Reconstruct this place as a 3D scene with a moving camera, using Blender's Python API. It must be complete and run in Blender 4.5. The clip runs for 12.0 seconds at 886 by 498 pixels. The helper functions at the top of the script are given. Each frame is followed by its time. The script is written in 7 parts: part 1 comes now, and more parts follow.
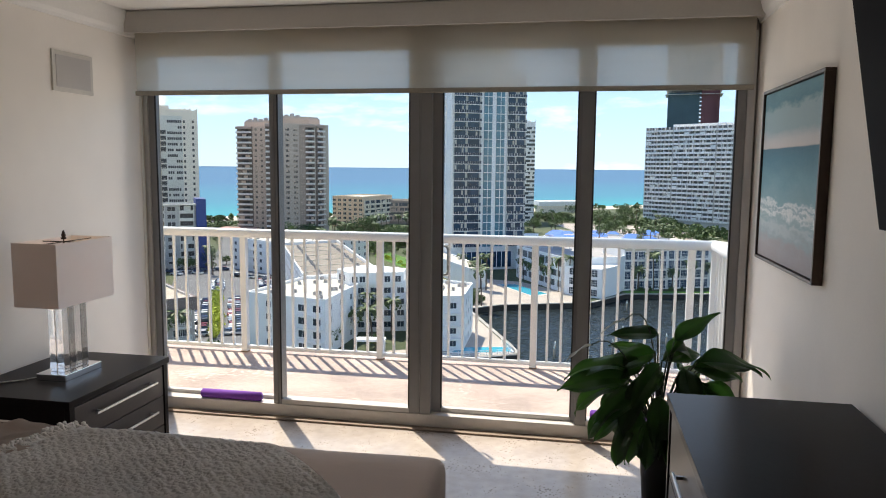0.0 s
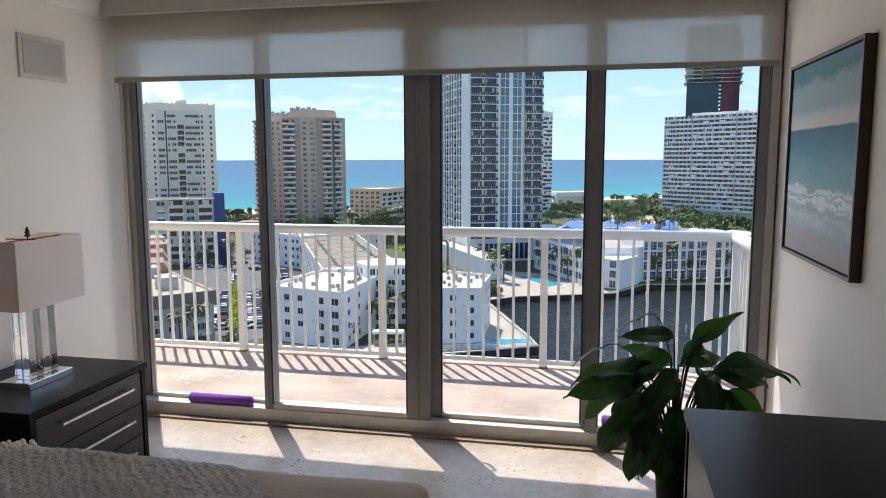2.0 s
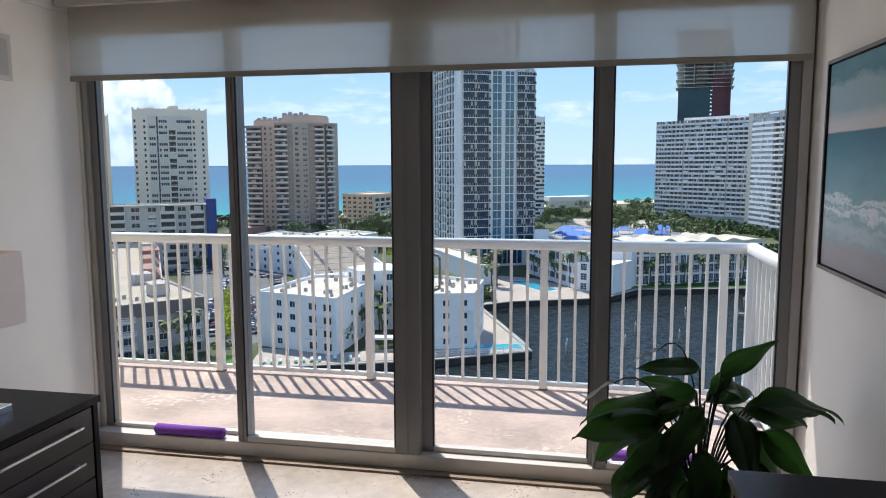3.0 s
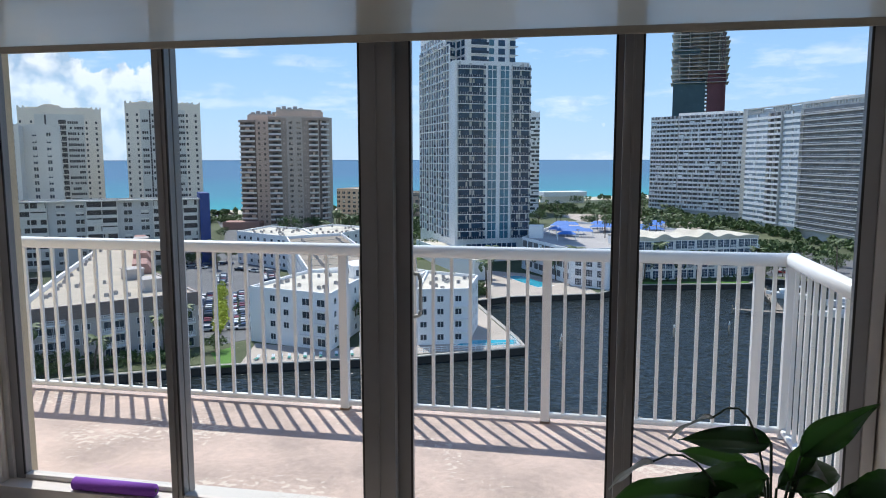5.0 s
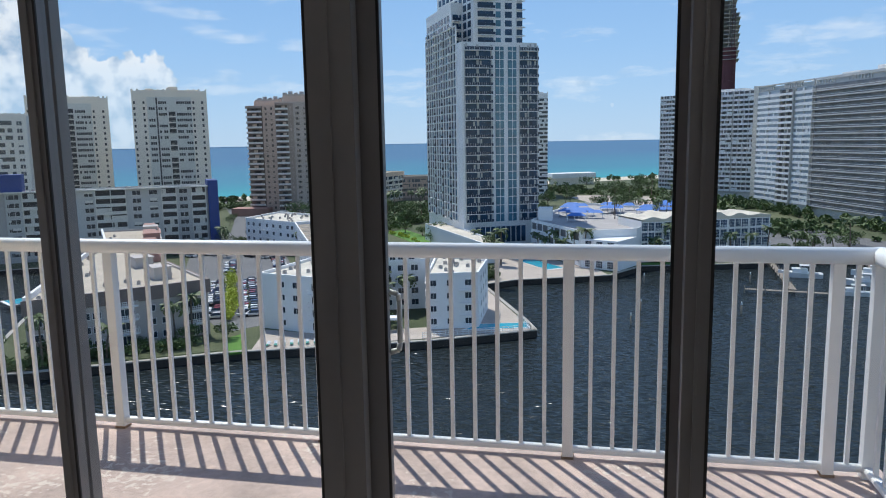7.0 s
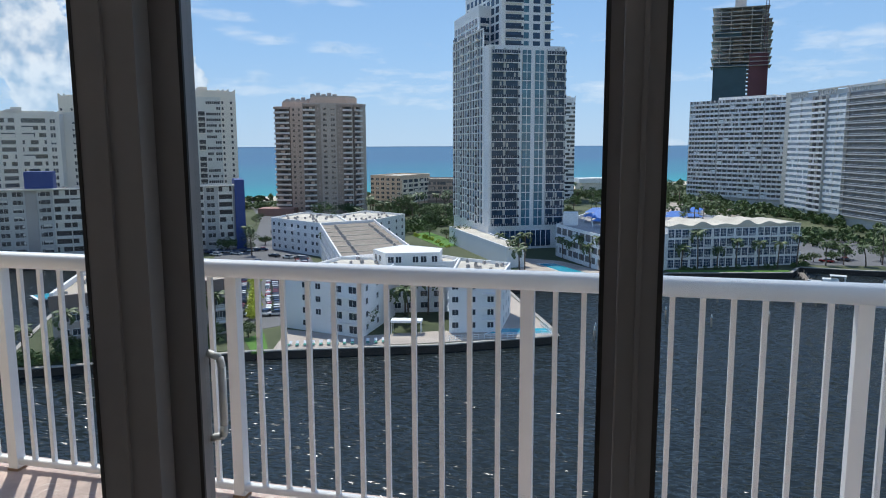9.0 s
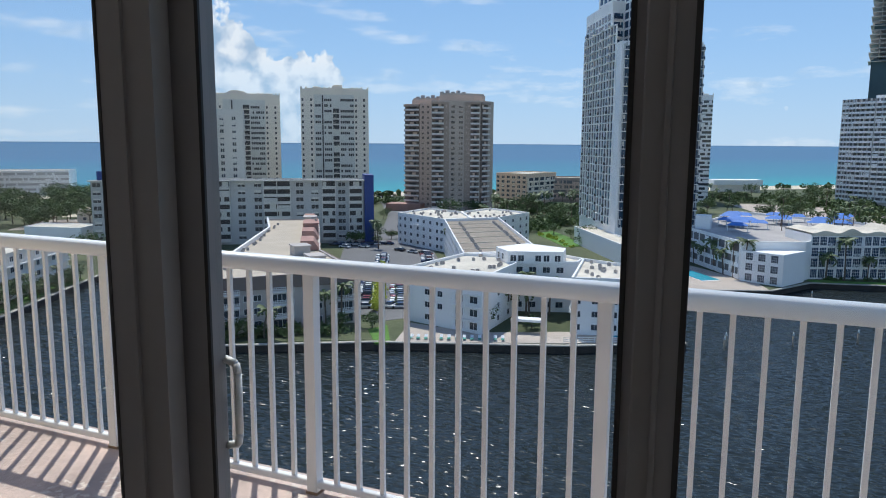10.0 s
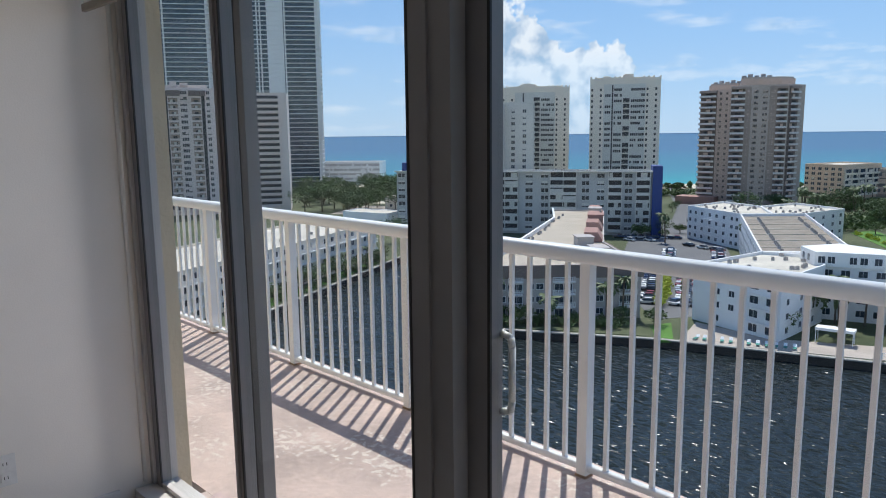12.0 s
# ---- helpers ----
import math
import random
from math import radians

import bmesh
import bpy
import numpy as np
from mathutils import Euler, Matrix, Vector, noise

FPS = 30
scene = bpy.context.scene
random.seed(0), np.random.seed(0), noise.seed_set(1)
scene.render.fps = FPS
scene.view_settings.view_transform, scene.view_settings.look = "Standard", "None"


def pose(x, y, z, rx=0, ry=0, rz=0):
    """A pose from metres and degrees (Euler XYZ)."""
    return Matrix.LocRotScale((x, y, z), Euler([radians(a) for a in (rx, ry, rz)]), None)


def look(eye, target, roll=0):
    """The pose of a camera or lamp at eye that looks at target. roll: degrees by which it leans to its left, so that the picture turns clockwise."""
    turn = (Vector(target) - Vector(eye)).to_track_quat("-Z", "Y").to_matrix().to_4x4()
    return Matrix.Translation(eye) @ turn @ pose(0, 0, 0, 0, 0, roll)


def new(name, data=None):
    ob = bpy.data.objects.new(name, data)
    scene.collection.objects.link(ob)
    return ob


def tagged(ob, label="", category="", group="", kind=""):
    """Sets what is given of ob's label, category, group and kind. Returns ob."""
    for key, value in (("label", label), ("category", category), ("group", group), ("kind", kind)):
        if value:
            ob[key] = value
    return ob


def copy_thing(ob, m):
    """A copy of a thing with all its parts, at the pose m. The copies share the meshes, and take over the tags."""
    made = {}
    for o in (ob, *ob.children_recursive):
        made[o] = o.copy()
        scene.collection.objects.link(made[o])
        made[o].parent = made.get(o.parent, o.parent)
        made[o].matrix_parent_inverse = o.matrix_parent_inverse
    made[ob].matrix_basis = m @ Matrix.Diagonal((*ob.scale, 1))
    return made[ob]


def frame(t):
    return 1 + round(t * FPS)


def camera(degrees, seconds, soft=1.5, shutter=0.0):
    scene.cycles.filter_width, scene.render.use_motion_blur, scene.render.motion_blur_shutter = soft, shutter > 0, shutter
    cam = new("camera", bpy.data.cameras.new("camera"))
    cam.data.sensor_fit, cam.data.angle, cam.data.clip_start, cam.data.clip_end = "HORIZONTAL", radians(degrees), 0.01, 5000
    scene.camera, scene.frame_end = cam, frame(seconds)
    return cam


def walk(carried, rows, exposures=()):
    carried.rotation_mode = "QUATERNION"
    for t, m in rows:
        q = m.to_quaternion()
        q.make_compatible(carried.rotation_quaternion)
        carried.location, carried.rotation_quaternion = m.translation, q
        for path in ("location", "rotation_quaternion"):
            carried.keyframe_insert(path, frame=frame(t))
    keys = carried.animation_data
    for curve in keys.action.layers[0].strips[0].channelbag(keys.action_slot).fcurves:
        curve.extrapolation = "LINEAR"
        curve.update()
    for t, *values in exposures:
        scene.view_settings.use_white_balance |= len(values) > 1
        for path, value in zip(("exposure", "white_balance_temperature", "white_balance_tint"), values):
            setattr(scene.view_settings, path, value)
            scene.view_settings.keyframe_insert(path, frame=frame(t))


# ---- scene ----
cam = camera(62.45, 12.0, soft=1.0)
PATH = [
    (0.0, pose(0.883, -4.106, 1.546, 83.53, -0.52, 10.65)),
    (0.5, pose(0.933, -4.070, 1.539, 84.08, -0.31, 11.61)),
    (1.0, pose(0.970, -4.033, 1.537, 83.82, -0.12, 12.17)),
    (1.5, pose(0.969, -3.958, 1.528, 83.16, 0.00, 12.30)),
    (2.0, pose(0.928, -3.798, 1.526, 82.89, 0.10, 11.97)),
    (2.5, pose(0.881, -3.612, 1.534, 83.19, 0.32, 11.40)),
    (4.5, pose(0.789, -2.835, 1.521, 83.31, -0.22, 11.55)),
    (5.0, pose(0.759, -2.681, 1.534, 82.88, 0.06, 10.99)),
    (5.5, pose(0.758, -2.466, 1.504, 82.37, -0.42, 11.69)),
    (6.0, pose(0.748, -2.264, 1.500, 81.73, -0.27, 12.59)),
    (6.5, pose(0.689, -2.046, 1.507, 81.42, 0.53, 12.34)),
    (7.0, pose(0.663, -1.855, 1.500, 81.59, 0.98, 11.60)),
    (9.0, pose(0.887, -1.159, 1.491, 81.83, 0.22, 13.67)),
    (9.5, pose(0.955, -1.064, 1.492, 81.96, -0.03, 16.25)),
    (10.0, pose(1.034, -0.995, 1.502, 81.64, -0.35, 23.52)),
    (10.5, pose(1.104, -0.996, 1.507, 81.24, 0.71, 29.88)),
    (11.0, pose(1.129, -1.008, 1.512, 81.52, 1.01, 33.12)),
    (11.5, pose(1.131, -1.029, 1.514, 81.59, 0.62, 36.70)),
    (12.0, pose(1.098, -1.052, 1.505, 81.00, 0.61, 45.57)),
]
SKY, SUN, CLOUD = 0.15, 3.7, 0.95
walk(cam, PATH, exposures=((0.0, 0.80, 7050, 10), (2.5, 0.60, 6600, 10), (4.5, 0.27, 6250, 10), (5.0, 0.32, 6250, 10), (5.5, 0.08, 6250, 10), (10.5, 0.08, 6250, 10), (12.0, 0.14, 6250, 10)))

# ---- sky and sun: the sun stands over the sea, to the left of the window's normal ----
SUN_EL, SUN_AZ = radians(61.0), radians(35.0)      # azimuth counted from +y towards -x
world = bpy.data.worlds.new("sky")
scene.world = world
world.use_nodes = True
wn = world.node_tree.nodes
sky = wn.new("ShaderNodeTexSky")
sky.sky_type, sky.sun_disc = "NISHITA", False
sky.sun_elevation, sky.sun_rotation = SUN_EL, -SUN_AZ
sky.air_density, sky.dust_density, sky.ozone_density = 1.0, 0.15, 4.0
wn["Background"].inputs["Strength"].default_value = SKY
world.node_tree.links.new(sky.outputs[0], wn["Background"].inputs["Color"])
sun_dir = Vector((-math.sin(SUN_AZ) * math.cos(SUN_EL), math.cos(SUN_AZ) * math.cos(SUN_EL), math.sin(SUN_EL)))
sun_data = bpy.data.lights.new("sun", "SUN")
sun_data.energy, sun_data.angle, sun_data.color = SUN, radians(0.53), (1.0, 0.95, 0.87)
sun = new("sun", sun_data)
sun.matrix_world = look(sun_dir * 400, (0, 0, 0))
# the table lamp's small warm bulb, on behind the shade
bulb_data = bpy.data.lights.new("lamp_bulb", "POINT")
bulb_data.energy, bulb_data.shadow_soft_size, bulb_data.color = 0.26, 0.09, (1.0, 0.80, 0.60)
bulb = new("lamp_bulb", bulb_data)
bulb.matrix_world = pose(-1.475, -1.105, 1.04)
# added fill lamp in the glazed opening, brightens the room beyond the sky's own daylight
glow_data = bpy.data.lights.new("window_fill", "AREA")
glow_data.shape, glow_data.size, glow_data.size_y = "RECTANGLE", 3.4, 2.1
glow_data.energy, glow_data.color = 7.6, (0.97, 0.97, 1.0)
glow = new("window_fill", glow_data)
glow.matrix_world = look((0, -0.09, 1.15), (0, -3.0, 1.15))


# ---- materials ----
def material(name, colour, rough=0.6, metal=0.0, var=0.12, scale=3.0, bump=0.0, fine=60.0, tint=None, spec=0.5):
    """A painted or natural surface: the colour varies at two scales, with fine relief."""
    m = bpy.data.materials.new(name)
    m.use_nodes = True
    n, l = m.node_tree.nodes, m.node_tree.links
    b = n["Principled BSDF"]
    b.inputs["Roughness"].default_value, b.inputs["Metallic"].default_value = rough, metal
    b.inputs["Specular IOR Level"].default_value = spec
    tc = n.new("ShaderNodeTexCoord")
    big, small = n.new("ShaderNodeTexNoise"), n.new("ShaderNodeTexNoise")
    big.inputs["Scale"].default_value, small.inputs["Scale"].default_value = scale, fine
    big.inputs["Detail"].default_value, small.inputs["Detail"].default_value = 4, 3
    for k in (big, small):
        l.new(tc.outputs["Object"], k.inputs["Vector"])
    add = n.new("ShaderNodeMath")
    add.operation = "MULTIPLY_ADD"
    add.inputs[1].default_value = 0.45
    l.new(small.outputs["Fac"], add.inputs[0]), l.new(big.outputs["Fac"], add.inputs[2])
    ramp = n.new("ShaderNodeValToRGB")
    c2 = tint or colour
    ramp.color_ramp.elements[0].position, ramp.color_ramp.elements[1].position = 0.45, 1.0
    ramp.color_ramp.elements[0].color = (*[max(0, c * (1 - var)) for c in c2], 1)
    ramp.color_ramp.elements[1].color = (*[min(1, c * (1 + var)) for c in colour], 1)
    l.new(add.outputs[0], ramp.inputs[0])
    l.new(ramp.outputs[0], b.inputs["Base Color"])
    if bump:
        bp = n.new("ShaderNodeBump")
        bp.inputs["Strength"].default_value, bp.inputs["Distance"].default_value = bump, 0.01
        l.new(small.outputs["Fac"], bp.inputs["Height"])
        l.new(bp.outputs[0], b.inputs["Normal"])
    return m


def nodes_of(m):
    return m.node_tree.nodes, m.node_tree.links, m.node_tree.nodes["Principled BSDF"]


def random_tint(m, colours):
    """Gives every object of the material one of the colours, by chance."""
    n, l, b = nodes_of(m)
    info, ramp = n.new("ShaderNodeObjectInfo"), n.new("ShaderNodeValToRGB")
    ramp.color_ramp.interpolation = "CONSTANT"
    e = ramp.color_ramp.elements
    while len(e) < len(colours):
        e.new(0.5)
    for i, c in enumerate(colours):
        e[i].position, e[i].color = i / len(colours), (*c, 1)
    l.new(info.outputs["Random"], ramp.inputs[0])
    l.new(ramp.outputs[0], b.inputs["Base Color"])


wall_paint = material("wall_paint", (0.85, 0.80, 0.735), 0.75, var=0.04, bump=0.08, fine=180)
ceiling_paint = material("ceiling_paint", (0.84, 0.81, 0.77), 0.8, var=0.04, bump=0.1, fine=150)
sill_paint = material("sill_paint", (0.62, 0.59, 0.56), 0.45, var=0.08, fine=25)
trim_paint = material("trim_paint", (0.80, 0.78, 0.74), 0.45, var=0.05)
alu = material("window_aluminium", (0.25, 0.245, 0.248), 0.42, 0.1, var=0.07, fine=25)
jamb_paint = material("jamb_grey_paint", (0.56, 0.55, 0.54), 0.45, var=0.06, fine=25)
alu_dark = material("dark_gasket", (0.03, 0.03, 0.03), 0.6)
stucco = material("exterior_stucco", (0.70, 0.60, 0.42), 0.85, var=0.1, bump=0.4)
rail_paint = material("rail_white_paint", (0.89, 0.89, 0.885), 0.4, var=0.05, fine=20)
balcony_concrete = material("balcony_floor_paint", (0.56, 0.43, 0.375), 0.85, var=0.26, scale=2.2, bump=0.3, fine=34, tint=(0.48, 0.385, 0.34))
# flaked spots of bare pale concrete
n, l, b = nodes_of(balcony_concrete)
tcf, spots, drift, both, pick, mixf = n.new("ShaderNodeTexCoord"), n.new("ShaderNodeTexNoise"), n.new("ShaderNodeTexNoise"), n.new("ShaderNodeMath"), n.new("ShaderNodeValToRGB"), n.new("ShaderNodeMixRGB")
spots.inputs["Scale"].default_value, spots.inputs["Detail"].default_value, drift.inputs["Scale"].default_value = 26, 3, 1.6
both.operation = "MULTIPLY"
pick.color_ramp.elements[0].position, pick.color_ramp.elements[1].position = 0.335, 0.36
mixf.inputs[2].default_value = (0.66, 0.57, 0.50, 1)
l.new(tcf.outputs["Object"], spots.inputs["Vector"]), l.new(tcf.outputs["Object"], drift.inputs["Vector"])
l.new(spots.outputs["Fac"], both.inputs[0]), l.new(drift.outputs["Fac"], both.inputs[1]), l.new(both.outputs[0], pick.inputs[0])
old = b.inputs["Base Color"].links[0].from_socket
l.new(pick.outputs[0], mixf.inputs[0]), l.new(old, mixf.inputs[1]), l.new(mixf.outputs[0], b.inputs["Base Color"])
purple_foam = material("purple_foam", (0.20, 0.055, 0.42), 0.8, var=0.08, bump=0.2)
espresso = material("espresso_veneer", (0.015, 0.012, 0.013), 0.28, var=0.3, scale=2.0, spec=0.06)
espresso_front = material("espresso_drawer_front", (0.030, 0.022, 0.021), 0.36, var=0.3, scale=2.0, spec=0.3)
steel = material("brushed_steel", (0.62, 0.61, 0.60), 0.28, 1.0, var=0.05)
chrome = material("chrome", (0.8, 0.8, 0.82), 0.08, 1.0, var=0.02)
bronze = material("dark_bronze", (0.06, 0.04, 0.03), 0.4, 0.7)
linen = material("lamp_linen", (0.96, 0.90, 0.87), 0.9, var=0.05, bump=0.3, fine=400)
n, l, b = nodes_of(linen)
tr, ms = n.new("ShaderNodeBsdfTranslucent"), n.new("ShaderNodeMixShader")
tr.inputs[0].default_value, ms.inputs[0].default_value = (0.97, 0.70, 0.50, 1), 0.16
l.new(b.outputs[0], ms.inputs[1]), l.new(tr.outputs[0], ms.inputs[2]), l.new(ms.outputs[0], n["Material Output"].inputs[0])
sheet_cloth = material("taupe_sheet", (0.52, 0.41, 0.335), 0.9, var=0.06, bump=0.15, fine=200)
# slack creases along the bed
n, l, b = nodes_of(sheet_cloth)
tcs, mps, nzs, bps = n.new("ShaderNodeTexCoord"), n.new("ShaderNodeMapping"), n.new("ShaderNodeTexNoise"), n.new("ShaderNodeBump")
mps.inputs["Scale"].default_value, mps.inputs["Rotation"].default_value = (1.2, 14.0, 6.0), (0, 0, radians(-8))
nzs.inputs["Scale"].default_value, nzs.inputs["Detail"].default_value = 1.0, 3
bps.inputs["Strength"].default_value, bps.inputs["Distance"].default_value = 0.3, 0.015
l.new(tcs.outputs["Object"], mps.inputs[0]), l.new(mps.outputs[0], nzs.inputs["Vector"]), l.new(nzs.outputs["Fac"], bps.inputs["Height"])
l.new(bps.outputs[0], b.inputs["Normal"])
pot_black = material("black_pot", (0.006, 0.006, 0.007), 0.5, spec=0.2)
soil = material("soil", (0.03, 0.022, 0.016), 0.95, bump=0.6)
black_plastic = material("black_plastic", (0.008, 0.008, 0.009), 0.6, spec=0.03)
vent_paint = material("vent_paint", (0.58, 0.55, 0.50), 0.5)
plate_white = material("outlet_white", (0.75, 0.74, 0.72), 0.4)
cord_white = material("cord_white", (0.6, 0.6, 0.6), 0.5)

# glass panes, clear with a faint reflection
glass = bpy.data.materials.new("window_glass")
glass.use_nodes = True
gn, gl = glass.node_tree.nodes, glass.node_tree.links
gn.remove(gn["Principled BSDF"])
g_clear, g_gloss, g_mix, g_fres = (gn.new("ShaderNodeBsdfTransparent"), gn.new("ShaderNodeBsdfGlossy"), gn.new("ShaderNodeMixShader"), gn.new("ShaderNodeLayerWeight"))
g_clear.inputs[0].default_value = (0.95, 0.965, 0.96, 1)
g_gloss.inputs["Roughness"].default_value = 0.0
g_scale = gn.new("ShaderNodeMath")
g_scale.operation = "MULTIPLY"
g_fres.inputs["Blend"].default_value, g_scale.inputs[1].default_value = 0.12, 0.30
gl.new(g_fres.outputs["Facing"], g_scale.inputs[0]), gl.new(g_scale.outputs[0], g_mix.inputs[0]), gl.new(g_clear.outputs[0], g_mix.inputs[1]), gl.new(g_gloss.outputs[0], g_mix.inputs[2])
gl.new(g_mix.outputs[0], gn["Material Output"].inputs[0])

crystal = bpy.data.materials.new("crystal")
crystal.use_nodes = True
crystal.node_tree.nodes["Principled BSDF"].inputs["Transmission Weight"].default_value = 1.0
crystal.node_tree.nodes["Principled BSDF"].inputs["Roughness"].default_value = 0.02
crystal.node_tree.nodes["Principled BSDF"].inputs["IOR"].default_value = 1.5

# solar screen fabric: a weave that lets part of the view through
screen = bpy.data.materials.new("screen_fabric")
screen.use_nodes = True
sn, sl = screen.node_tree.nodes, screen.node_tree.links
sn.remove(sn["Principled BSDF"])
s_clear, s_dif, s_tr, s_m1, s_m2 = (sn.new("ShaderNodeBsdfTransparent"), sn.new("ShaderNodeBsdfDiffuse"), sn.new("ShaderNodeBsdfTranslucent"), sn.new("ShaderNodeMixShader"), sn.new("ShaderNodeMixShader"))
s_dif.inputs[0].default_value, s_tr.inputs[0].default_value = (0.80, 0.77, 0.69, 1), (0.95, 0.91, 0.82, 1)
s_m1.inputs[0].default_value = 0.80
sl.new(s_dif.outputs[0], s_m1.inputs[1]), sl.new(s_tr.outputs[0], s_m1.inputs[2])
s_wave = sn.new("ShaderNodeTexNoise")
s_wave.inputs["Scale"].default_value = 6.0
s_map = sn.new("ShaderNodeMapRange")
s_map.inputs["To Min"].default_value, s_map.inputs["To Max"].default_value = 0.66, 0.74
sl.new(s_wave.outputs["Fac"], s_map.inputs[0]), sl.new(s_map.outputs[0], s_m2.inputs[0])
sl.new(s_clear.outputs[0], s_m2.inputs[1]), sl.new(s_m1.outputs[0], s_m2.inputs[2])
sl.new(s_m2.outputs[0], sn["Material Output"].inputs[0])

# keystone floor: pale polished stone with pits and pinkish patches
stone = material("keystone_floor", (0.47, 0.41, 0.36), 0.24, var=0.16, scale=2.5, fine=18, tint=(0.40, 0.345, 0.30))
n, l, b = nodes_of(stone)
pit = n.new("ShaderNodeTexVoronoi")
pit.inputs["Scale"].default_value = 60
patch = n.new("ShaderNodeTexNoise")
patch.inputs["Scale"].default_value = 5
gate = n.new("ShaderNodeMath")
gate.operation = "SUBTRACT"
tc = n.new("ShaderNodeTexCoord")
l.new(tc.outputs["Object"], pit.inputs["Vector"]), l.new(tc.outputs["Object"], patch.inputs["Vector"])
l.new(patch.outputs["Fac"], gate.inputs[0]), l.new(pit.outputs["Distance"], gate.inputs[1])
pr = n.new("ShaderNodeValToRGB")
pr.color_ramp.elements[0].position, pr.color_ramp.elements[1].position = 0.36, 0.41
pr.color_ramp.elements[0].color, pr.color_ramp.elements[1].color = (0, 0, 0, 1), (1, 1, 1, 1)
l.new(gate.outputs[0], pr.inputs[0])
mx = n.new("ShaderNodeMixRGB")
mx.inputs[2].default_value = (0.13, 0.095, 0.07, 1)
old = b.inputs["Base Color"].links[0].from_socket
l.new(pr.outputs[0], mx.inputs[0]), l.new(old, mx.inputs[1]), l.new(mx.outputs[0], b.inputs["Base Color"])
bp = n.new("ShaderNodeBump")
bp.inputs["Strength"].default_value, bp.inputs["Distance"].default_value, bp.invert = 0.5, 0.004, True
l.new(pr.outputs[0], bp.inputs["Height"]), l.new(bp.outputs[0], b.inputs["Normal"])

# seascape on canvas: teal sky, pale cloud band, dark sea, white surf
canvas = material("painted_canvas", (0.2, 0.3, 0.33), 0.7, fine=300, bump=0.3)
n, l, b = nodes_of(canvas)
tc, sep, nz, ad, rp = n.new("ShaderNodeTexCoord"), n.new("ShaderNodeSeparateXYZ"), n.new("ShaderNodeTexNoise"), n.new("ShaderNodeMath"), n.new("ShaderNodeValToRGB")
nz.inputs["Scale"].default_value, nz.inputs["Detail"].default_value, nz.inputs["Roughness"].default_value = 11, 9, 0.72
mp = n.new("ShaderNodeMapping")
mp.inputs["Scale"].default_value = (1, 0.5, 1.5)
l.new(tc.outputs["Generated"], sep.inputs[0]), l.new(tc.outputs["Object"], mp.inputs[0]), l.new(mp.outputs[0], nz.inputs["Vector"])
# brush strokes: calm at the horizon, broken in the surf and the clouds
off, ctr, amp = n.new("ShaderNodeMath"), n.new("ShaderNodeMath"), n.new("ShaderNodeMapRange")
off.operation, off.inputs[1].default_value = "SUBTRACT", 0.665
gap_ = n.new("ShaderNodeMath")
gap_.operation = "ABSOLUTE"
amp.inputs["From Max"].default_value, amp.inputs["To Min"].default_value, amp.inputs["To Max"].default_value = 0.35, 0.008, 0.30
ctr.operation, ctr.inputs[1].default_value = "SUBTRACT", 0.5
ad.operation = "MULTIPLY_ADD"
l.new(sep.outputs["Z"], off.inputs[0]), l.new(off.outputs[0], gap_.inputs[0]), l.new(gap_.outputs[0], amp.inputs[0])
l.new(nz.outputs["Fac"], ctr.inputs[0]), l.new(ctr.outputs[0], ad.inputs[0]), l.new(amp.outputs[0], ad.inputs[1]), l.new(sep.outputs["Z"], ad.inputs[2])
e = rp.color_ramp.elements
STOPS = ((0.0, (0.40, 0.36, 0.36)), (0.10, (0.42, 0.41, 0.42)), (0.16, (0.38, 0.48, 0.50)), (0.21, (0.52, 0.60, 0.61)), (0.25, (0.30, 0.45, 0.48)), (0.285, (0.80, 0.83, 0.82)), (0.31, (0.25, 0.41, 0.45)), (0.335, (0.76, 0.80, 0.79)),
         (0.36, (0.24, 0.42, 0.46)), (0.46, (0.17, 0.35, 0.41)), (0.60, (0.06, 0.21, 0.28)), (0.66, (0.045, 0.16, 0.22)), (0.666, (0.62, 0.57, 0.54)), (0.71, (0.56, 0.56, 0.55)), (0.77, (0.30, 0.42, 0.45)), (0.88, (0.30, 0.43, 0.46)), (0.925, (0.09, 0.24, 0.30)), (1.0, (0.13, 0.30, 0.36)))
while len(e) < len(STOPS):
    e.new(0.5)
for k, (p, c) in zip(e, STOPS):
    k.position, k.color = p, (*c, 1)
l.new(ad.outputs[0], rp.inputs[0]), l.new(rp.outputs[0], b.inputs["Base Color"])

# chunky knit of the throw
knit = material("cream_knit", (0.86, 0.81, 0.75), 0.95, var=0.15, fine=90)
n, l, b = nodes_of(knit)
vor, bp, tc = n.new("ShaderNodeTexVoronoi"), n.new("ShaderNodeBump"), n.new("ShaderNodeTexCoord")
vor.inputs["Scale"].default_value = 70
bp.invert, bp.inputs["Strength"].default_value, bp.inputs["Distance"].default_value = True, 0.7, 0.008
l.new(tc.outputs["Object"], vor.inputs["Vector"]), l.new(vor.outputs["Distance"], bp.inputs["Height"]), l.new(bp.outputs[0], b.inputs["Normal"])

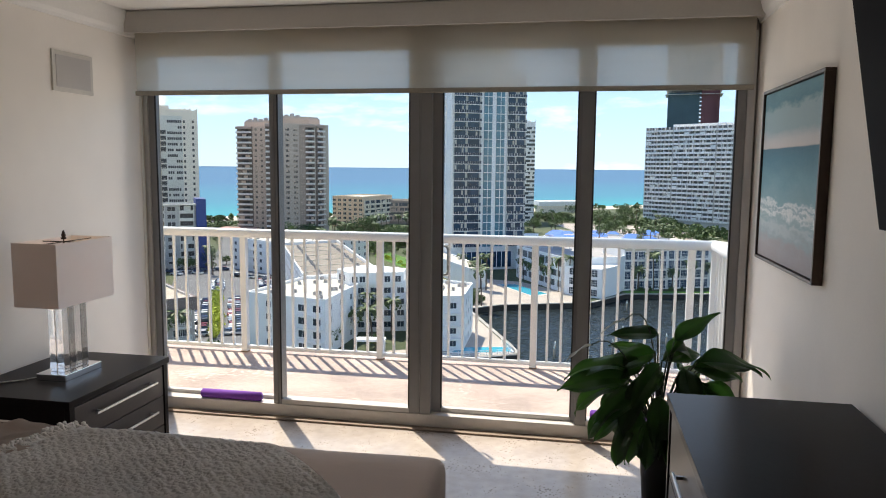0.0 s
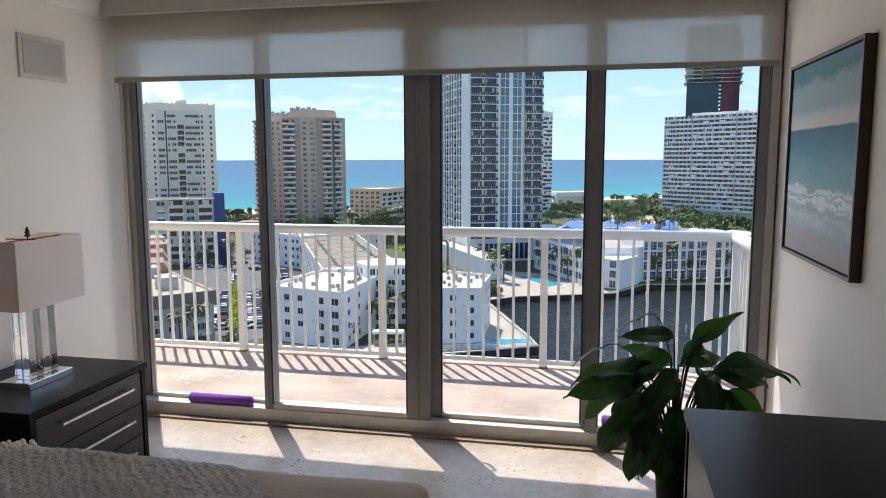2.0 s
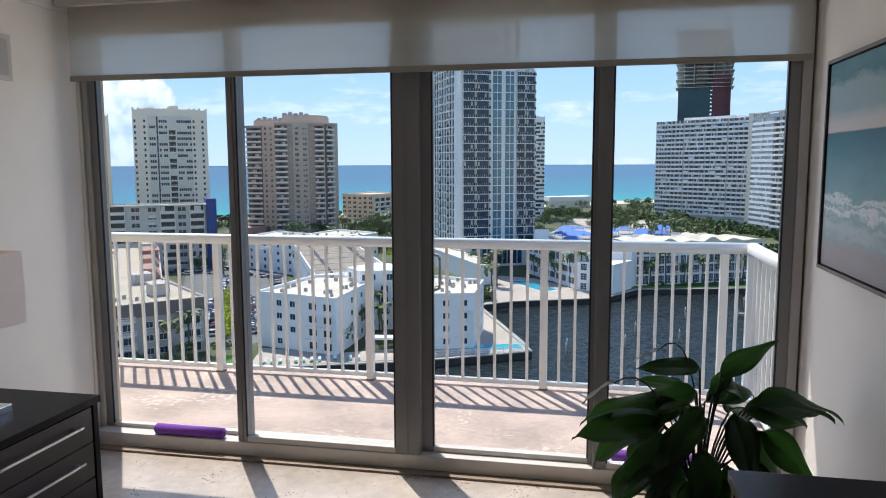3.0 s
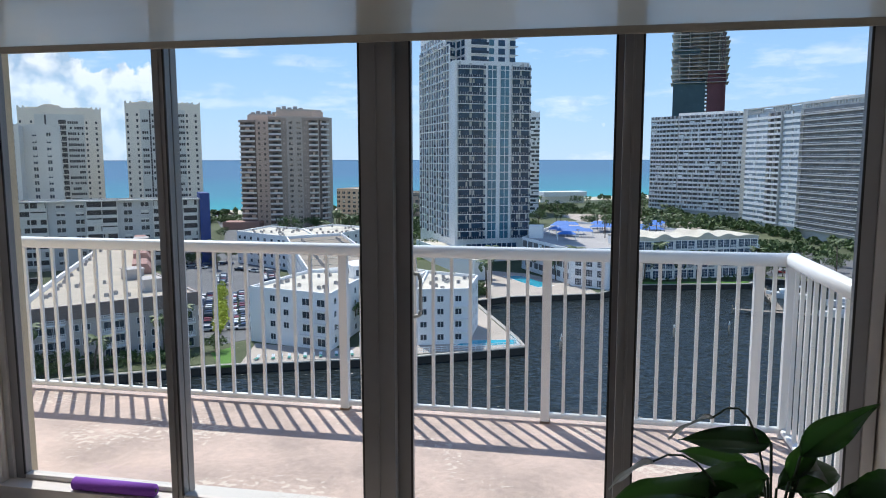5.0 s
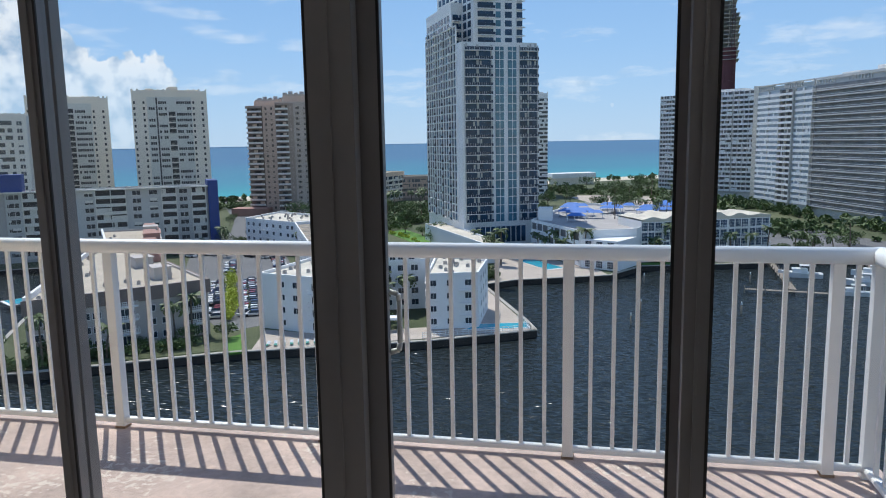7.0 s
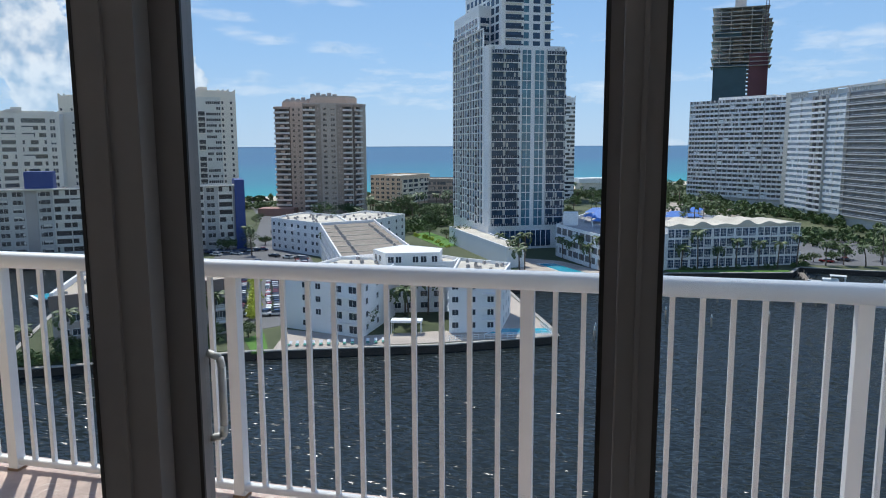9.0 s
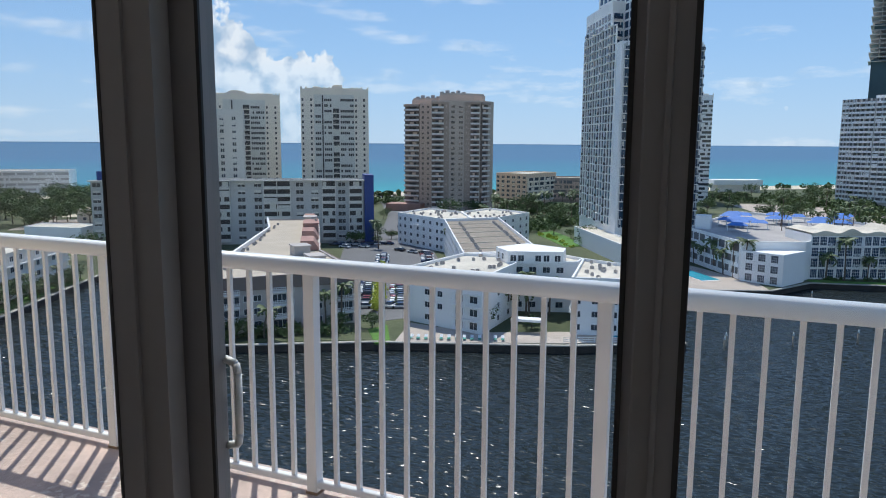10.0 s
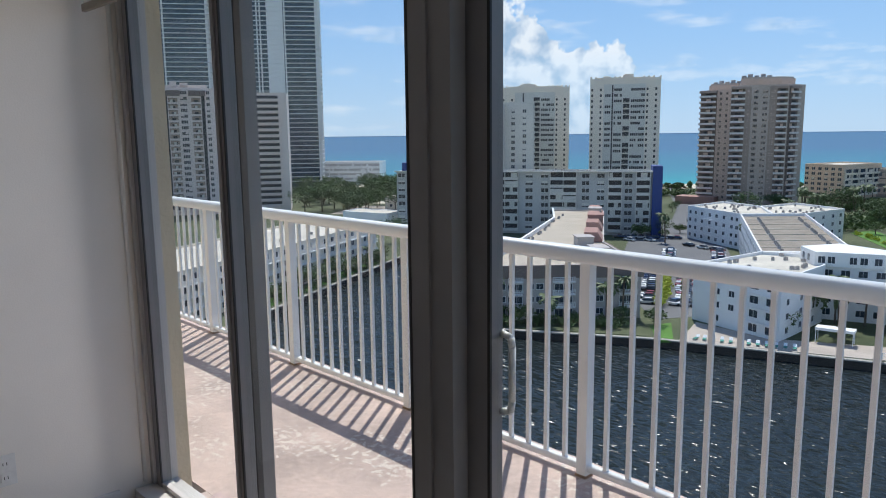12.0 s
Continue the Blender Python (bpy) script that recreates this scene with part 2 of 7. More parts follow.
leaf_green = material("leaf_green", (0.045, 0.13, 0.03), 0.32, var=0.35, scale=8, fine=30)
random_tint(leaf_green, ((0.02, 0.055, 0.018), (0.03, 0.085, 0.022), (0.045, 0.13, 0.03), (0.025, 0.07, 0.03)))
n, l, b = nodes_of(leaf_green)
tr, ms = n.new("ShaderNodeBsdfTranslucent"), n.new("ShaderNodeMixShader")
tr.inputs[0].default_value, ms.inputs[0].default_value = (0.08, 0.22, 0.03, 1), 0.28
l.new(b.outputs[0], ms.inputs[1]), l.new(tr.outputs[0], ms.inputs[2]), l.new(ms.outputs[0], n["Material Output"].inputs[0])
stem_green = material("stem_green", (0.03, 0.05, 0.02), 0.5)
spathe_white = material("white_spathe", (0.55, 0.56, 0.52), 0.5)

# outdoors
w_white = material("facade_white", (0.87, 0.86, 0.85), 0.8, var=0.06, scale=0.15, fine=2)
w_pink = material("facade_pink_grey", (0.50, 0.45, 0.42), 0.85, var=0.08, scale=0.15, fine=2)
# brown of top band and hoods, also of sheets that darken balcony backs
w_brown = material("dark_band_and_balcony_shade", (0.22, 0.17, 0.15), 0.85, var=0.1, scale=0.15, fine=2)
w_red = material("mansard_red", (0.40, 0.23, 0.19), 0.85, var=0.12, scale=0.3, fine=3)
w_grey = material("facade_grey", (0.53, 0.52, 0.50), 0.85, var=0.08, scale=0.1, fine=1.5)
w_cream = material("facade_cream", (0.85, 0.76, 0.645), 0.85, var=0.06, scale=0.1, fine=1.5)
w_tan = material("facade_tan", (0.67, 0.50, 0.40), 0.85, var=0.08, scale=0.1, fine=1.5)
w_tan_dark = material("facade_taupe", (0.43, 0.335, 0.28), 0.85, var=0.08, scale=0.1, fine=1.5)
w_orange = material("facade_orange", (0.80, 0.60, 0.44), 0.85, var=0.08, scale=0.1, fine=1.5)
w_blush = material("facade_blush", (0.82, 0.70, 0.64), 0.85, var=0.06, scale=0.1, fine=1.5)
w_blue = material("facade_royal_blue", (0.03, 0.06, 0.22), 0.6, var=0.1, scale=0.2, fine=2)
concrete = material("raw_concrete", (0.42, 0.39, 0.37), 0.9, var=0.15, scale=0.1, fine=1)
debris_net = material("debris_netting", (0.05, 0.09, 0.11), 0.8, var=0.2, scale=0.1)
debris_red = material("red_netting", (0.13, 0.05, 0.06), 0.8, var=0.2, scale=0.1)
roof_white = material("roof_membrane", (0.63, 0.575, 0.48), 0.85, var=0.22, scale=0.12, fine=1.2)
roof_tan = material("roof_gravel", (0.50, 0.43, 0.34), 0.95, var=0.15, scale=0.15, fine=2)
roof_grey = material("roof_grey_gravel", (0.30, 0.255, 0.205), 0.95, var=0.2, scale=0.2, fine=2)
far_glass = material("facade_glass", (0.05, 0.065, 0.085), 0.12, var=0.4, scale=0.2, fine=0.7)
teal_glass = material("teal_glass", (0.07, 0.18, 0.25), 0.10, var=0.35, scale=0.2, fine=0.5)
dark_glass = material("dark_tower_glass", (0.07, 0.10, 0.13), 0.15, var=0.3, scale=0.15, fine=0.5)
# flat dark colour for the shade inside loggias and parking bays
shade_dark = material("opening_shade", (0.17, 0.165, 0.165), 0.8, var=0.2, scale=0.3)
w_pale = material("facade_pale_beige", (0.70, 0.67, 0.61), 0.85, var=0.06, scale=0.1, fine=1.5)
w_hotel = material("hotel_render", (0.63, 0.61, 0.59), 0.85, var=0.08, scale=0.1, fine=1.5)
# near-black for recess shade laid on flat walls, and for far window panes
shade_and_panes = material("recess_shade_and_panes", (0.075, 0.07, 0.07), 0.7, var=0.3, scale=0.25, fine=0.8)
blue_glass = material("blue_glass", (0.03, 0.065, 0.12), 0.12, var=0.5, scale=0.25, fine=0.6, spec=0.3)
rail_glass = material("rail_glass", (0.03, 0.05, 0.085), 0.2, var=0.3, scale=0.3, fine=0.6, spec=0.3)
pale_glass = material("curtained_glass", (0.42, 0.46, 0.50), 0.15, var=0.3, scale=0.3, fine=0.8)
# a lighter colour for loggia shade, on the hotel
shade_mid = material("loggia_shade_mid", (0.27, 0.26, 0.26), 0.8, var=0.3, scale=0.25, fine=0.8)
new_concrete = material("fresh_concrete", (0.56, 0.52, 0.49), 0.9, var=0.15, scale=0.1, fine=1)
w_grey_tan = material("facade_grey_tan", (0.56, 0.46, 0.39), 0.85, var=0.08, scale=0.1, fine=1.5)
balcony_pale = material("balcony_parapet", (0.80, 0.75, 0.71), 0.85, var=0.08, scale=0.2, fine=1.5)
# darker face of the seawall, below its pale cap
quay_wall = material("dark_quay_wall", (0.045, 0.038, 0.033), 0.9, var=0.3, scale=0.4, fine=2)
asphalt = material("asphalt", (0.16, 0.16, 0.165), 0.9, var=0.15, scale=0.08, fine=1)
land_mat = material("land", (0.11, 0.12, 0.06), 0.95, var=0.25, scale=0.03, fine=0.6, tint=(0.05, 0.075, 0.03))
paver = material("paver_deck", (0.48, 0.41, 0.35), 0.9, var=0.12, scale=0.2, fine=2)
sand = material("sand", (0.62, 0.55, 0.42), 0.95, var=0.08, scale=0.1)
seawall_mat = material("seawall_concrete", (0.40, 0.37, 0.33), 0.9, var=0.2, scale=0.3, fine=2)
lawn_mat = material("lawn", (0.10, 0.22, 0.035), 0.95, var=0.25, scale=0.3, fine=4)
pool_water = material("pool_water", (0.05, 0.42, 0.55), 0.08, var=0.12, scale=0.3, fine=1)
blue_tarp = material("blue_tarp", (0.05, 0.19, 0.58), 0.6, var=0.15, scale=0.2, fine=2)
tree_green = material("tree_foliage", (0.10, 0.15, 0.045), 0.7, var=0.5, scale=0.25, fine=1.5, tint=(0.035, 0.07, 0.022))
palm_green = material("palm_foliage", (0.10, 0.14, 0.05), 0.6, var=0.4, scale=0.5, fine=2)
hedge_green = material("lime_hedge", (0.42, 0.48, 0.06), 0.8, var=0.35, scale=0.8, fine=4)
bark = material("bark", (0.17, 0.13, 0.10), 0.95, var=0.2, scale=1)
car_paint = material("car_paint", (0.5, 0.5, 0.5), 0.25)
random_tint(car_paint, ((0.7, 0.7, 0.7), (0.02, 0.02, 0.025), (0.35, 0.36, 0.38), (0.72, 0.72, 0.7), (0.08, 0.085, 0.1), (0.25, 0.02, 0.02), (0.6, 0.6, 0.62), (0.03, 0.05, 0.12)))
taxi_paint = material("lime_car_paint", (0.45, 0.55, 0.03), 0.3)
tyre_mat = material("tyre", (0.015, 0.015, 0.015), 0.8)
boat_white = material("boat_gelcoat", (0.78, 0.78, 0.77), 0.3)
wood_pile = material("weathered_wood", (0.30, 0.25, 0.20), 0.95, var=0.2, scale=2)
lounger_green = material("lounger_green", (0.05, 0.25, 0.20), 0.7)


def water(name, colour, rough, scale, strength, colour2=None, band=None, chop=0.0):
    m = material(name, colour, rough, var=0.12, scale=0.01, fine=0.2)
    n, l, b = nodes_of(m)
    b.inputs["IOR"].default_value = 1.33
    tc, mp, nz, nz2, ad, bp = (n.new("ShaderNodeTexCoord"), n.new("ShaderNodeMapping"), n.new("ShaderNodeTexNoise"), n.new("ShaderNodeTexNoise"), n.new("ShaderNodeMath"), n.new("ShaderNodeBump"))
    mp.inputs["Scale"].default_value = (0.4, 1.0, 1.0)
    mp.inputs["Rotation"].default_value = (0, 0, radians(20))
    nz.inputs["Scale"].default_value, nz.inputs["Detail"].default_value = scale, 3
    nz2.inputs["Scale"].default_value = scale * 3.1
    l.new(tc.outputs["Object"], mp.inputs[0]), l.new(mp.outputs[0], nz.inputs["Vector"]), l.new(mp.outputs[0], nz2.inputs["Vector"])
    l.new(nz.outputs["Fac"], ad.inputs[0]), l.new(nz2.outputs["Fac"], ad.inputs[1])
    bp.inputs["Strength"].default_value, bp.inputs["Distance"].default_value = strength, 1.7
    if chop:
        # the slopes of the small waves, drawn from two independent noises
        tilt = n.new("ShaderNodeVectorMath")
        tilt.operation = "MULTIPLY_ADD"
        tilt.inputs[1].default_value, tilt.inputs[2].default_value = (chop, chop, 0), (-chop * 0.5, -chop * 0.5, 1)
        unit = n.new("ShaderNodeVectorMath")
        unit.operation = "NORMALIZE"
        nz.inputs["Scale"].default_value, nz.inputs["Detail"].default_value, nz.inputs["Roughness"].default_value = scale, 2, 0.5
        l.new(nz.outputs["Color"], tilt.inputs[0]), l.new(tilt.outputs[0], unit.inputs[0]), l.new(unit.outputs[0], b.inputs["Normal"])
    else:
        l.new(ad.outputs[0], bp.inputs["Height"]), l.new(bp.outputs[0], b.inputs["Normal"])
    if band:
        # depth: the shallow colour gives way to the deep one with the distance from the shore
        dot, rmp, rp = n.new("ShaderNodeVectorMath"), n.new("ShaderNodeMapRange"), n.new("ShaderNodeValToRGB")
        dot.operation = "DOT_PRODUCT"
        dot.inputs[1].default_value = (-0.66, 0.75, 0)
        rmp.inputs["From Min"].default_value, rmp.inputs["From Max"].default_value = band
        l.new(tc.outputs["Object"], dot.inputs[0]), l.new(dot.outputs["Value"], rmp.inputs[0]), l.new(rmp.outputs[0], rp.inputs[0])
        e = rp.color_ramp.elements
        e[0].color, e[1].color = (*colour2, 1), (*colour, 1)
        mid = e.new(0.22)
        mid.color = (*[(a * 0.35 + c * 0.65) for a, c in zip(colour2, colour)], 1)
        l.new(rp.outputs[0], b.inputs["Base Color"])
    return m


canal_mat = water("canal_water", (0.021, 0.028, 0.030), 0.17, 1.6, 1.0, chop=1.8)
canal_mat.node_tree.nodes["Principled BSDF"].inputs["Specular IOR Level"].default_value = 0.25
sea_mat = water("sea_water", (0.105, 0.20, 0.31), 0.85, 0.2, 0.1, (0.08, 0.34, 0.37), (540, 1700))
sea_mat.node_tree.nodes["Principled BSDF"].inputs["Specular IOR Level"].default_value = 0.05


# ---- building blocks ----
def cube_into(bm, x0, x1, y0, y1, z0, z1, bevel=0.0, seg=2):
    r = bmesh.ops.create_cube(bm, size=1.0, matrix=Matrix.LocRotScale(((x0 + x1) / 2, (y0 + y1) / 2, (z0 + z1) / 2), None, (x1 - x0, y1 - y0, z1 - z0)))
    if bevel:
        es = {e for v in r["verts"] for e in v.link_edges}
        bmesh.ops.bevel(bm, geom=list(es), offset=bevel, segments=seg, affect="EDGES", profile=0.7)


def box(x0, x1, y0, y1, z0, z1, bevel=0.0, seg=2):
    bm = bmesh.new()
    cube_into(bm, x0, x1, y0, y1, z0, z1, bevel, seg)
    return bm


def rod_into(bm, a, b, r, r2=None, n=10):
    a, b = Vector(a), Vector(b)
    m = Matrix.Translation((a + b) / 2) @ (b - a).to_track_quat("Z", "Y").to_matrix().to_4x4()
    bmesh.ops.create_cone(bm, cap_ends=True, segments=n, radius1=r, radius2=r if r2 is None else r2, depth=(b - a).length, matrix=m)


def rod(a, b, r, r2=None, n=10):
    bm = bmesh.new()
    rod_into(bm, a, b, r, r2, n)
    return bm


def mesh_of(name, bm, mats, smooth=False):
    me = bpy.data.meshes.new(name)
    bm.normal_update()
    bm.to_mesh(me)
    bm.free()
    for m in (mats if isinstance(mats, (list, tuple)) else [mats]):
        me.materials.append(m)
    if smooth:
        for p in me.polygons:
            p.use_smooth = True
    return me


def part(name, bm, mat, parent, label="", smooth=False):
    ob = new(name, mesh_of(name, bm, mat, smooth))
    ob.parent = parent
    return tagged(ob, label)


def thing(name, label, category, at=(0, 0, 0), group="", kind=""):
    ob = new(name)
    ob.location = at
    ob.empty_display_size = 0.1
    return tagged(ob, label, category, group, kind)


def single(name, bm, mat, label, category, group="", kind="", smooth=False):
    return tagged(new(name, mesh_of(name, bm, mat, smooth)), label, category, group, kind)


# ---- the room: window wall along x at y = 0, the sea beyond it ----
XL, XR, YB, ZC = -1.80, 1.775, -5.60, 2.43
WL, WR = -1.795, 1.765                     # the glazed opening
single("floor", box(XL - 0.2, XR + 0.2, YB - 0.2, 0.171, -0.20, 0.0), stone, "polished pale keystone floor with small dark pits", "floor", kind="structure")
single("ceiling", box(XL - 0.2, XR + 0.2, YB - 0.2, 0.30, ZC, ZC + 0.25), ceiling_paint, "off-white painted plaster ceiling", "ceiling", kind="structure")
single("wall_west", box(XL - 0.2, XL, YB, 0.17, 0.0, ZC), wall_paint, "smooth warm off-white painted wall", "wall", kind="structure")
single("wall_east", box(XR, XR + 0.2, YB, 0.17, 0.0, ZC), wall_paint, "smooth warm off-white painted wall", "wall", kind="structure")
single("wall_south", box(XL - 0.2, XR + 0.2, YB - 0.2, YB, 0.0, ZC), wall_paint, "smooth warm off-white painted wall", "wall", kind="structure")
bm = bmesh.new()
cube_into(bm, -7.5, -1.788, 0.172, 0.235, 0.0, 2.33)
cube_into(bm, 1.755, 2.4, 0.172, 0.235, 0.0, 2.33)
cube_into(bm, -7.5, 2.4, 0.172, 0.235, 2.33, 2.449)
cube_into(bm, XL, XR, 0.0, 0.172, 2.33, 2.429)
single("wall_north", bm, stucco, "beige stucco outer wall round the sliding door", "wall", kind="structure")
single("ledge", box(-7.5, 2.4, 0.1, 0.66, 2.45, 2.62), stucco, "beige concrete ledge over the balcony door", "ledge", kind="structure")
for nm, a, b in (("baseboard_west", XL, XL + 0.014), ("baseboard_east", XR - 0.014, XR)):
    single(nm, box(a, b, YB, -0.063, 0.0, 0.10, 0.004), trim_paint, "off-white painted baseboard", "baseboard", kind="structure")
for nm, sx in (("crown_west", 1), ("crown_east", -1)):
    bm = bmesh.new()
    x0 = XL if sx > 0 else XR
    prof = ((0, 2.295), (0.012, 2.295), (0.016, 2.31), (0.03, 2.33), (0.042, 2.37), (0.05, 2.40), (0.055, 2.429), (0, 2.429))
    rows = [[bm.verts.new((x0 + sx * p[0], y, p[1])) for p in prof] for y in (YB, -0.002)]
    for i in range(len(prof)):
        j = (i + 1) % len(prof)
        bm.faces.new((rows[0][i], rows[0][j], rows[1][j], rows[1][i]))
    bm.faces.new(rows[0]), bm.faces.new(rows[1][::-1])
    bmesh.ops.recalc_face_normals(bm, faces=bm.faces)
    single(nm, bm, trim_paint, "off-white crown moulding along the ceiling", "moulding", kind="structure")
# rounded plaster bead along the jamb and above the baseboard
single("trim", rod((XL + 0.004, 0.042, 0.10), (XL + 0.004, 0.042, 2.29), 0.009), trim_paint, "thin rounded corner bead beside the window jamb", "trim", kind="structure", smooth=True)

# ---- the sliding glass door: four panels in two tracks ----
door = thing("sliding_door", "four-panel aluminium sliding glass door with grey frames", "sliding door", (0, 0.06, 0))
door["kind"] = "structure"
door.name = "door_1"


def dpart(name, x0, x1, y0, y1, z0, z1, mat, bevel=0.003, label=""):
    bm = box(x0, x1, y0 - 0.06, y1 - 0.06, z0, z1, bevel)
    return part(name, bm, mat, door, label)


dpart("sill", WL, WR, -0.004, 0.17, 0.0, 0.082, sill_paint)
dpart("head", WL, WR, 0.0, 0.17, 2.26, 2.33, alu)
dpart("jamb", WL, WL + 0.028, 0.066, 0.17, 0.083, 2.26, jamb_paint)
dpart("jamb", WR - 0.04, WR, -0.005, 0.17, 0.083, 2.26, jamb_paint)
PANELS = ((-1.766, -0.900, 0.078, 0.122, 0.046, 0.040), (-0.938, 0.045, 0.002, 0.047, 0.052, 0.130), (0.0, 0.905, 0.056, 0.100, 0.100, 0.045), (0.885, 1.724, 0.002, 0.047, 0.065, 0.050))
for x0, x1, y0, y1, wl, wr in PANELS:
    dpart("stile", x0, x0 + wl, y0, y1, 0.083, 2.259, alu)
    dpart("stile", x1 - wr, x1, y0, y1, 0.083, 2.259, alu)
    zb = 0.112 - 0.2 * max(0.0, y0 - 0.04)
    dpart("bottom_rail", x0 + wl, x1 - wr, y0 + 0.002, y1 - 0.002, 0.083, zb, sill_paint)
    dpart("top_rail", x0 + wl, x1 - wr, y0 + 0.002, y1 - 0.002, 2.20, 2.259, alu)
    ym = (y0 + y1) / 2
    pane = dpart("pane", x0 + wl - 0.006, x1 - wr + 0.006, ym - 0.003, ym + 0.003, zb - 0.006, 2.206, glass, 0)
    pane.visible_shadow = False
    for xa in (x0 + wl, x1 - wr):
        dpart("gasket", xa - 0.004, xa + 0.004, y0 - 0.0015, y0 + 0.004, zb, 2.20, alu_dark, 0)
# ribs along the stiles, and a thin dark strip for the interlock's shadow gap
for xa, y in ((-0.022, 0.002), (-0.910, 0.002), (0.918, 0.002)):
    dpart("rib", xa - 0.004, xa + 0.004, y - 0.007, y + 0.002, 0.083, 2.259, alu, 0.001)
dpart("groove", -0.0275, -0.0265, 0.0005, 0.004, 0.083, 2.259, alu_dark, 0)
# pull handle outside the middle stile
bm = bmesh.new()
hx, hy = 0.128, 0.098
pts = [(hx - 0.03, 0.0, 0.905), (hx - 0.004, 0.0, 0.912), (hx, 0.0, 0.935), (hx, 0.0, 1.055), (hx - 0.004, 0.0, 1.075), (hx - 0.03, 0.0, 1.082)]
for p, q in zip(pts, pts[1:]):
    rod_into(bm, (p[0], hy - 0.06, p[2]), (q[0], hy - 0.06, q[2]), 0.008, n=8)
part("handle", bm, plate_white, door, "white pull handle", True)
single("stone_threshold", box(WL, WR, -0.062, -0.005, 0.0, 0.012, 0.003), material("brown_stone", (0.24, 0.18, 0.135), 0.6, var=0.25, scale=4, bump=0.3), "rough brown stone strip under the sliding door", "threshold", kind="structure")

# ---- roller shade and its valance ----
SHADE_Z = 1.975
shade = thing("roller_shade", "beige see-through roller shade, rolled part way up", "roller shade", (0, -0.06, 2.30))
bm = box(-1.752, 1.738, 0.0, 0.0012, SHADE_Z - 2.30, 0.11)
part("fabric", bm, screen, shade)
part("hem_bar", box(-1.757, 1.743, -0.007, 0.009, SHADE_Z - 2.325, SHADE_Z - 2.298, 0.004), material("hem_cloth", (0.34, 0.31, 0.26), 0.8), shade, "cloth-covered hem bar", True)
part("roller", rod((-1.752, 0.034, 0.07), (1.738, 0.034, 0.07), 0.032, n=20), screen, shade, "", True)
single("valance", box(-1.765, XR - 0.004, -0.145, -0.11, 2.305, 2.425, 0.003), material("valance_vinyl", (0.50, 0.47, 0.43), 0.6, var=0.05), "grey-beige shade valance under the ceiling", "valance", kind="structure")

# ---- balcony ----
BF = -0.042
balcony = single("balcony_floor", box(-7.5, 1.98, 0.302, 1.72, BF - 0.2, BF), balcony_concrete, "weathered pinkish painted concrete balcony floor", "balcony floor", kind="structure")
single("balcony_floor_inner", box(WL, WR, 0.1715, 0.301, -0.199, BF), balcony_concrete, "weathered pinkish painted concrete at the door", "balcony floor", kind="structure")
rail = thing("balcony_railing", "white painted metal balcony railing with thin balusters", "railing", (0, 1.585, BF))
RY = 1.585
POSTS = (-6.55, -5.38, -4.211, -3.055, -1.886, -0.698, 0.552, 1.717)


def rounded_rail(bm, a, b, w, h, z0):
    d = (Vector(b) - Vector(a))
    L = d.length
    m = Matrix.Translation((*((Vector(a) + Vector(b)) / 2).xy, z0 + h / 2)) @ Matrix.Rotation(math.atan2(d.y, d.x), 4, "Z")
    rows = []
    for x in (-L / 2, L / 2):
        rows.append([])
        for k in range(20):
            c, t = math.cos(k * math.pi / 10), math.sin(k * math.pi / 10)
            rows[-1].append(bm.verts.new(m @ Vector((x, w / 2 * math.copysign(abs(c) ** 0.7, c), h / 2 * math.copysign(abs(t) ** 0.7, t)))))
    for k in range(20):
        bm.faces.new((rows[0][k], rows[1][k], rows[1][(k + 1) % 20], rows[0][(k + 1) % 20]))
    bm.faces.new(rows[0]), bm.faces.new(rows[1][::-1])
    bmesh.ops.recalc_face_normals(bm, faces=bm.faces)


for a, b in (((-7.2, 0), (1.915, 0)), ((1.885, 0.028), (1.885, -1.245))):
    bm = bmesh.new()
    rounded_rail(bm, (*a, 0), (*b, 0), 0.084, 0.074, 0.937 - BF)
    part("handrail", bm, rail_paint, rail, "", True)
    bm = bmesh.new()
    rounded_rail(bm, (*a, 0), (*b, 0), 0.040, 0.036, -0.016 - BF)
    part("bottom_rail", bm, rail_paint, rail, "", True)
post_me = mesh_of("post", box(-0.026, 0.026, -0.026, 0.026, 0.0, 0.965 - BF, 0.004), rail_paint)
base_me = mesh_of("foot_plate", box(-0.03, 0.03, -0.03, 0.03, 0, 0.012, 0.002), material("rusty_steel", (0.30, 0.20, 0.13), 0.8, var=0.3))
bal_me = mesh_of("baluster", box(-0.0095, 0.0095, -0.0095, 0.0095, 0.012 - BF, 0.950 - BF), rail_paint)


def rail_piece(name, me, x, y):
    o = new(name, me)
    o.parent, o.location = rail, (x, y, 0)


for x in POSTS:
    rail_piece("post", post_me, x, 0), rail_piece("foot_plate", base_me, x, 0)
for p, q in zip(POSTS, POSTS[1:]):
    for i in range(1, 11):
        rail_piece("baluster", bal_me, p + (q - p) * i / 11, 0)
rail_piece("baluster", bal_me, 1.80, 0)
rail_piece("post", post_me, 1.885, 0), rail_piece("post", post_me, 1.885, -1.215)
for i in range(1, 11):
    rail_piece("baluster", bal_me, 1.885, -1.215 * i / 11)

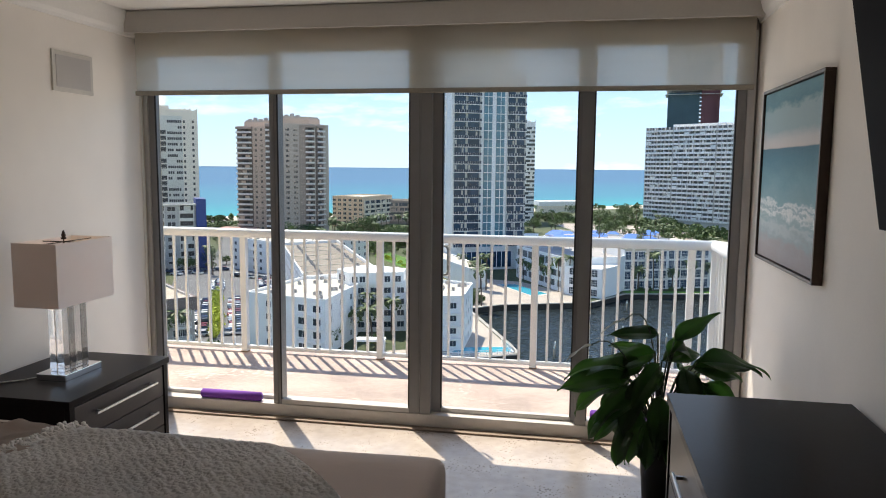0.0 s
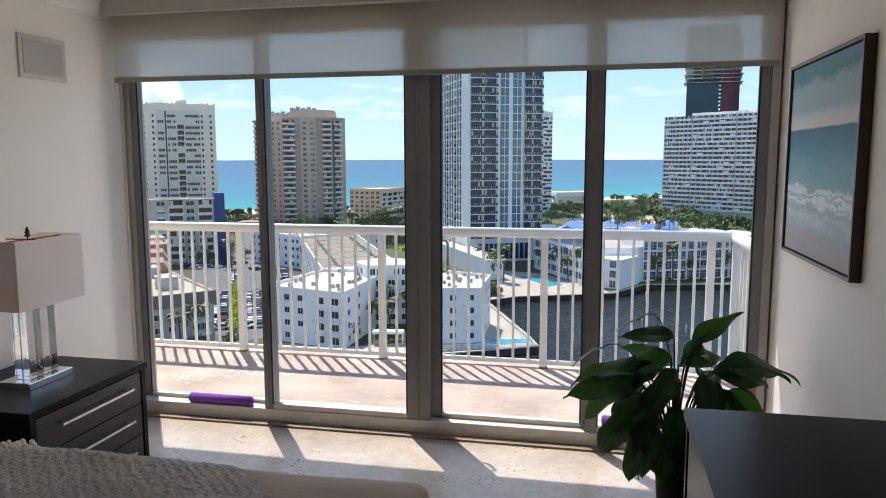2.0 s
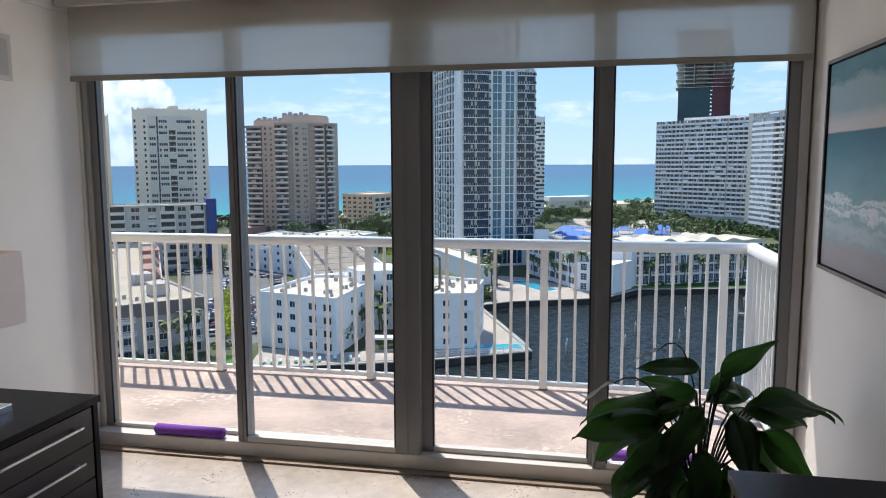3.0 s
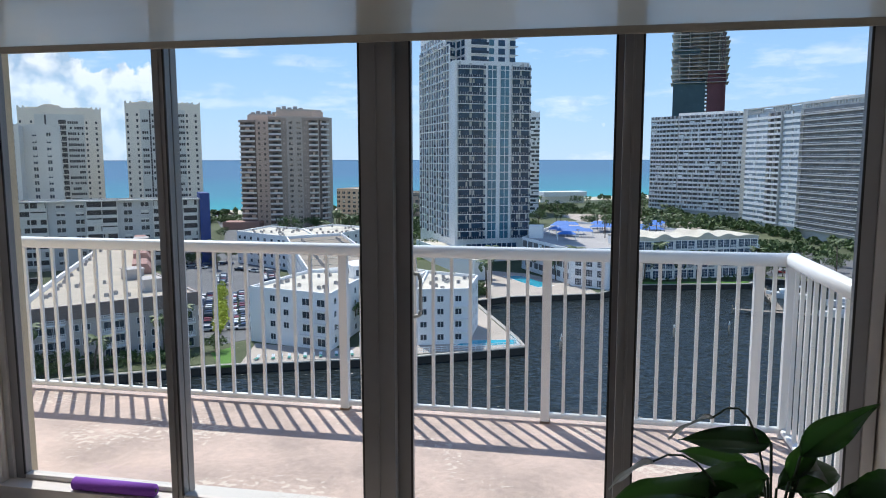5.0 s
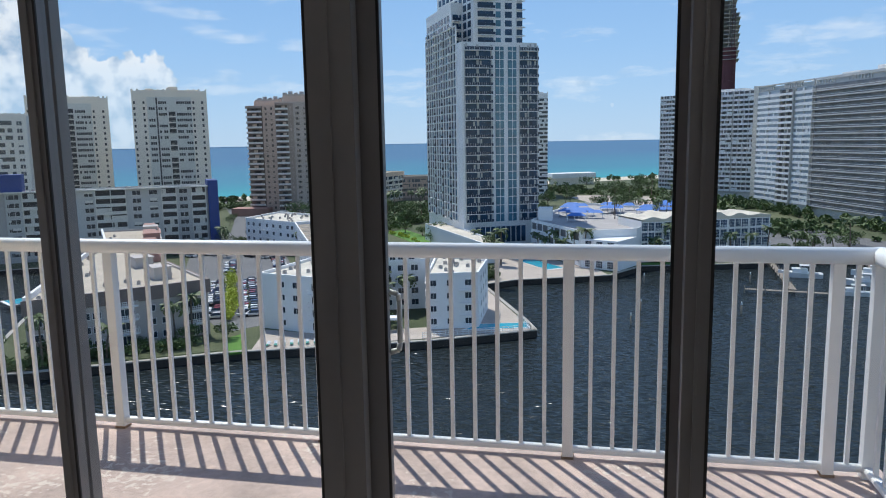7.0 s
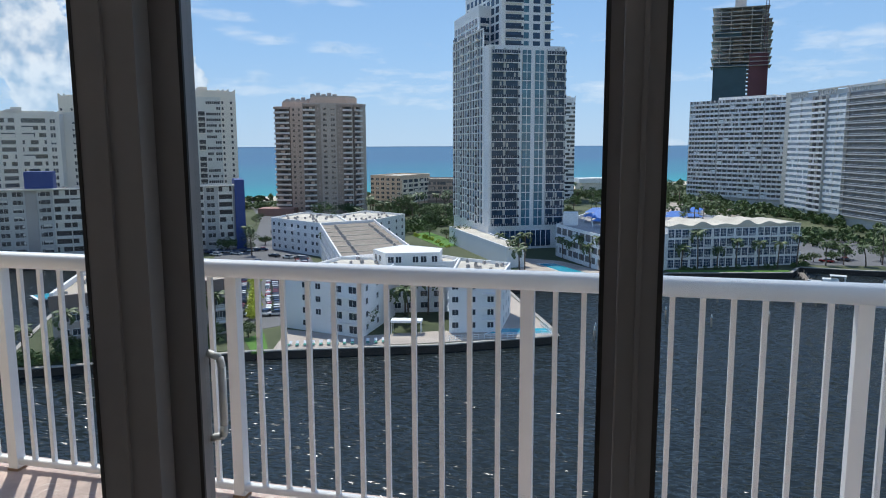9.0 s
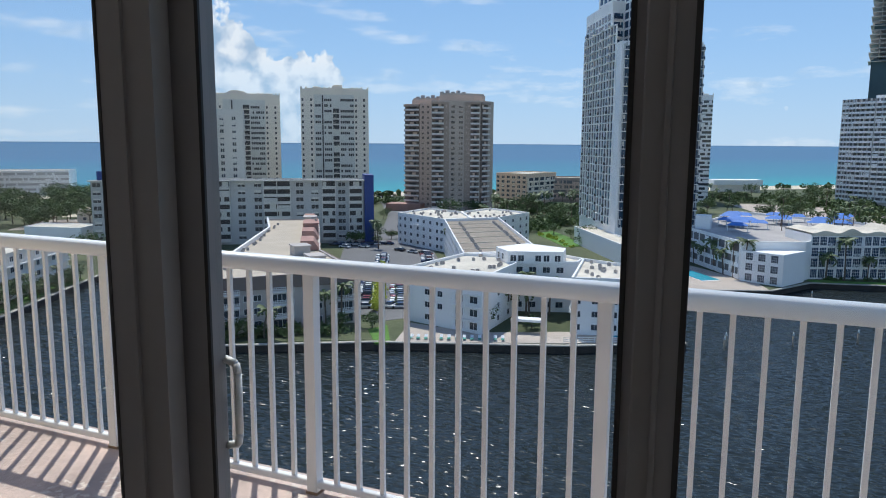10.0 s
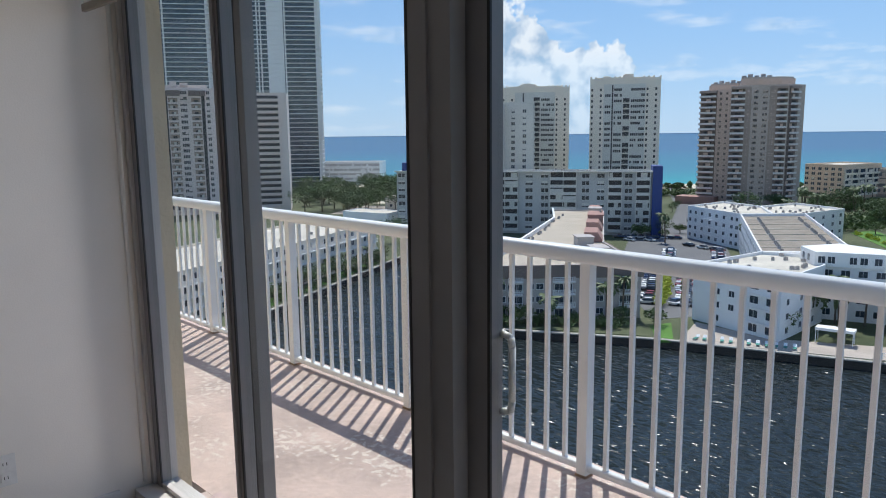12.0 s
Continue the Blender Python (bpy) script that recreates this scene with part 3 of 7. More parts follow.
for x0, x1, y in ((-1.43, -1.03, 0.028), (0.975, 1.40, 0.122)):
    foam = bmesh.new()
    rod_into(foam, (0, 0, 0), (x1 - x0, 0.0, 0), 0.028, n=24)
    for v in foam.verts:
        v.co += Vector((0, 0.003 * math.sin(v.co.x * 9), 0))
    bmesh.ops.bevel(foam, geom=[e for e in foam.edges if len(e.link_faces) == 2 and e.calc_face_angle() > 1], offset=0.006, segments=2, affect="EDGES")
    ob = thing("foam_roller", "purple foam tube lying on the sill of the glass door", "foam tube", (x0, y, 0.110), "foam tubes")
    part("foam", foam, purple_foam, ob, "", True)
    # no bore in the foam: a solid dark rod's ends show the hollow's shade
    part("core", rod((-0.001, 0, 0), (x1 - x0 + 0.001, 0, 0), 0.009, n=12), alu_dark, ob, "dark rod for the shade in the hollow core")


# ---- furniture ----
def drawer_front(parent, x, y0, y1, z0, z1, face, hy0, hy1, hz, mat):
    """A drawer front whose face looks along face (+1 or -1) in x, with a long bar handle."""
    d = part("drawer", box(min(x, x + 0.02 * face), max(x, x + 0.02 * face), y0, y1, z0, z1, 0.003), mat, parent)
    bm = bmesh.new()
    xh = x + 0.048 * face
    cube_into(bm, min(xh, xh - 0.008 * face), max(xh, xh - 0.008 * face), hy0, hy1, hz - 0.005, hz + 0.005, 0.002)
    for yy in (hy0 + 0.03, hy1 - 0.03):
        cube_into(bm, min(x + 0.018 * face, xh), max(x + 0.018 * face, xh), yy - 0.005, yy + 0.005, hz - 0.005, hz + 0.005)
    part("handle", bm, steel, d, "long brushed steel bar handle")


night = thing("nightstand", "dark espresso wooden nightstand with steel bar handles", "nightstand", (0, 0, 0))
NX0, NX1, NY0, NY1, NH = XL + 0.02, -1.205, -1.47, -0.73, 0.55
part("top", box(NX0, NX1 + 0.012, NY0 - 0.01, NY1 + 0.01, NH - 0.03, NH, 0.004), espresso, night)
part("body", box(NX0, NX1 - 0.022, NY0, NY1, 0.06, NH - 0.031), espresso, night)
part("plinth", box(NX0, NX1 - 0.05, NY0 + 0.03, NY1 - 0.03, 0.0, 0.06), espresso, night)
for yy in (NY0, NY1 - 0.03):
    part("side_panel", box(NX1 - 0.021, NX1 + 0.004, yy, yy + 0.03, 0.0, NH - 0.031, 0.002), espresso, night)
for k in range(3):
    z1 = NH - 0.04 - k * 0.155
    drawer_front(night, NX1 - 0.02, NY0 + 0.036, NY1 - 0.036, z1 - 0.15, z1, 1, NY0 + 0.15, NY1 - 0.12, z1 - 0.06, espresso_front)

lamp = thing("table_lamp", "crystal block table lamp with a rectangular beige linen shade", "table lamp", (-1.475, -1.105, NH))
part("base", box(-0.075, 0.075, -0.13, 0.13, 0.0, 0.032, 0.003), chrome, lamp, "polished chrome base")
for yy in (-0.043, 0.043):
    part("crystal_block", box(-0.038, 0.038, yy - 0.042, yy + 0.042, 0.033, 0.335, 0.006), crystal, lamp, "clear crystal block")
part("neck", rod((0, 0, 0.335), (0, 0, 0.40), 0.012, n=14), chrome, lamp, "", True)
bm = bmesh.new()
for z, sx, sy in ((0.352, 0.112, 0.196), (0.640, 0.112, 0.196)):
    for k in (0, 0.0025):
        for cx, cy in ((-1, -1), (1, -1), (1, 1), (-1, 1)):
            bm.verts.new((cx * (sx - k), cy * (sy - k), z))
bm.verts.ensure_lookup_table()
V = bm.verts
for i in range(4):
    j = (i + 1) % 4
    bm.faces.new((V[i], V[j], V[8 + j], V[8 + i]))
    bm.faces.new((V[4 + j], V[4 + i], V[12 + i], V[12 + j]))
    bm.faces.new((V[8 + i], V[8 + j], V[12 + j], V[12 + i]))
    bm.faces.new((V[j], V[i], V[4 + i], V[4 + j]))
part("shade", bm, linen, lamp, "beige linen shade")
bm = bmesh.new()
for a, b in (((-0.110, 0, 0.63), (0.110, 0, 0.63)), ((0, -0.194, 0.63), (0, 0.194, 0.63))):
    rod_into(bm, a, b, 0.0025, n=6)
rod_into(bm, (0, 0, 0.40), (0, 0, 0.645), 0.003, n=6)
part("harp", bm, bronze, lamp)
bm = bmesh.new()
for z0, z1, r0, r1 in ((0.643, 0.651, 0.012, 0.012), (0.651, 0.661, 0.006, 0.011), (0.661, 0.671, 0.011, 0.006), (0.671, 0.685, 0.008, 0.002)):
    rod_into(bm, (0, 0, z0), (0, 0, z1), r0, r1, 12)
part("finial", bm, bronze, lamp, "dark bronze finial", True)
bm = bmesh.new()
pts = [Vector((-1.55, -1.13 - 0.02, NH + 0.004)), Vector((-1.60, -1.25, NH + 0.004)), Vector((-1.70, -1.33, NH + 0.004)), Vector((-1.775, -1.42, NH + 0.004))]
for p, q in zip(pts, pts[1:]):
    rod_into(bm, p, q, 0.003, n=6)
single("lamp_cord", bm, cord_white, "thin pale lamp cord on the nightstand", "cord", smooth=True)

dresser = thing("dresser", "long dark espresso dresser with steel bar handles", "dresser", (0, 0, 0))
DX0, DX1, DY0, DY1, DH = 1.20, XR - 0.016, -3.25, -1.64, 0.80
part("top", box(DX0 - 0.012, DX1, DY0 - 0.01, DY1 + 0.01, DH - 0.028, DH, 0.003), espresso, dresser)
part("body", box(DX0 + 0.022, DX1, DY0, DY1, 0.06, DH - 0.029), espresso, dresser)
part("plinth", box(DX0 + 0.06, DX1, DY0 + 0.03, DY1 - 0.03, 0.0, 0.06), espresso, dresser)
for yy in (DY0, (DY0 + DY1) / 2 - 0.012, DY1 - 0.025):
    part("side_panel", box(DX0 - 0.004, DX0 + 0.021, yy, yy + 0.025, 0.0, DH - 0.029, 0.002), espresso, dresser)
for c in range(2):
    ya = DY0 + 0.03 + c * (DY1 - DY0 - 0.04) / 2
    yb = ya + (DY1 - DY0) / 2 - 0.05
    for k in range(3):
        z1 = DH - 0.036 - k * 0.235
        drawer_front(dresser, DX0 + 0.02, ya, yb, z1 - 0.228, z1, -1, ya + 0.22, yb - 0.26, z1 - 0.115, espresso_front)

tv = thing("television", "thin black wall-mounted flat television, tilted down", "television", (1.655, -2.50, 1.74))
tv.rotation_euler = (0, radians(-10), 0)
part("screen", box(-0.02, 0.012, -0.60, 0.60, -0.36, 0.36, 0.004), black_plastic, tv)
part("bracket", box(0.0121, 0.112, -0.2, 0.2, -0.12, 0.10), black_plastic, tv)

# bed: mattress under a taupe sheet, a knitted throw over it
BX0, BX1, BY0, BY1, BH = XL + 0.06, 0.49, -3.40, -1.87, 0.62
bed = thing("bed", "bed with a taupe fitted sheet, made but for a rumpled corner", "bed", (0, 0, 0))
part("base", box(BX0, BX1 - 0.05, BY0 + 0.04, BY1 - 0.04, 0.0, 0.30, 0.01), espresso, bed)


def cloth_top(bm, x0, x1, y0, y1, f, nx, ny):
    g = [[bm.verts.new((x0 + (x1 - x0) * i / nx, y0 + (y1 - y0) * j / ny, 0)) for j in range(ny + 1)] for i in range(nx + 1)]
    for r in g:
        for v in r:
            v.co.z = f(v.co.x, v.co.y)
    for i in range(nx):
        for j in range(ny):
            bm.faces.new((g[i][j], g[i + 1][j], g[i + 1][j + 1], g[i][j + 1]))


bm = box(BX0, BX1, BY0, BY1, 0.30, BH, 0.075, 5)
bmesh.ops.subdivide_edges(bm, edges=[e for e in bm.edges if e.calc_length() > 0.5], cuts=24, use_grid_fill=True)
for v in bm.verts:
    k = noise.noise(Vector((v.co.x * 3, v.co.y * 9, v.co.z * 9)))
    v.co += Vector((0.004 * k, 0.007 * k, 0.010 * noise.noise(Vector((v.co.x * 2.2, v.co.y * 12, 1.7)))))
part("mattress", bm, sheet_cloth, bed, "taupe fitted sheet", True)

fold = bmesh.new()
cloth_top(fold, -1.70, -0.80, -3.30, -1.93, lambda x, y: BH + 0.012 + 0.035 * abs(noise.noise(Vector((x * 5, y * 7 + x * 3, 4)))) + 0.012 * noise.noise(Vector((x * 14, y * 18, 2))), 60, 80)
bmesh.ops.solidify(fold, geom=fold.faces[:], thickness=0.012)
single("blanket", fold, sheet_cloth, "rumpled taupe blanket folded back on the bed", "blanket", smooth=True)

# the throw lies askew: its corners on the bed, and cut off at the near side
throw_bm = bmesh.new()
C00, C10, C01 = Vector((-0.80, -1.885, 0)), Vector((-0.13, -1.885, 0)), Vector((-0.98, -2.75, 0))
C11b = Vector((0.485, -3.0, 0))
NU, NV = 130, 130
grid = []
for i in range(NU + 1):
    row = []
    for j in range(NV + 1):
        u, w = i / NU, j / NV
        p = C00.lerp(C10, u).lerp(C01.lerp(C11b, u), w)
        p = p + Vector((0.20 * u * math.sin(math.pi * w), 0, 0))
        z = BH + 0.020 + 0.010 * noise.noise(Vector((p.x * 4, p.y * 4, 3))) + 0.005 * noise.noise(Vector((p.x * 45, p.y * 45, 1))) + 0.003 * math.sin(p.x * 160 + 3 * noise.noise(p * 6)) * math.sin(p.y * 150)
        if p.y > -1.95:
            z -= (p.y + 1.95) * 0.35
        row.append(throw_bm.verts.new((p.x, p.y, z)))
    grid.append(row)
for i in range(NU):
    for j in range(NV):
        throw_bm.faces.new((grid[i][j], grid[i + 1][j], grid[i + 1][j + 1], grid[i][j + 1]))
bmesh.ops.solidify(throw_bm, geom=throw_bm.faces[:], thickness=0.012)
throw = thing("throw_blanket", "chunky cream knitted throw with fringe on the bed", "throw blanket", (0, 0, 0))
edge_pts = [grid[0][j].co.copy() for j in range(0, NV + 1, 1)]
part("knit", throw_bm, knit, throw, "", True)
rng = random.Random(5)
fr = bmesh.new()
for p in edge_pts:
    for k in range(2):
        q = p + Vector((rng.uniform(-0.045, -0.015), rng.uniform(-0.02, 0.02), rng.uniform(-0.002, 0.012)))
        rod_into(fr, p + Vector((0.004, 0, -0.004)), q, 0.006, 0.004, 5)
        bmesh.ops.create_icosphere(fr, subdivisions=1, radius=rng.uniform(0.006, 0.010), matrix=Matrix.Translation(q))
tagged(part("fringe", fr, knit, throw, "knotted cream fringe", True), kind="stuff")

# framed seascape
pic = thing("painting", "framed seascape painting in teal, grey and white", "painting", (XR - 0.001, -0.757, 1.515))
PW, PH = 0.457, 0.398
for y0, y1, z0, z1 in ((-PW, PW, PH - 0.014, PH), (-PW, PW, -PH, -PH + 0.014), (-PW, -PW + 0.014, -PH + 0.014, PH - 0.014), (PW - 0.014, PW, -PH + 0.014, PH - 0.014)):
    part("frame_bar", box(-0.038, 0.0, y0, y1, z0, z1, 0.002), bronze, pic, "thin dark brown frame")
part("canvas", box(-0.028, -0.002, -PW + 0.018, PW - 0.018, -PH + 0.018, PH - 0.018), canvas, pic, "painted beach surf under a teal sky")

vent = thing("wall_vent", "flush square off-white wall grille", "vent", (XL, -0.565, 2.02))
part("frame", box(0.0, 0.010, -0.158, 0.158, -0.105, 0.105, 0.003), vent_paint, vent)
part("plate", box(0.004, 0.013, -0.134, 0.134, -0.082, 0.082, 0.002), material("vent_plate", (0.47, 0.45, 0.43), 0.6, var=0.08, fine=250, bump=0.3), vent, "flat grey perforated plate")

outlet = thing("wall_outlet", "white duplex power outlet on the wall", "outlet", (XL, -0.452, 0.315))
part("plate", box(0, 0.006, -0.036, 0.036, -0.058, 0.058, 0.002), plate_white, outlet)
for z in (-0.026, 0.026):
    s = part("socket", box(0.006, 0.009, -0.016, 0.016, z - 0.017, z + 0.017, 0.002), plate_white, outlet)
    for yy in (-0.006, 0.006):
        part("slot", box(0.009, 0.0095, yy - 0.0012, yy + 0.0012, z - 0.005, z + 0.006), alu_dark, s)

# ---- the potted plant ----
plant = thing("potted_plant", "peace lily with broad dark green leaves in a tall black pot", "potted plant", (1.26, -0.74, 0.0))
bm = bmesh.new()
rod_into(bm, (0.03, 0, 0), (0.03, 0, 0.36), 0.085, 0.112, 28)
bmesh.ops.delete(bm, geom=[f for f in bm.faces if f.normal.z > 0.9], context="FACES_ONLY")
rod_into(bm, (0.03, 0, 0.335), (0.03, 0, 0.362), 0.116, 0.116, 28)
part("pot", bm, pot_black, plant, "", True)
part("soil", rod((0.03, 0, 0.29), (0.03, 0, 0.315), 0.104, n=24), soil, plant)


def leaf_mesh(length, width, droop, wave):
    bm = bmesh.new()
    n = 14
    rows = []
    for i in range(n + 1):
        t = i / n
        w = width * (math.sin(math.pi * t ** 0.66) ** 1.05) * (1.08 - 0.25 * t) + 0.001
        ang = droop * t
        y = length * (math.sin(ang) / droop if droop else t)
        z = -length * ((1 - math.cos(ang)) / droop if droop else 0)
        rows.append([bm.verts.new((s * w * 0.5, y, z + 0.22 * abs(s) * w * 0.5 + wave * math.sin(9 * t + s) * abs(s))) for s in (-1, -0.55, -0.08, 0, 0.08, 0.55, 1)])
        rows[-1][3].co.z -= 0.003
    for a, b in zip(rows, rows[1:]):
        for k in range(6):
            bm.faces.new((a[k], a[k + 1], b[k + 1], b[k]))
    bmesh.ops.solidify(bm, geom=bm.faces[:], thickness=0.0008)
    return mesh_of("leaf", bm, leaf_green, True)


LEAF_KINDS = [leaf_mesh(0.29, 0.11, 1.0, 0.018), leaf_mesh(0.28, 0.085, 1.7, 0.021), leaf_mesh(0.26, 0.085, 0.6, 0.010), leaf_mesh(0.32, 0.11, 1.3, 0.021)]


def plant_leaf(base, yaw, tilt, roll, kind, size=1.0):
    """A stem from the soil to the leaf's base, and the leaf from there on."""
    base = (base[0] * 1.2 + 0.01, base[1], base[2])
    o = new("leaf", LEAF_KINDS[kind])
    o.parent = plant
    o.matrix_local = Matrix.Translation(base) @ Matrix.Rotation(radians(yaw), 4, "Z") @ Matrix.Rotation(radians(tilt), 4, "X") @ Matrix.Rotation(radians(roll), 4, "Y") @ Matrix.Scale(size, 4)
    bm = bmesh.new()
    b = Vector(base)
    a = Vector((b.x * 0.12, b.y * 0.12, 0.31))
    mid = a.lerp(b, 0.55) + Vector((-b.x * 0.18, -b.y * 0.18, 0.07))
    pts = [a * (1 - t) ** 2 + mid * 2 * t * (1 - t) + b * t ** 2 for t in (0, 0.25, 0.5, 0.75, 1)]
    for p, q in zip(pts, pts[1:]):
        rod_into(bm, p, q, 0.0042, 0.0036, 6)
    part("stem", bm, stem_green, plant, "", True)


# (base, yaw: 0 points away from the room's back, 90 to -x), tilt, roll, kind, size
for args in (((-0.02, 0.0, 0.80), 86, 2, -52, 2, 0.92), ((0.04, 0.0, 0.77), -82, 42, 45, 2, 1.0), ((0.0, 0.02, 0.67), -86, 30, 50, 1, 1.05), ((0.02, 0.0, 0.70), -70, 62, 30, 2, 0.7),
             ((-0.03, -0.03, 0.72), 95, -12, -55, 3, 1.0), ((-0.07, -0.04, 0.665), 88, -14, -50, 3, 1.05), ((-0.02, -0.10, 0.68), 140, -30, -25, 1, 1.1), ((-0.06, -0.09, 0.60), 128, -42, -25, 3, 1.0),
             ((0.07, -0.08, 0.67), 200, -52, 20, 0, 1.0), ((0.10, -0.02, 0.66), -92, 5, 50, 3, 1.0), ((0.13, 0.02, 0.64), -80, 22, 35, 1, 0.9), ((0.14, -0.05, 0.60), -120, -25, 40, 0, 1.0),
             ((-0.11, -0.05, 0.52), 108, -48, -40, 1, 1.1), ((-0.08, -0.09, 0.48), 140, -58, -20, 3, 1.0), ((-0.01, -0.12, 0.55), 172, -55, 0, 3, 1.0), ((0.05, -0.11, 0.50), 195, -60, 10, 1, 1.05),
             ((-0.12, 0.0, 0.58), 75, -38, -40, 0, 1.0), ((-0.10, 0.03, 0.45), 85, -60, -30, 1, 1.0), ((0.10, -0.09, 0.52), -140, -48, 25, 3, 0.9), ((-0.05, 0.06, 0.70), 70, 12, -40, 2, 0.8),
             ((0.0, 0.09, 0.62), 20, -5, 0, 1, 0.9), ((0.08, 0.08, 0.62), -30, 0, 0, 0, 0.9), ((-0.07, -0.10, 0.38), 130, -64, -15, 1, 0.75), ((-0.10, -0.04, 0.36), 100, -66, -20, 2, 0.7),
             ((-0.04, -0.12, 0.44), 160, -64, -10, 3, 0.9), ((0.0, -0.06, 0.63), 118, -22, -45, 3, 0.95), ((-0.09, -0.08, 0.56), 112, -30, -50, 0, 1.0), ((0.09, -0.06, 0.60), -105, -35, 45, 3, 0.95),
             ((-0.11, -0.09, 0.40), 118, -55, -35, 3, 0.85), ((0.02, -0.13, 0.47), 182, -62, 5, 0, 0.95), ((0.04, 0.0, 0.72), -60, 10, 40, 1, 0.85), ((-0.13, -0.03, 0.44), 95, -40, -45, 2, 0.9),
             ((-0.10, -0.02, 0.64), 90, 14, -30, 3, 1.2), ((-0.12, -0.05, 0.60), 98, 4, -42, 0, 1.25), ((-0.13, 0.02, 0.55), 84, -10, -35, 3, 1.15), ((-0.12, -0.06, 0.50), 104, -16, -30, 1, 1.25), ((0.15, -0.01, 0.66), -86, 24, 22, 3, 1.1), ((0.12, -0.05, 0.69), -96, 14, 30, 0, 1.05)):
    plant_leaf(*args)
for p0, p1, p2, yaw in (((-0.02, 0, 0.35), (-0.16, -0.02, 0.86), (-0.31, -0.03, 0.74), 95), ((0.0, 0, 0.35), (-0.02, 0.0, 1.02), (-0.16, 0.0, 0.86), 70)):
    bm = bmesh.new()
    P0, P1, P2 = Vector(p0), Vector(p1), Vector(p2)
    pts = [P0 * (1 - t) ** 2 + P1 * 2 * t * (1 - t) + P2 * t ** 2 for t in [k / 8 for k in range(9)]]
    for p, q in zip(pts, pts[1:]):
        rod_into(bm, p, q, 0.003, n=6)
    part("flower_stem", bm, stem_green, plant, "", True)
    me = LEAF_KINDS[2].copy()
    me.materials.clear(), me.materials.append(spathe_white)
    o = new("spathe", me)
    o.parent = plant
    o.matrix_local = Matrix.Translation(P2) @ Matrix.Rotation(radians(yaw), 4, "Z") @ Matrix.Rotation(radians(-20), 4, "X") @ Matrix.Scale(0.55, 4)
    tagged(o, "white flower spathe")


from mathutils.geometry import tessellate_polygon

# ---- outdoors: water, land, and the town between the canal and the sea ----
GZ, WZ = -38.0, -39.5


class Boxes:
    """Many boxes in one mesh, each in the frame of a wall: along it, out of it, and up."""

    def __init__(self):
        self.v, self.f, self.m = [], [], []

    def add(self, o, u, n, a0, a1, d0, d1, z0, z1, m=0):
        k = len(self.v)
        for z in (z0, z1):
            for a, d in ((a0, d0), (a1, d0), (a1, d1), (a0, d1)):
                self.v.append((o[0] + u[0] * a + n[0] * d, o[1] + u[1] * a + n[1] * d, z))
        self.f += [(k, k + 3, k + 2, k + 1), (k + 4, k + 5, k + 6, k + 7), (k, k + 1, k + 5, k + 4), (k + 1, k + 2, k + 6, k + 5), (k + 2, k + 3, k + 7, k + 6), (k + 3, k, k + 4, k + 7)]
        self.m += [m] * 6

    def mesh(self, name, mats):
        me = bpy.data.meshes.new(name)
        me.from_pydata(self.v, [], self.f)
        for q in (mats if isinstance(mats, (list, tuple)) else [mats]):
            me.materials.append(q)
        me.polygons.foreach_set("material_index", self.m)
        bm = bmesh.new()
        bm.from_mesh(me)
        bmesh.ops.recalc_face_normals(bm, faces=bm.faces)
        bm.to_mesh(me)
        bm.free()
        me.update()
        return me

    def part(self, name, mats, parent, label="", kind=""):
        if not self.v:
            return None
        o = new(name, self.mesh(name, mats))
        o.parent = parent
        return tagged(o, label, kind=kind)


def prism(poly, z0, z1):
    bm = bmesh.new()
    lo, hi = [bm.verts.new((*p, z0)) for p in poly], [bm.verts.new((*p, z1)) for p in poly]
    for i in range(len(poly)):
        j = (i + 1) % len(poly)
        bm.faces.new((lo[i], lo[j], hi[j], hi[i]))
    for a, b, c in tessellate_polygon([[Vector((*p, 0)) for p in poly]]):
        bm.faces.new((hi[a], hi[b], hi[c])), bm.faces.new((lo[c], lo[b], lo[a]))
    bmesh.ops.recalc_face_normals(bm, faces=bm.faces)
    return bm


def area(poly):
    return sum(a[0] * b[1] - b[0] * a[1] for a, b in zip(poly, poly[1:] + poly[:1])) / 2


def edge(poly, i):
    """Start, direction, outward normal and length of a footprint's side (footprints run anticlockwise)."""
    a, b = Vector(poly[i]), Vector(poly[(i + 1) % len(poly)])
    u = (b - a).normalized()
    return a, u, Vector((u.y, -u.x)), (b - a).length


def inset(poly, d):
    c = Vector((sum(p[0] for p in poly) / len(poly), sum(p[1] for p in poly) / len(poly)))
    return [tuple(Vector(p) + (c - Vector(p)).normalized() * d) for p in poly]


WINDOWS = {}
FACADE = random.Random(41)


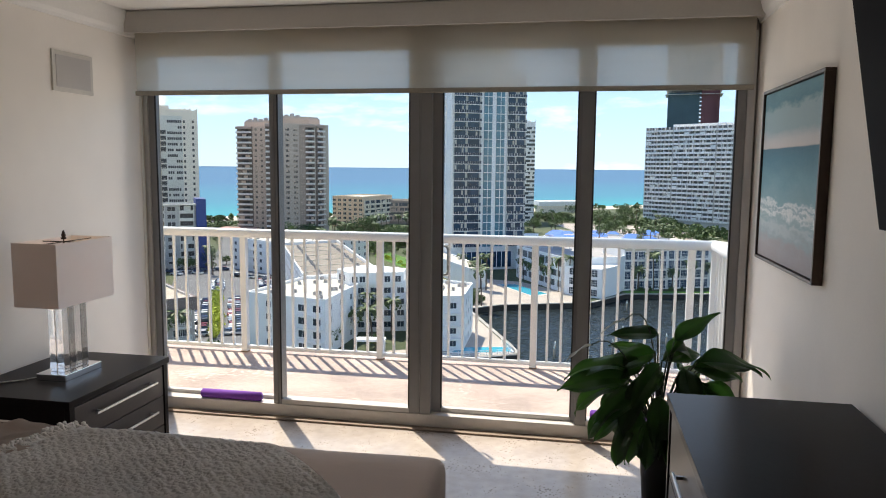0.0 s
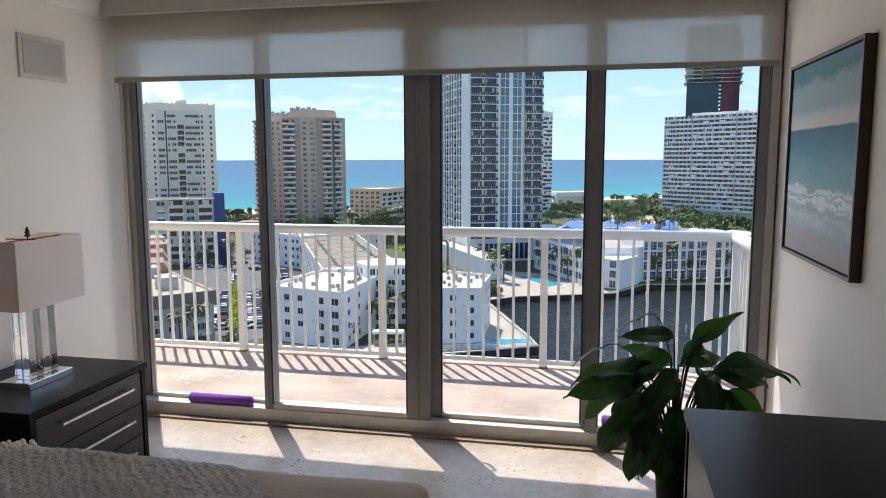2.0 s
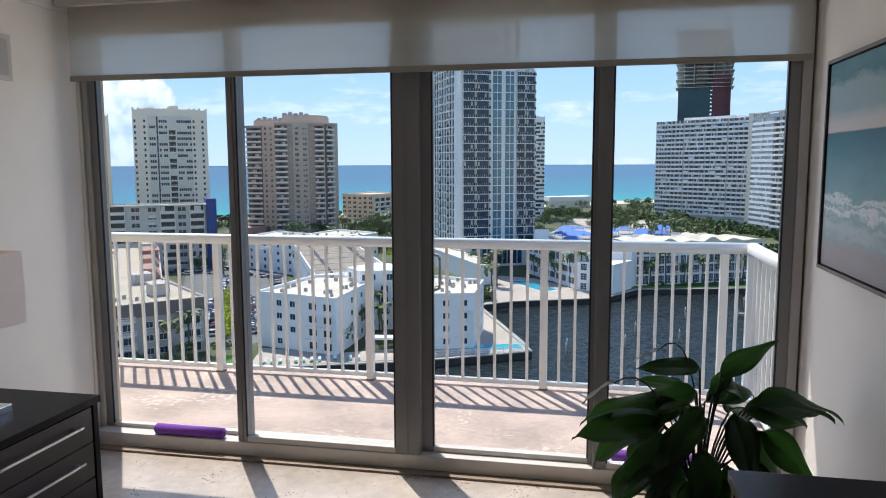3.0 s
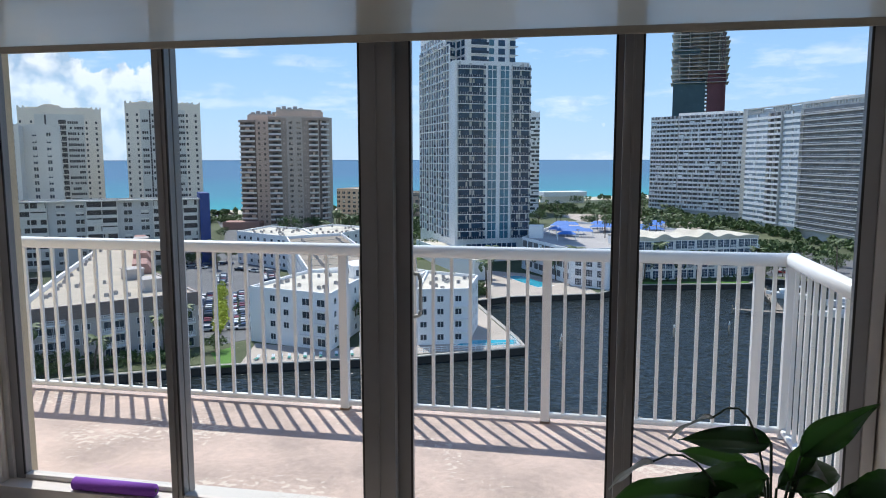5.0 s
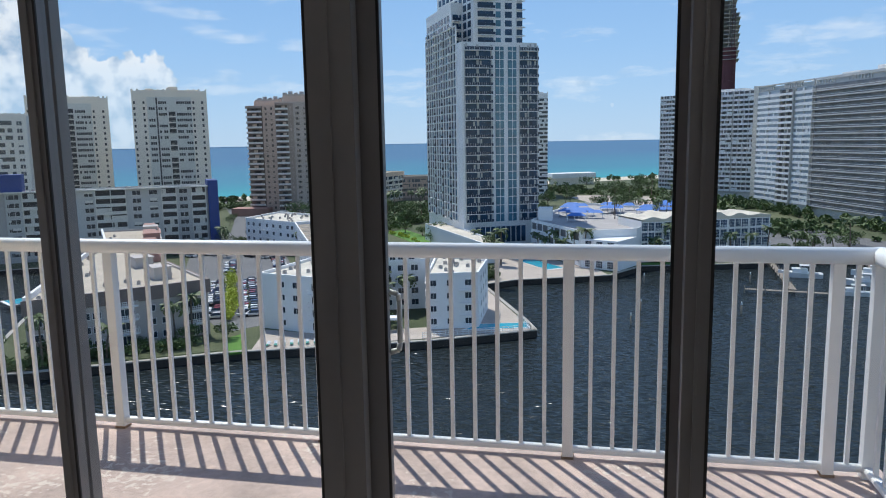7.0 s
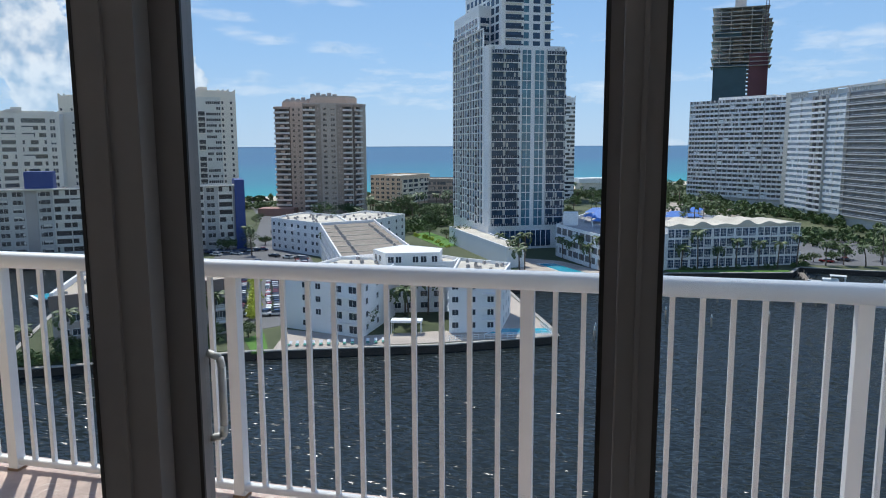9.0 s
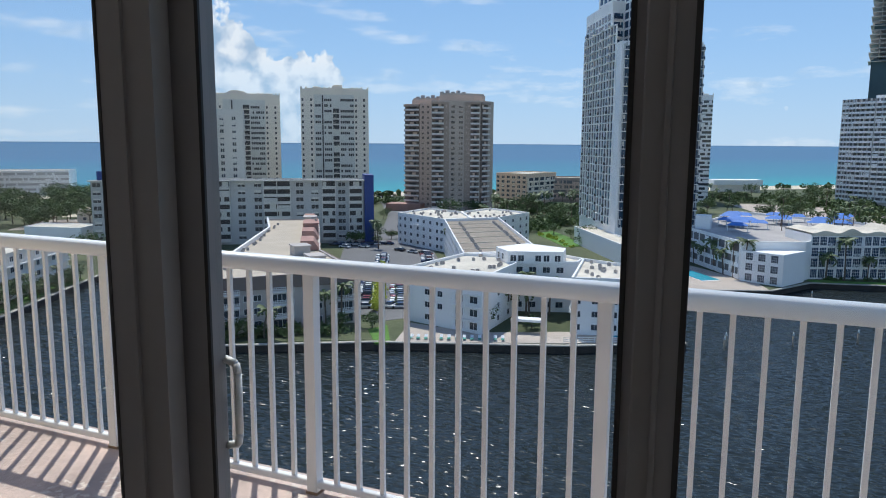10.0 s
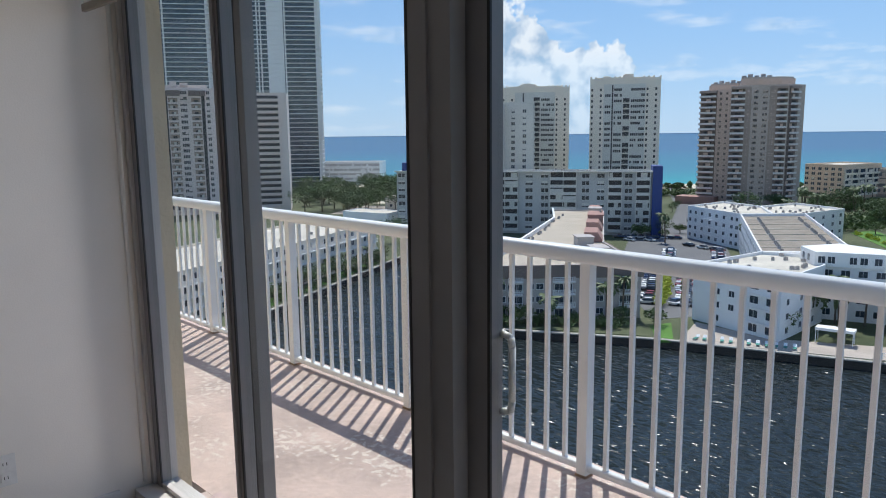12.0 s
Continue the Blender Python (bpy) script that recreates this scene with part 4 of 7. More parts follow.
def window_mesh(w, h, glassy, frame_mat):
    key = (round(w, 2), round(h, 2), glassy.name, frame_mat.name)
    if key not in WINDOWS:
        b = Boxes()
        o, u, n = (0, 0), (1, 0), (0, 1)
        b.add(o, u, n, -w / 2, w / 2, -0.02, 0.03, 0, h, 0)
        b.add(o, u, n, -w / 2 - 0.08, w / 2 + 0.08, -0.02, 0.14, -0.10, 0.0, 1)
        b.add(o, u, n, -w / 2 - 0.08, w / 2 + 0.08, -0.02, 0.09, h, h + 0.08, 1)
        for s in (-1, 1):
            b.add(o, u, n, s * (w / 2 + 0.04) - 0.04, s * (w / 2 + 0.04) + 0.04, -0.02, 0.09, 0, h, 1)
        b.add(o, u, n, -0.03, 0.03, -0.02, 0.05, 0, h, 1)
        if h > 1.8:
            for k in (1, 2):
                b.add(o, u, n, -w / 2, w / 2, -0.02, 0.045, h * k / 3 - 0.035, h * k / 3 + 0.035, 1)
            for x in (-w / 4, w / 4):
                b.add(o, u, n, x - 0.03, x + 0.03, -0.02, 0.045, 0, h, 1)
        WINDOWS[key] = b.mesh("window", [glassy, frame_mat])
    return WINDOWS[key]


def windows_on(parent, poly, i, z0, floors, fh, xs, w, h, sill=0.9, glassy=None, frame_mat=None, skip=()):
    """Windows as separate pieces, on one side of a house."""
    o, u, n, L = edge(poly, i)
    me = window_mesh(w, h, glassy or far_glass, frame_mat or w_white)
    for k in range(floors):
        for j, x in enumerate(xs):
            if (k, j) in skip:
                continue
            p = o + u * (x * L)
            q = new("window", me)
            q.parent = parent
            q.matrix_local = Matrix.Translation((p.x, p.y, z0 + k * fh + sill)) @ Matrix.Rotation(math.atan2(u.y, u.x), 4, "Z") @ Matrix.Diagonal((1, -1, 1, 1))


def body(parent, poly, z0, z1, wall, roof, parapet=0.7, label=""):
    if area(poly) < 0:
        poly.reverse()
    part("wall", prism(poly, z0, z1), wall, parent, label)
    part("roof", prism(inset(poly, 0.5), z1 - 0.3, z1 + 0.02), roof, parent)
    b = Boxes()
    for i in range(len(poly)):
        o, u, n, L = edge(poly, i)
        b.add(o, u, n, -0.05, L + 0.05, -0.35, 0.05, z1 - 0.2, z1 + parapet)
    b.part("parapet", wall, parent)
    return poly


def bands(b, poly, i, z0, floors, fh, a0=0.0, a1=1.0, depth=1.4, slab=0.22, wall_h=1.0, m_slab=0, m_dark=1, split=0, m_div=0, busy=0.55):
    """Balconies the length of a wall: slab, parapet, and a flat dark sheet for glazing and recess shade."""
    o, u, n, L = edge(poly, i)
    A, B = a0 * L, a1 * L
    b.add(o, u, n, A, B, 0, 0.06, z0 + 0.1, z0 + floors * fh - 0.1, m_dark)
    for k in range(floors):
        z = z0 + k * fh
        b.add(o, u, n, A, B, 0, depth, z - slab, z, m_slab)
        b.add(o, u, n, A, B, depth - 0.12, depth, z, z + wall_h, m_slab)
        # pale wall between the glazing, different from flat to flat
        cells = max(1, int((B - A) / 3.6))
        for c in range(cells):
            if FACADE.random() < busy:
                x = A + (B - A) * (c + FACADE.uniform(0.05, 0.5)) / cells
                b.add(o, u, n, x, min(B, x + (B - A) / cells * FACADE.uniform(0.2, 0.5)), 0.06, 0.12, z + 0.02, z + fh - slab - 0.02, m_slab)
            elif FACADE.random() < busy * 0.4:
                x = A + (B - A) * c / cells
                b.add(o, u, n, x + 0.1, x + (B - A) / cells - 0.1, depth - 0.5, depth - 0.4, z + wall_h, z + fh - slab - 0.5, m_slab)
    for s in range(split + 1):
        x = A + (B - A) * s / max(1, split)
        b.add(o, u, n, x - 0.12, x + 0.12, 0, depth, z0 - slab, z0 + floors * fh, m_div)


def window_grid(b, poly, i, z0, floors, fh, xs, w, h, sill=0.9, m=1, frame=0):
    o, u, n, L = edge(poly, i)
    for k in range(floors):
        for x in xs:
            z = z0 + k * fh + sill
            b.add(o, u, n, x * L - w / 2, x * L + w / 2, -0.05, 0.05, z, z + h, m)
            b.add(o, u, n, x * L - w / 2 - 0.1, x * L + w / 2 + 0.1, 0, 0.15, z - 0.14, z, frame)
            for j in range(1, max(2, int(w / 1.05))):
                q = x * L - w / 2 + w * j / max(2, int(w / 1.05))
                b.add(o, u, n, q - 0.07, q + 0.07, 0.04, 0.10, z, z + h, frame)
            if FACADE.random() < 0.3:
                b.add(o, u, n, x * L - w / 2 + 0.05, x * L + w / 2 - 0.05, 0.03, 0.07, z + h * FACADE.uniform(0.3, 0.7), z + h, frame)


def spread(n, a=0.06, b=0.94):
    return [a + (b - a) * i / max(1, n - 1) for i in range(n)]


# water and land
bm = bmesh.new()
for x0, y0, x1, y1 in ((-900, 2.2, 900, 320),):
    bm.faces.new([bm.verts.new((x, y, WZ)) for x, y in ((x0, y0), (x1, y0), (x1, y1), (x0, y1))])
single("water_canal", bm, canal_mat, "dark rippled canal water", "water", kind="structure")
bm = bmesh.new()
rings = []
for r_, z_ in ((250, WZ - 0.05), (2400, WZ - 0.05), (3850, -9.9)):
    rings.append([bm.verts.new((-math.sin(radians(a)) * r_, math.cos(radians(a)) * r_, z_)) for a in range(-80, 136, 6)])
for a, b in zip(rings, rings[1:]):
    for k in range(len(a) - 1):
        bm.faces.new((a[k + 1], a[k], b[k], b[k + 1]))
single("water_sea", bm, sea_mat, "blue sea, turquoise near the beach", "water", kind="structure")

SHORE = [(-100, -140), (-118, 30), (-142, 83), (-172, 145), (-196, 195), (-176, 207), (-140, 160), (-106.5, 101.5), (-96, 106.5), (-67.5, 122.9), (-32.3, 135.9), (-10.8, 147.7), (-13.5, 156), (-29, 195),
         (-20.9, 202.5), (5.4, 212.6), (15.6, 229.7), (52.5, 238.5), (57, 250), (75, 247), (130, 246), (880, 240)]
COAST = [(1500, 1900), (400, 1060), (-34, 705), (-150, 592), (-262, 500), (-400, 405), (-545, 310), (-890, 60), (-890, -140)]
single("ground", prism(SHORE + [(1500, 240)] + COAST, WZ - 2, GZ), land_mat, "low coastal land with sparse grass and soil", "ground", kind="structure")
b = Boxes()
for p, q in zip(SHORE[1:], SHORE[2:]):
    a, c = Vector(p), Vector(q)
    u = (c - a).normalized()
    b.add(a, u, Vector((u.y, -u.x)), 0, (c - a).length, -0.6, 0.15, WZ - 1, GZ - 0.06, 1)
    b.add(a, u, Vector((u.y, -u.x)), -0.1, (c - a).length + 0.1, -0.7, 0.25, GZ - 0.06, GZ + 0.16, 0)
single("seawall", bmesh.new(), seawall_mat, "pale concrete seawall with a cap", "seawall", kind="structure").data = b.mesh("seawall", [seawall_mat, quay_wall])
b = Boxes()
for p, q in zip(COAST[1:], COAST[2:]):
    a, c = Vector(p), Vector(q)
    u = (c - a).normalized()
    b.add(a, u, Vector((u.y, -u.x)), -3, (c - a).length + 3, -34, 12, WZ - 1, GZ + 0.05)
single("beach", bmesh.new(), sand, "pale sand beach along the sea", "beach", kind="structure").data = b.mesh("beach", sand)


def flat(name, poly, mat, label, category, dz=0.06):
    if area(poly) < 0:
        poly = poly[::-1]
    return single(name, prism(poly, GZ - 0.3, GZ + dz), mat, label, category, kind="structure")


flat("pavement_parking", [(-76, 136), (-66, 150), (-70, 172), (-104, 234), (-120, 262), (-150, 250), (-118, 190), (-84, 145)], asphalt, "grey asphalt car park", "car park")
flat("road", [(-150, 250), (-120, 262), (-172, 352), (-262, 498), (-270, 494), (-182, 346), (-160, 300), (-250, 260), (-246, 252)], asphalt, "grey asphalt street to the beach", "road", 0.05)
flat("road_east", [(-66, 205), (-58, 205), (-86, 262), (-108, 330), (-118, 328), (-96, 258)], asphalt, "grey asphalt lane", "road", 0.05)
flat("lawn_strip", [(-73.5, 131), (-67, 117.6 + 4.5), (-64.5, 124), (-71.5, 136)], lawn_mat, "bright green lawn strip by the seawall", "lawn", 0.10)
flat("lawn_east", [(-88, 305), (-66, 270), (-60, 276), (-72, 300), (-84, 318)], lawn_mat, "bright green lawn between drives", "lawn", 0.10)
flat("lawn_west", [(-146, 86), (-150, 84), (-180, 146), (-175.5, 147)], lawn_mat, "green bank beside the canal", "lawn", 0.10)
flat("lawn_quay", [(16, 231.5), (52, 240), (53, 243), (15, 235)], lawn_mat, "green strip along the quay", "lawn", 0.12)
flat("lawn_near_west", [(-105, 103.5), (-97, 108), (-70, 123.5), (-74, 128), (-100, 110)], land_mat, "dark planted strip between the seawall and the flats", "lawn", 0.10)
flat("deck", [(-64, 125), (-33, 137.5), (-11.5, 148.2), (-15, 157), (-28, 190), (-24, 168), (-23, 150), (-36, 146), (-52, 138), (-68, 140)], paver, "paved terrace along the water", "terrace", 0.08)
flat("deck_east", [(-28, 197), (-21, 203.5), (5, 213.5), (2, 222), (-18, 246), (-32, 250)], paver, "paved pool terrace", "terrace", 0.08)
flat("drive_east", [(60, 255), (120, 262), (90, 330), (40, 380), (20, 372), (66, 300)], asphalt, "grey asphalt drive", "road", 0.05)
flat("plaza", [(10, 420), (60, 400), (70, 460), (30, 520), (-20, 520)], paver, "pale paved forecourt", "pavement", 0.05)


flat("pavement_park", [(-300, 214), (-268, 232), (-286, 262), (-300, 268), (-322, 250)], paver, "pale paved court between the park trees", "pavement", 0.05)
flat("pavement_path", [(-420, 300), (-330, 262), (-318, 268), (-400, 318)], sand, "pale path through the park", "path", 0.05)


def pool(poly, label):
    p = thing("swimming_pool", label, "swimming pool", (0, 0, 0))
    if area(poly) < 0:
        poly.reverse()
    part("coping", prism(inset(poly, -0.8), GZ, GZ + 0.16), w_white, p)
    part("water", prism(poly, GZ, GZ + 0.19), pool_water, p, "bright turquoise pool water")
    return p


pool([(-25.5, 145.5), (-23.5, 150.5), (-13.5, 153.2), (-12.6, 149.2)], "turquoise swimming pool on the terrace at the water")
pool([(-25, 238), (-20, 240), (-8.5, 223.5), (-13, 219.5)], "turquoise swimming pool below the glass tower")
pool([(-150, 158), (-140, 172), (-134, 168), (-144, 154)], "turquoise swimming pool behind the pink flats")

# the white four-storey flats with wings
FH = 2.75
flats = thing("apartment_building", "white four-storey flats with splayed wings and flat roofs", "apartment building")
RZ = GZ + 11.4
nl = body(flats, [(-70, 142), (-50, 136.8), (-49.5, 158), (-56, 172), (-66, 166)], GZ, RZ, w_white, roof_white)
nr = body(flats, [(-37, 171), (-33.5, 145), (-23, 148), (-23.6, 166)], GZ, RZ, w_white, roof_white)
hub = body(flats, [(-66, 166), (-55, 168), (-52, 160), (-37, 165), (-37, 171), (-50, 179.5)], GZ, RZ + 0.01, w_white, roof_white)
bar = body(flats, [(-66, 166.2), (-50, 179.6), (-87, 253), (-102.4, 238.2)], GZ, RZ - 0.2, w_white, roof_grey, 0.9)
fl = body(flats, [(-102.4, 238.2), (-95, 246), (-108, 268), (-126, 277), (-128.5, 253)], GZ, RZ, w_white, roof_white)
frr = body(flats, [(-95, 246), (-87, 253), (-82.5, 277), (-103, 288), (-108, 268)], GZ, RZ, w_white, roof_white)
for k in range(1, 7):
    t = k / 7
    a, c = Vector((-66, 166.2)).lerp(Vector((-102.4, 238.2)), t), Vector((-50, 179.6)).lerp(Vector((-87, 253)), t)
    u_ = (c - a).normalized()
    fs = Boxes()
    fs.add(a, u_, Vector((u_.y, -u_.x)), 0.6, (c - a).length - 0.6, -0.12, 0.12, RZ - 0.19, RZ - 0.02)
    fs.part("roof_curb", roof_white, flats)
part("penthouse", prism([(-57, 165), (-52, 159), (-40, 163.5), (-41, 170), (-52, 174)], RZ, RZ + 3.0), w_white, flats)
ph = [(-57, 165), (-52, 159), (-40, 163.5), (-41, 170), (-52, 174)]
windows_on(flats, ph, 0, RZ - 0.2, 1, 3, [0.25, 0.6], 1.2, 1.4)
windows_on(flats, ph, 1, RZ - 0.2, 1, 3, [0.1, 0.24, 0.55, 0.7, 0.9], 1.3, 1.4)
GZ1 = GZ + 0.2
windows_on(flats, nl, 0, GZ1, 4, FH, [0.30, 0.47], 1.3, 1.2, skip=((0, 1),))
windows_on(flats, nl, 0, GZ1, 4, FH, [0.72, 0.90], 1.9, 1.5, 0.6)
windows_on(flats, nl, 1, GZ1, 4, FH, [0.15, 0.45, 0.75], 1.2, 1.2)
windows_on(flats, nl, 4, GZ1, 4, FH, [0.15, 0.35, 0.6, 0.85], 1.2, 1.2)
windows_on(flats, nr, 1, GZ1, 4, FH, [0.12, 0.45, 0.8], 1.3, 1.2)
windows_on(flats, nr, 0, GZ1, 4, FH, [0.2, 0.4, 0.6, 0.8], 1.6, 1.2)
windows_on(flats, nr, 2, GZ1, 4, FH, [0.25, 0.5, 0.75], 1.3, 1.2)
windows_on(flats, hub, 1, GZ1, 4, FH, [0.5], 1.6, 1.3)
windows_on(flats, hub, 2, GZ1, 4, FH, [0.15, 0.35, 0.55, 0.75], 1.6, 1.3)
windows_on(flats, fl, 4, GZ1, 4, FH, [0.06, 0.17, 0.3, 0.45, 0.58, 0.72, 0.86, 0.95], 1.3, 1.2)
windows_on(flats, frr, 1, GZ1, 4, FH, [0.2, 0.45, 0.7, 0.9], 1.3, 1.2)
windows_on(flats, bar, 3, GZ1, 4, FH, spread(14), 1.6, 1.3)


def balcony_on(parent, poly, i, x0, x1, z, depth=1.2, wall=w_white):
    o, u, n, L = edge(poly, i)
    b = Boxes()
    b.add(o, u, n, x0 * L, x1 * L, 0, depth, z - 0.2, z)
    b.add(o, u, n, x0 * L, x1 * L, depth - 0.06, depth, z + 0.9, z + 1.0)
    k = int((x1 - x0) * L / 0.35)
    for j in range(k + 1):
        x = x0 * L + (x1 - x0) * L * j / k
        b.add(o, u, n, x - 0.05, x + 0.05, depth - 0.06, depth, z, z + 0.9)
    for x in (x0 * L, x1 * L - 0.06):
        b.add(o, u, n, x, x + 0.06, 0, depth, z + 0.9, z + 1.0)
    b.part("balcony", wall, parent)


for k in range(1, 4):
    balcony_on(flats, nl, 0, 0.64, 0.97, GZ1 + k * FH)
    balcony_on(flats, nr, 0, 0.3, 0.7, GZ1 + k * FH)
    balcony_on(flats, nr, 1, 0.62, 0.98, GZ1 + k * FH)
    balcony_on(flats, fl, 4, 0.36, 0.52, GZ1 + k * FH)


def roof_units(poly, z, n, seed, size=1.0):
    """Small air-conditioning units on a roof, each a thing of its own."""
    r = random.Random(seed)
    xs, ys = [p[0] for p in poly], [p[1] for p in poly]
    made = 0
    while made < n:
        x, y = r.uniform(min(xs), max(xs)), r.uniform(min(ys), max(ys))
        inside = all((b[0] - a[0]) * (y - a[1]) - (b[1] - a[1]) * (x - a[0]) > 1.6 * math.dist(a, b) for a, b in zip(poly, poly[1:] + poly[:1]))
        if not inside:
            continue
        o = copy_thing(AC, pose(x, y, z, 0, 0, r.uniform(0, 360)))
        made += 1


AC = thing("air_conditioner", "small grey rooftop air-conditioning unit", "air conditioner", (-66, 150, RZ + 0.02), "rooftop units")
part("casing", box(-0.36, 0.36, -0.32, 0.32, 0.12, 0.72, 0.03), concrete, AC)
part("fan", rod((0, 0, 0.72), (0, 0, 0.76), 0.27, n=14), alu_dark, AC, "dark fan grille")
part("stand", box(-0.4, 0.4, -0.36, 0.36, 0.0, 0.12), w_grey, AC)
roof_units(nl, RZ + 0.02, 16, 1), roof_units(nr, RZ + 0.02, 13, 2), roof_units(fl, RZ + 0.02, 24, 3), roof_units(frr, RZ + 0.02, 20, 4), [copy_thing(AC, pose(-66 + 9.5 + (-36.6 * k / 15) + ox, 172.5 + (72.5 * k / 15) + oy, RZ - 0.18, 0, 0, 27 + 4 * (int(k * 2) % 3))) for k in [j / 2 for j in range(2, 29)] for ox, oy in ((-5.2, -4.0), (4.6, 3.6)) if int(k * 14 + ox) % 5]

# pinkish four-storey flats at the canal
pinkh = thing("apartment_building", "pinkish-grey flats with a dark top band and red mansards", "apartment building")
PZ = GZ + 11.3
pk = body(pinkh, [(-101.5, 110.8), (-78.5, 135.5), (-102, 157), (-144, 221), (-160, 212), (-142, 189)], GZ, PZ, w_pink, roof_tan, 0.5)
o, u, n, L = edge(pk, 0)
bb = Boxes()
bb.add(o, u, n, -0.4, L + 0.4, 0, 0.5, PZ - 2.3, PZ + 0.5)
o2, u2, n2, L2 = edge(pk, 1)
bb.add(o2, u2, n2, -0.4, L2, 0, 0.5, PZ - 2.3, PZ + 0.5)
bb.part("fascia", w_brown, pinkh, "dark brown top band")
windows_on(pinkh, pk, 0, GZ1, 3, FH, [0.06, 0.12, 0.30, 0.36, 0.66, 0.74], 1.5, 1.2)
for x0, x1 in ((0.44, 0.58), (0.86, 0.97), (0.16, 0.25)):
    for k in range(4):
        if k:
            balcony_on(pinkh, pk, 0, x0, x1, GZ1 + k * FH - 0.1)
    windows_on(pinkh, pk, 0, GZ1, 4, FH, [(x0 * 0.7 + x1 * 0.3), (x0 * 0.3 + x1 * 0.7)], 1.8, 1.7, 0.3)
windows_on(pinkh, pk, 1, GZ1, 4, FH, [0.2, 0.5, 0.8], 1.4, 1.2)
windows_on(pinkh, pk, 2, GZ1, 4, FH, spread(10), 1.4, 1.2)
o, u, n, L = edge(pk, 2)
for a in (0.02, 0.30, 0.58, 0.84):
    bm = bmesh.new()
    pts = [o + u * (a * L), o + u * ((a + 0.14) * L), o + u * ((a + 0.14) * L) - n * 5, o + u * (a * L) - n * 5]
    lo = [bm.verts.new((p.x, p.y, PZ + 0.1)) for p in pts]
    hi = [bm.verts.new((p.x, p.y, PZ + 2.6)) for p in (pts[0] - n * 1.6, pts[1] - n * 1.6, pts[2], pts[3])]
    for i in range(4):
        j = (i + 1) % 4
        bm.faces.new((lo[i], lo[j], hi[j], hi[i]))
    bm.faces.new(hi)
    part("mansard", bm, w_red, pinkh, "weathered red mansard roof")
roof_units(pk[:3] + [(-118, 140)], PZ + 0.02, 12, 7)
for k in range(26):
    p = Vector((-106, 124)).lerp(Vector((-150, 204)), k / 26)
    copy_thing(AC, pose(p.x + 1.3 * math.sin(k * 2.3), p.y + 1.1 * math.cos(k * 1.7), PZ + 0.02, 0, 0, 28 + 15 * math.sin(k)))
b = Boxes()
for i in (4, 5):
    o, u, n, L = edge(pk, i)
    b.add(o, u, n, 0, L, -0.5, 0.12, PZ - 0.2, PZ + 1.1)
b.part("white_parapet", w_white, pinkh, "white parapet along the roof")
for x, y, w, d, h, ang in ((-91, 138, 2.4, 1.8, 2.4, -42), (-104, 151, 2.4, 2.0, 2.2, -42), (-124, 186, 3.0, 2.2, 3.4, -57), (-139, 208, 2.6, 2.0, 2.6, -57)):
    bm = box(-w, w, -d, d, 0, h, 0.05)
    cube_into(bm, -w - 0.25, w + 0.25, -d - 0.25, d + 0.25, h, h + 0.3, 0.03)
    bmesh.ops.transform(bm, matrix=Matrix.Translation((x, y, PZ)) @ Matrix.Rotation(radians(ang), 4, "Z"), verts=bm.verts)
    part("stair_house", bm, w_red if h > 3 else w_pink, pinkh, "weathered pinkish stair house on the roof")

# grey seven-storey slab with a blue end
slab = thing("apartment_building", "long grey seven-storey slab block with blue end wall", "apartment building")
SZ = GZ + 23.9
sb = body(slab, [(-225, 194), (-141, 249), (-149, 261.5), (-233, 206.5)], GZ, SZ, w_grey, roof_white, 0.6)
o, u, n, L = edge(sb, 0)
b = Boxes()
b.add(o, u, n, L - 0.2, L + 3.4, -12, 1.5, GZ, SZ + 2.6)
b.add(o, u, n, L * 0.30, L * 0.30 + 9, -8, -1, SZ, SZ + 6.6)
b.add(o, u, n, L * 0.02, L * 0.02 + 9, -8, -1, SZ, SZ + 4)
b.part("end_wall", w_blue, slab, "royal blue end wall and stair tower")
b = Boxes()
VIS = lambda f: 0.29 + 0.71 * f
for f0, f1 in ((0.14, 0.285), (0.46, 0.60), (0.77, 0.84), (0.915, 0.985), (-0.25, -0.11)):
    # loggia shade comes from the dark sheet behind each band
    bands(b, sb, 0, GZ + 1.4, 8, 2.85, VIS(f0), VIS(f1), 1.2, slab=0.25, wall_h=0.9, split=2 if f1 - f0 > 0.1 else 1, m_slab=2, m_div=2, m_dark=1, busy=0.4)
window_grid(b, sb, 0, GZ + 1.2, 8, 2.85, [VIS(f) for f in (-0.38, -0.3, -0.08, -0.02, 0.105, 0.345, 0.43, 0.65, 0.73, 0.875)], 2.7, 1.5, frame=2)
b.add(o, u, n, VIS(0.015) * L, VIS(0.065) * L, 0, 0.25, GZ, SZ, 3)
for f in (0.0, 0.08):
    window_grid(b, sb, 0, GZ + 1.2, 8, 2.85, [VIS(f)], 0.9, 1.2, frame=2)
b.add(o, u, n, -0.6, L + 0.2, -0.2, 1.5, SZ + 0.3, SZ + 0.75, 2)
tagged(b.part("window_rows", [w_grey, shade_and_panes, w_pale, concrete], slab, "rows of windows, and loggias with shade as dark sheets"), kind="stuff")
roof_units(sb, SZ + 0.02, 18, 9)


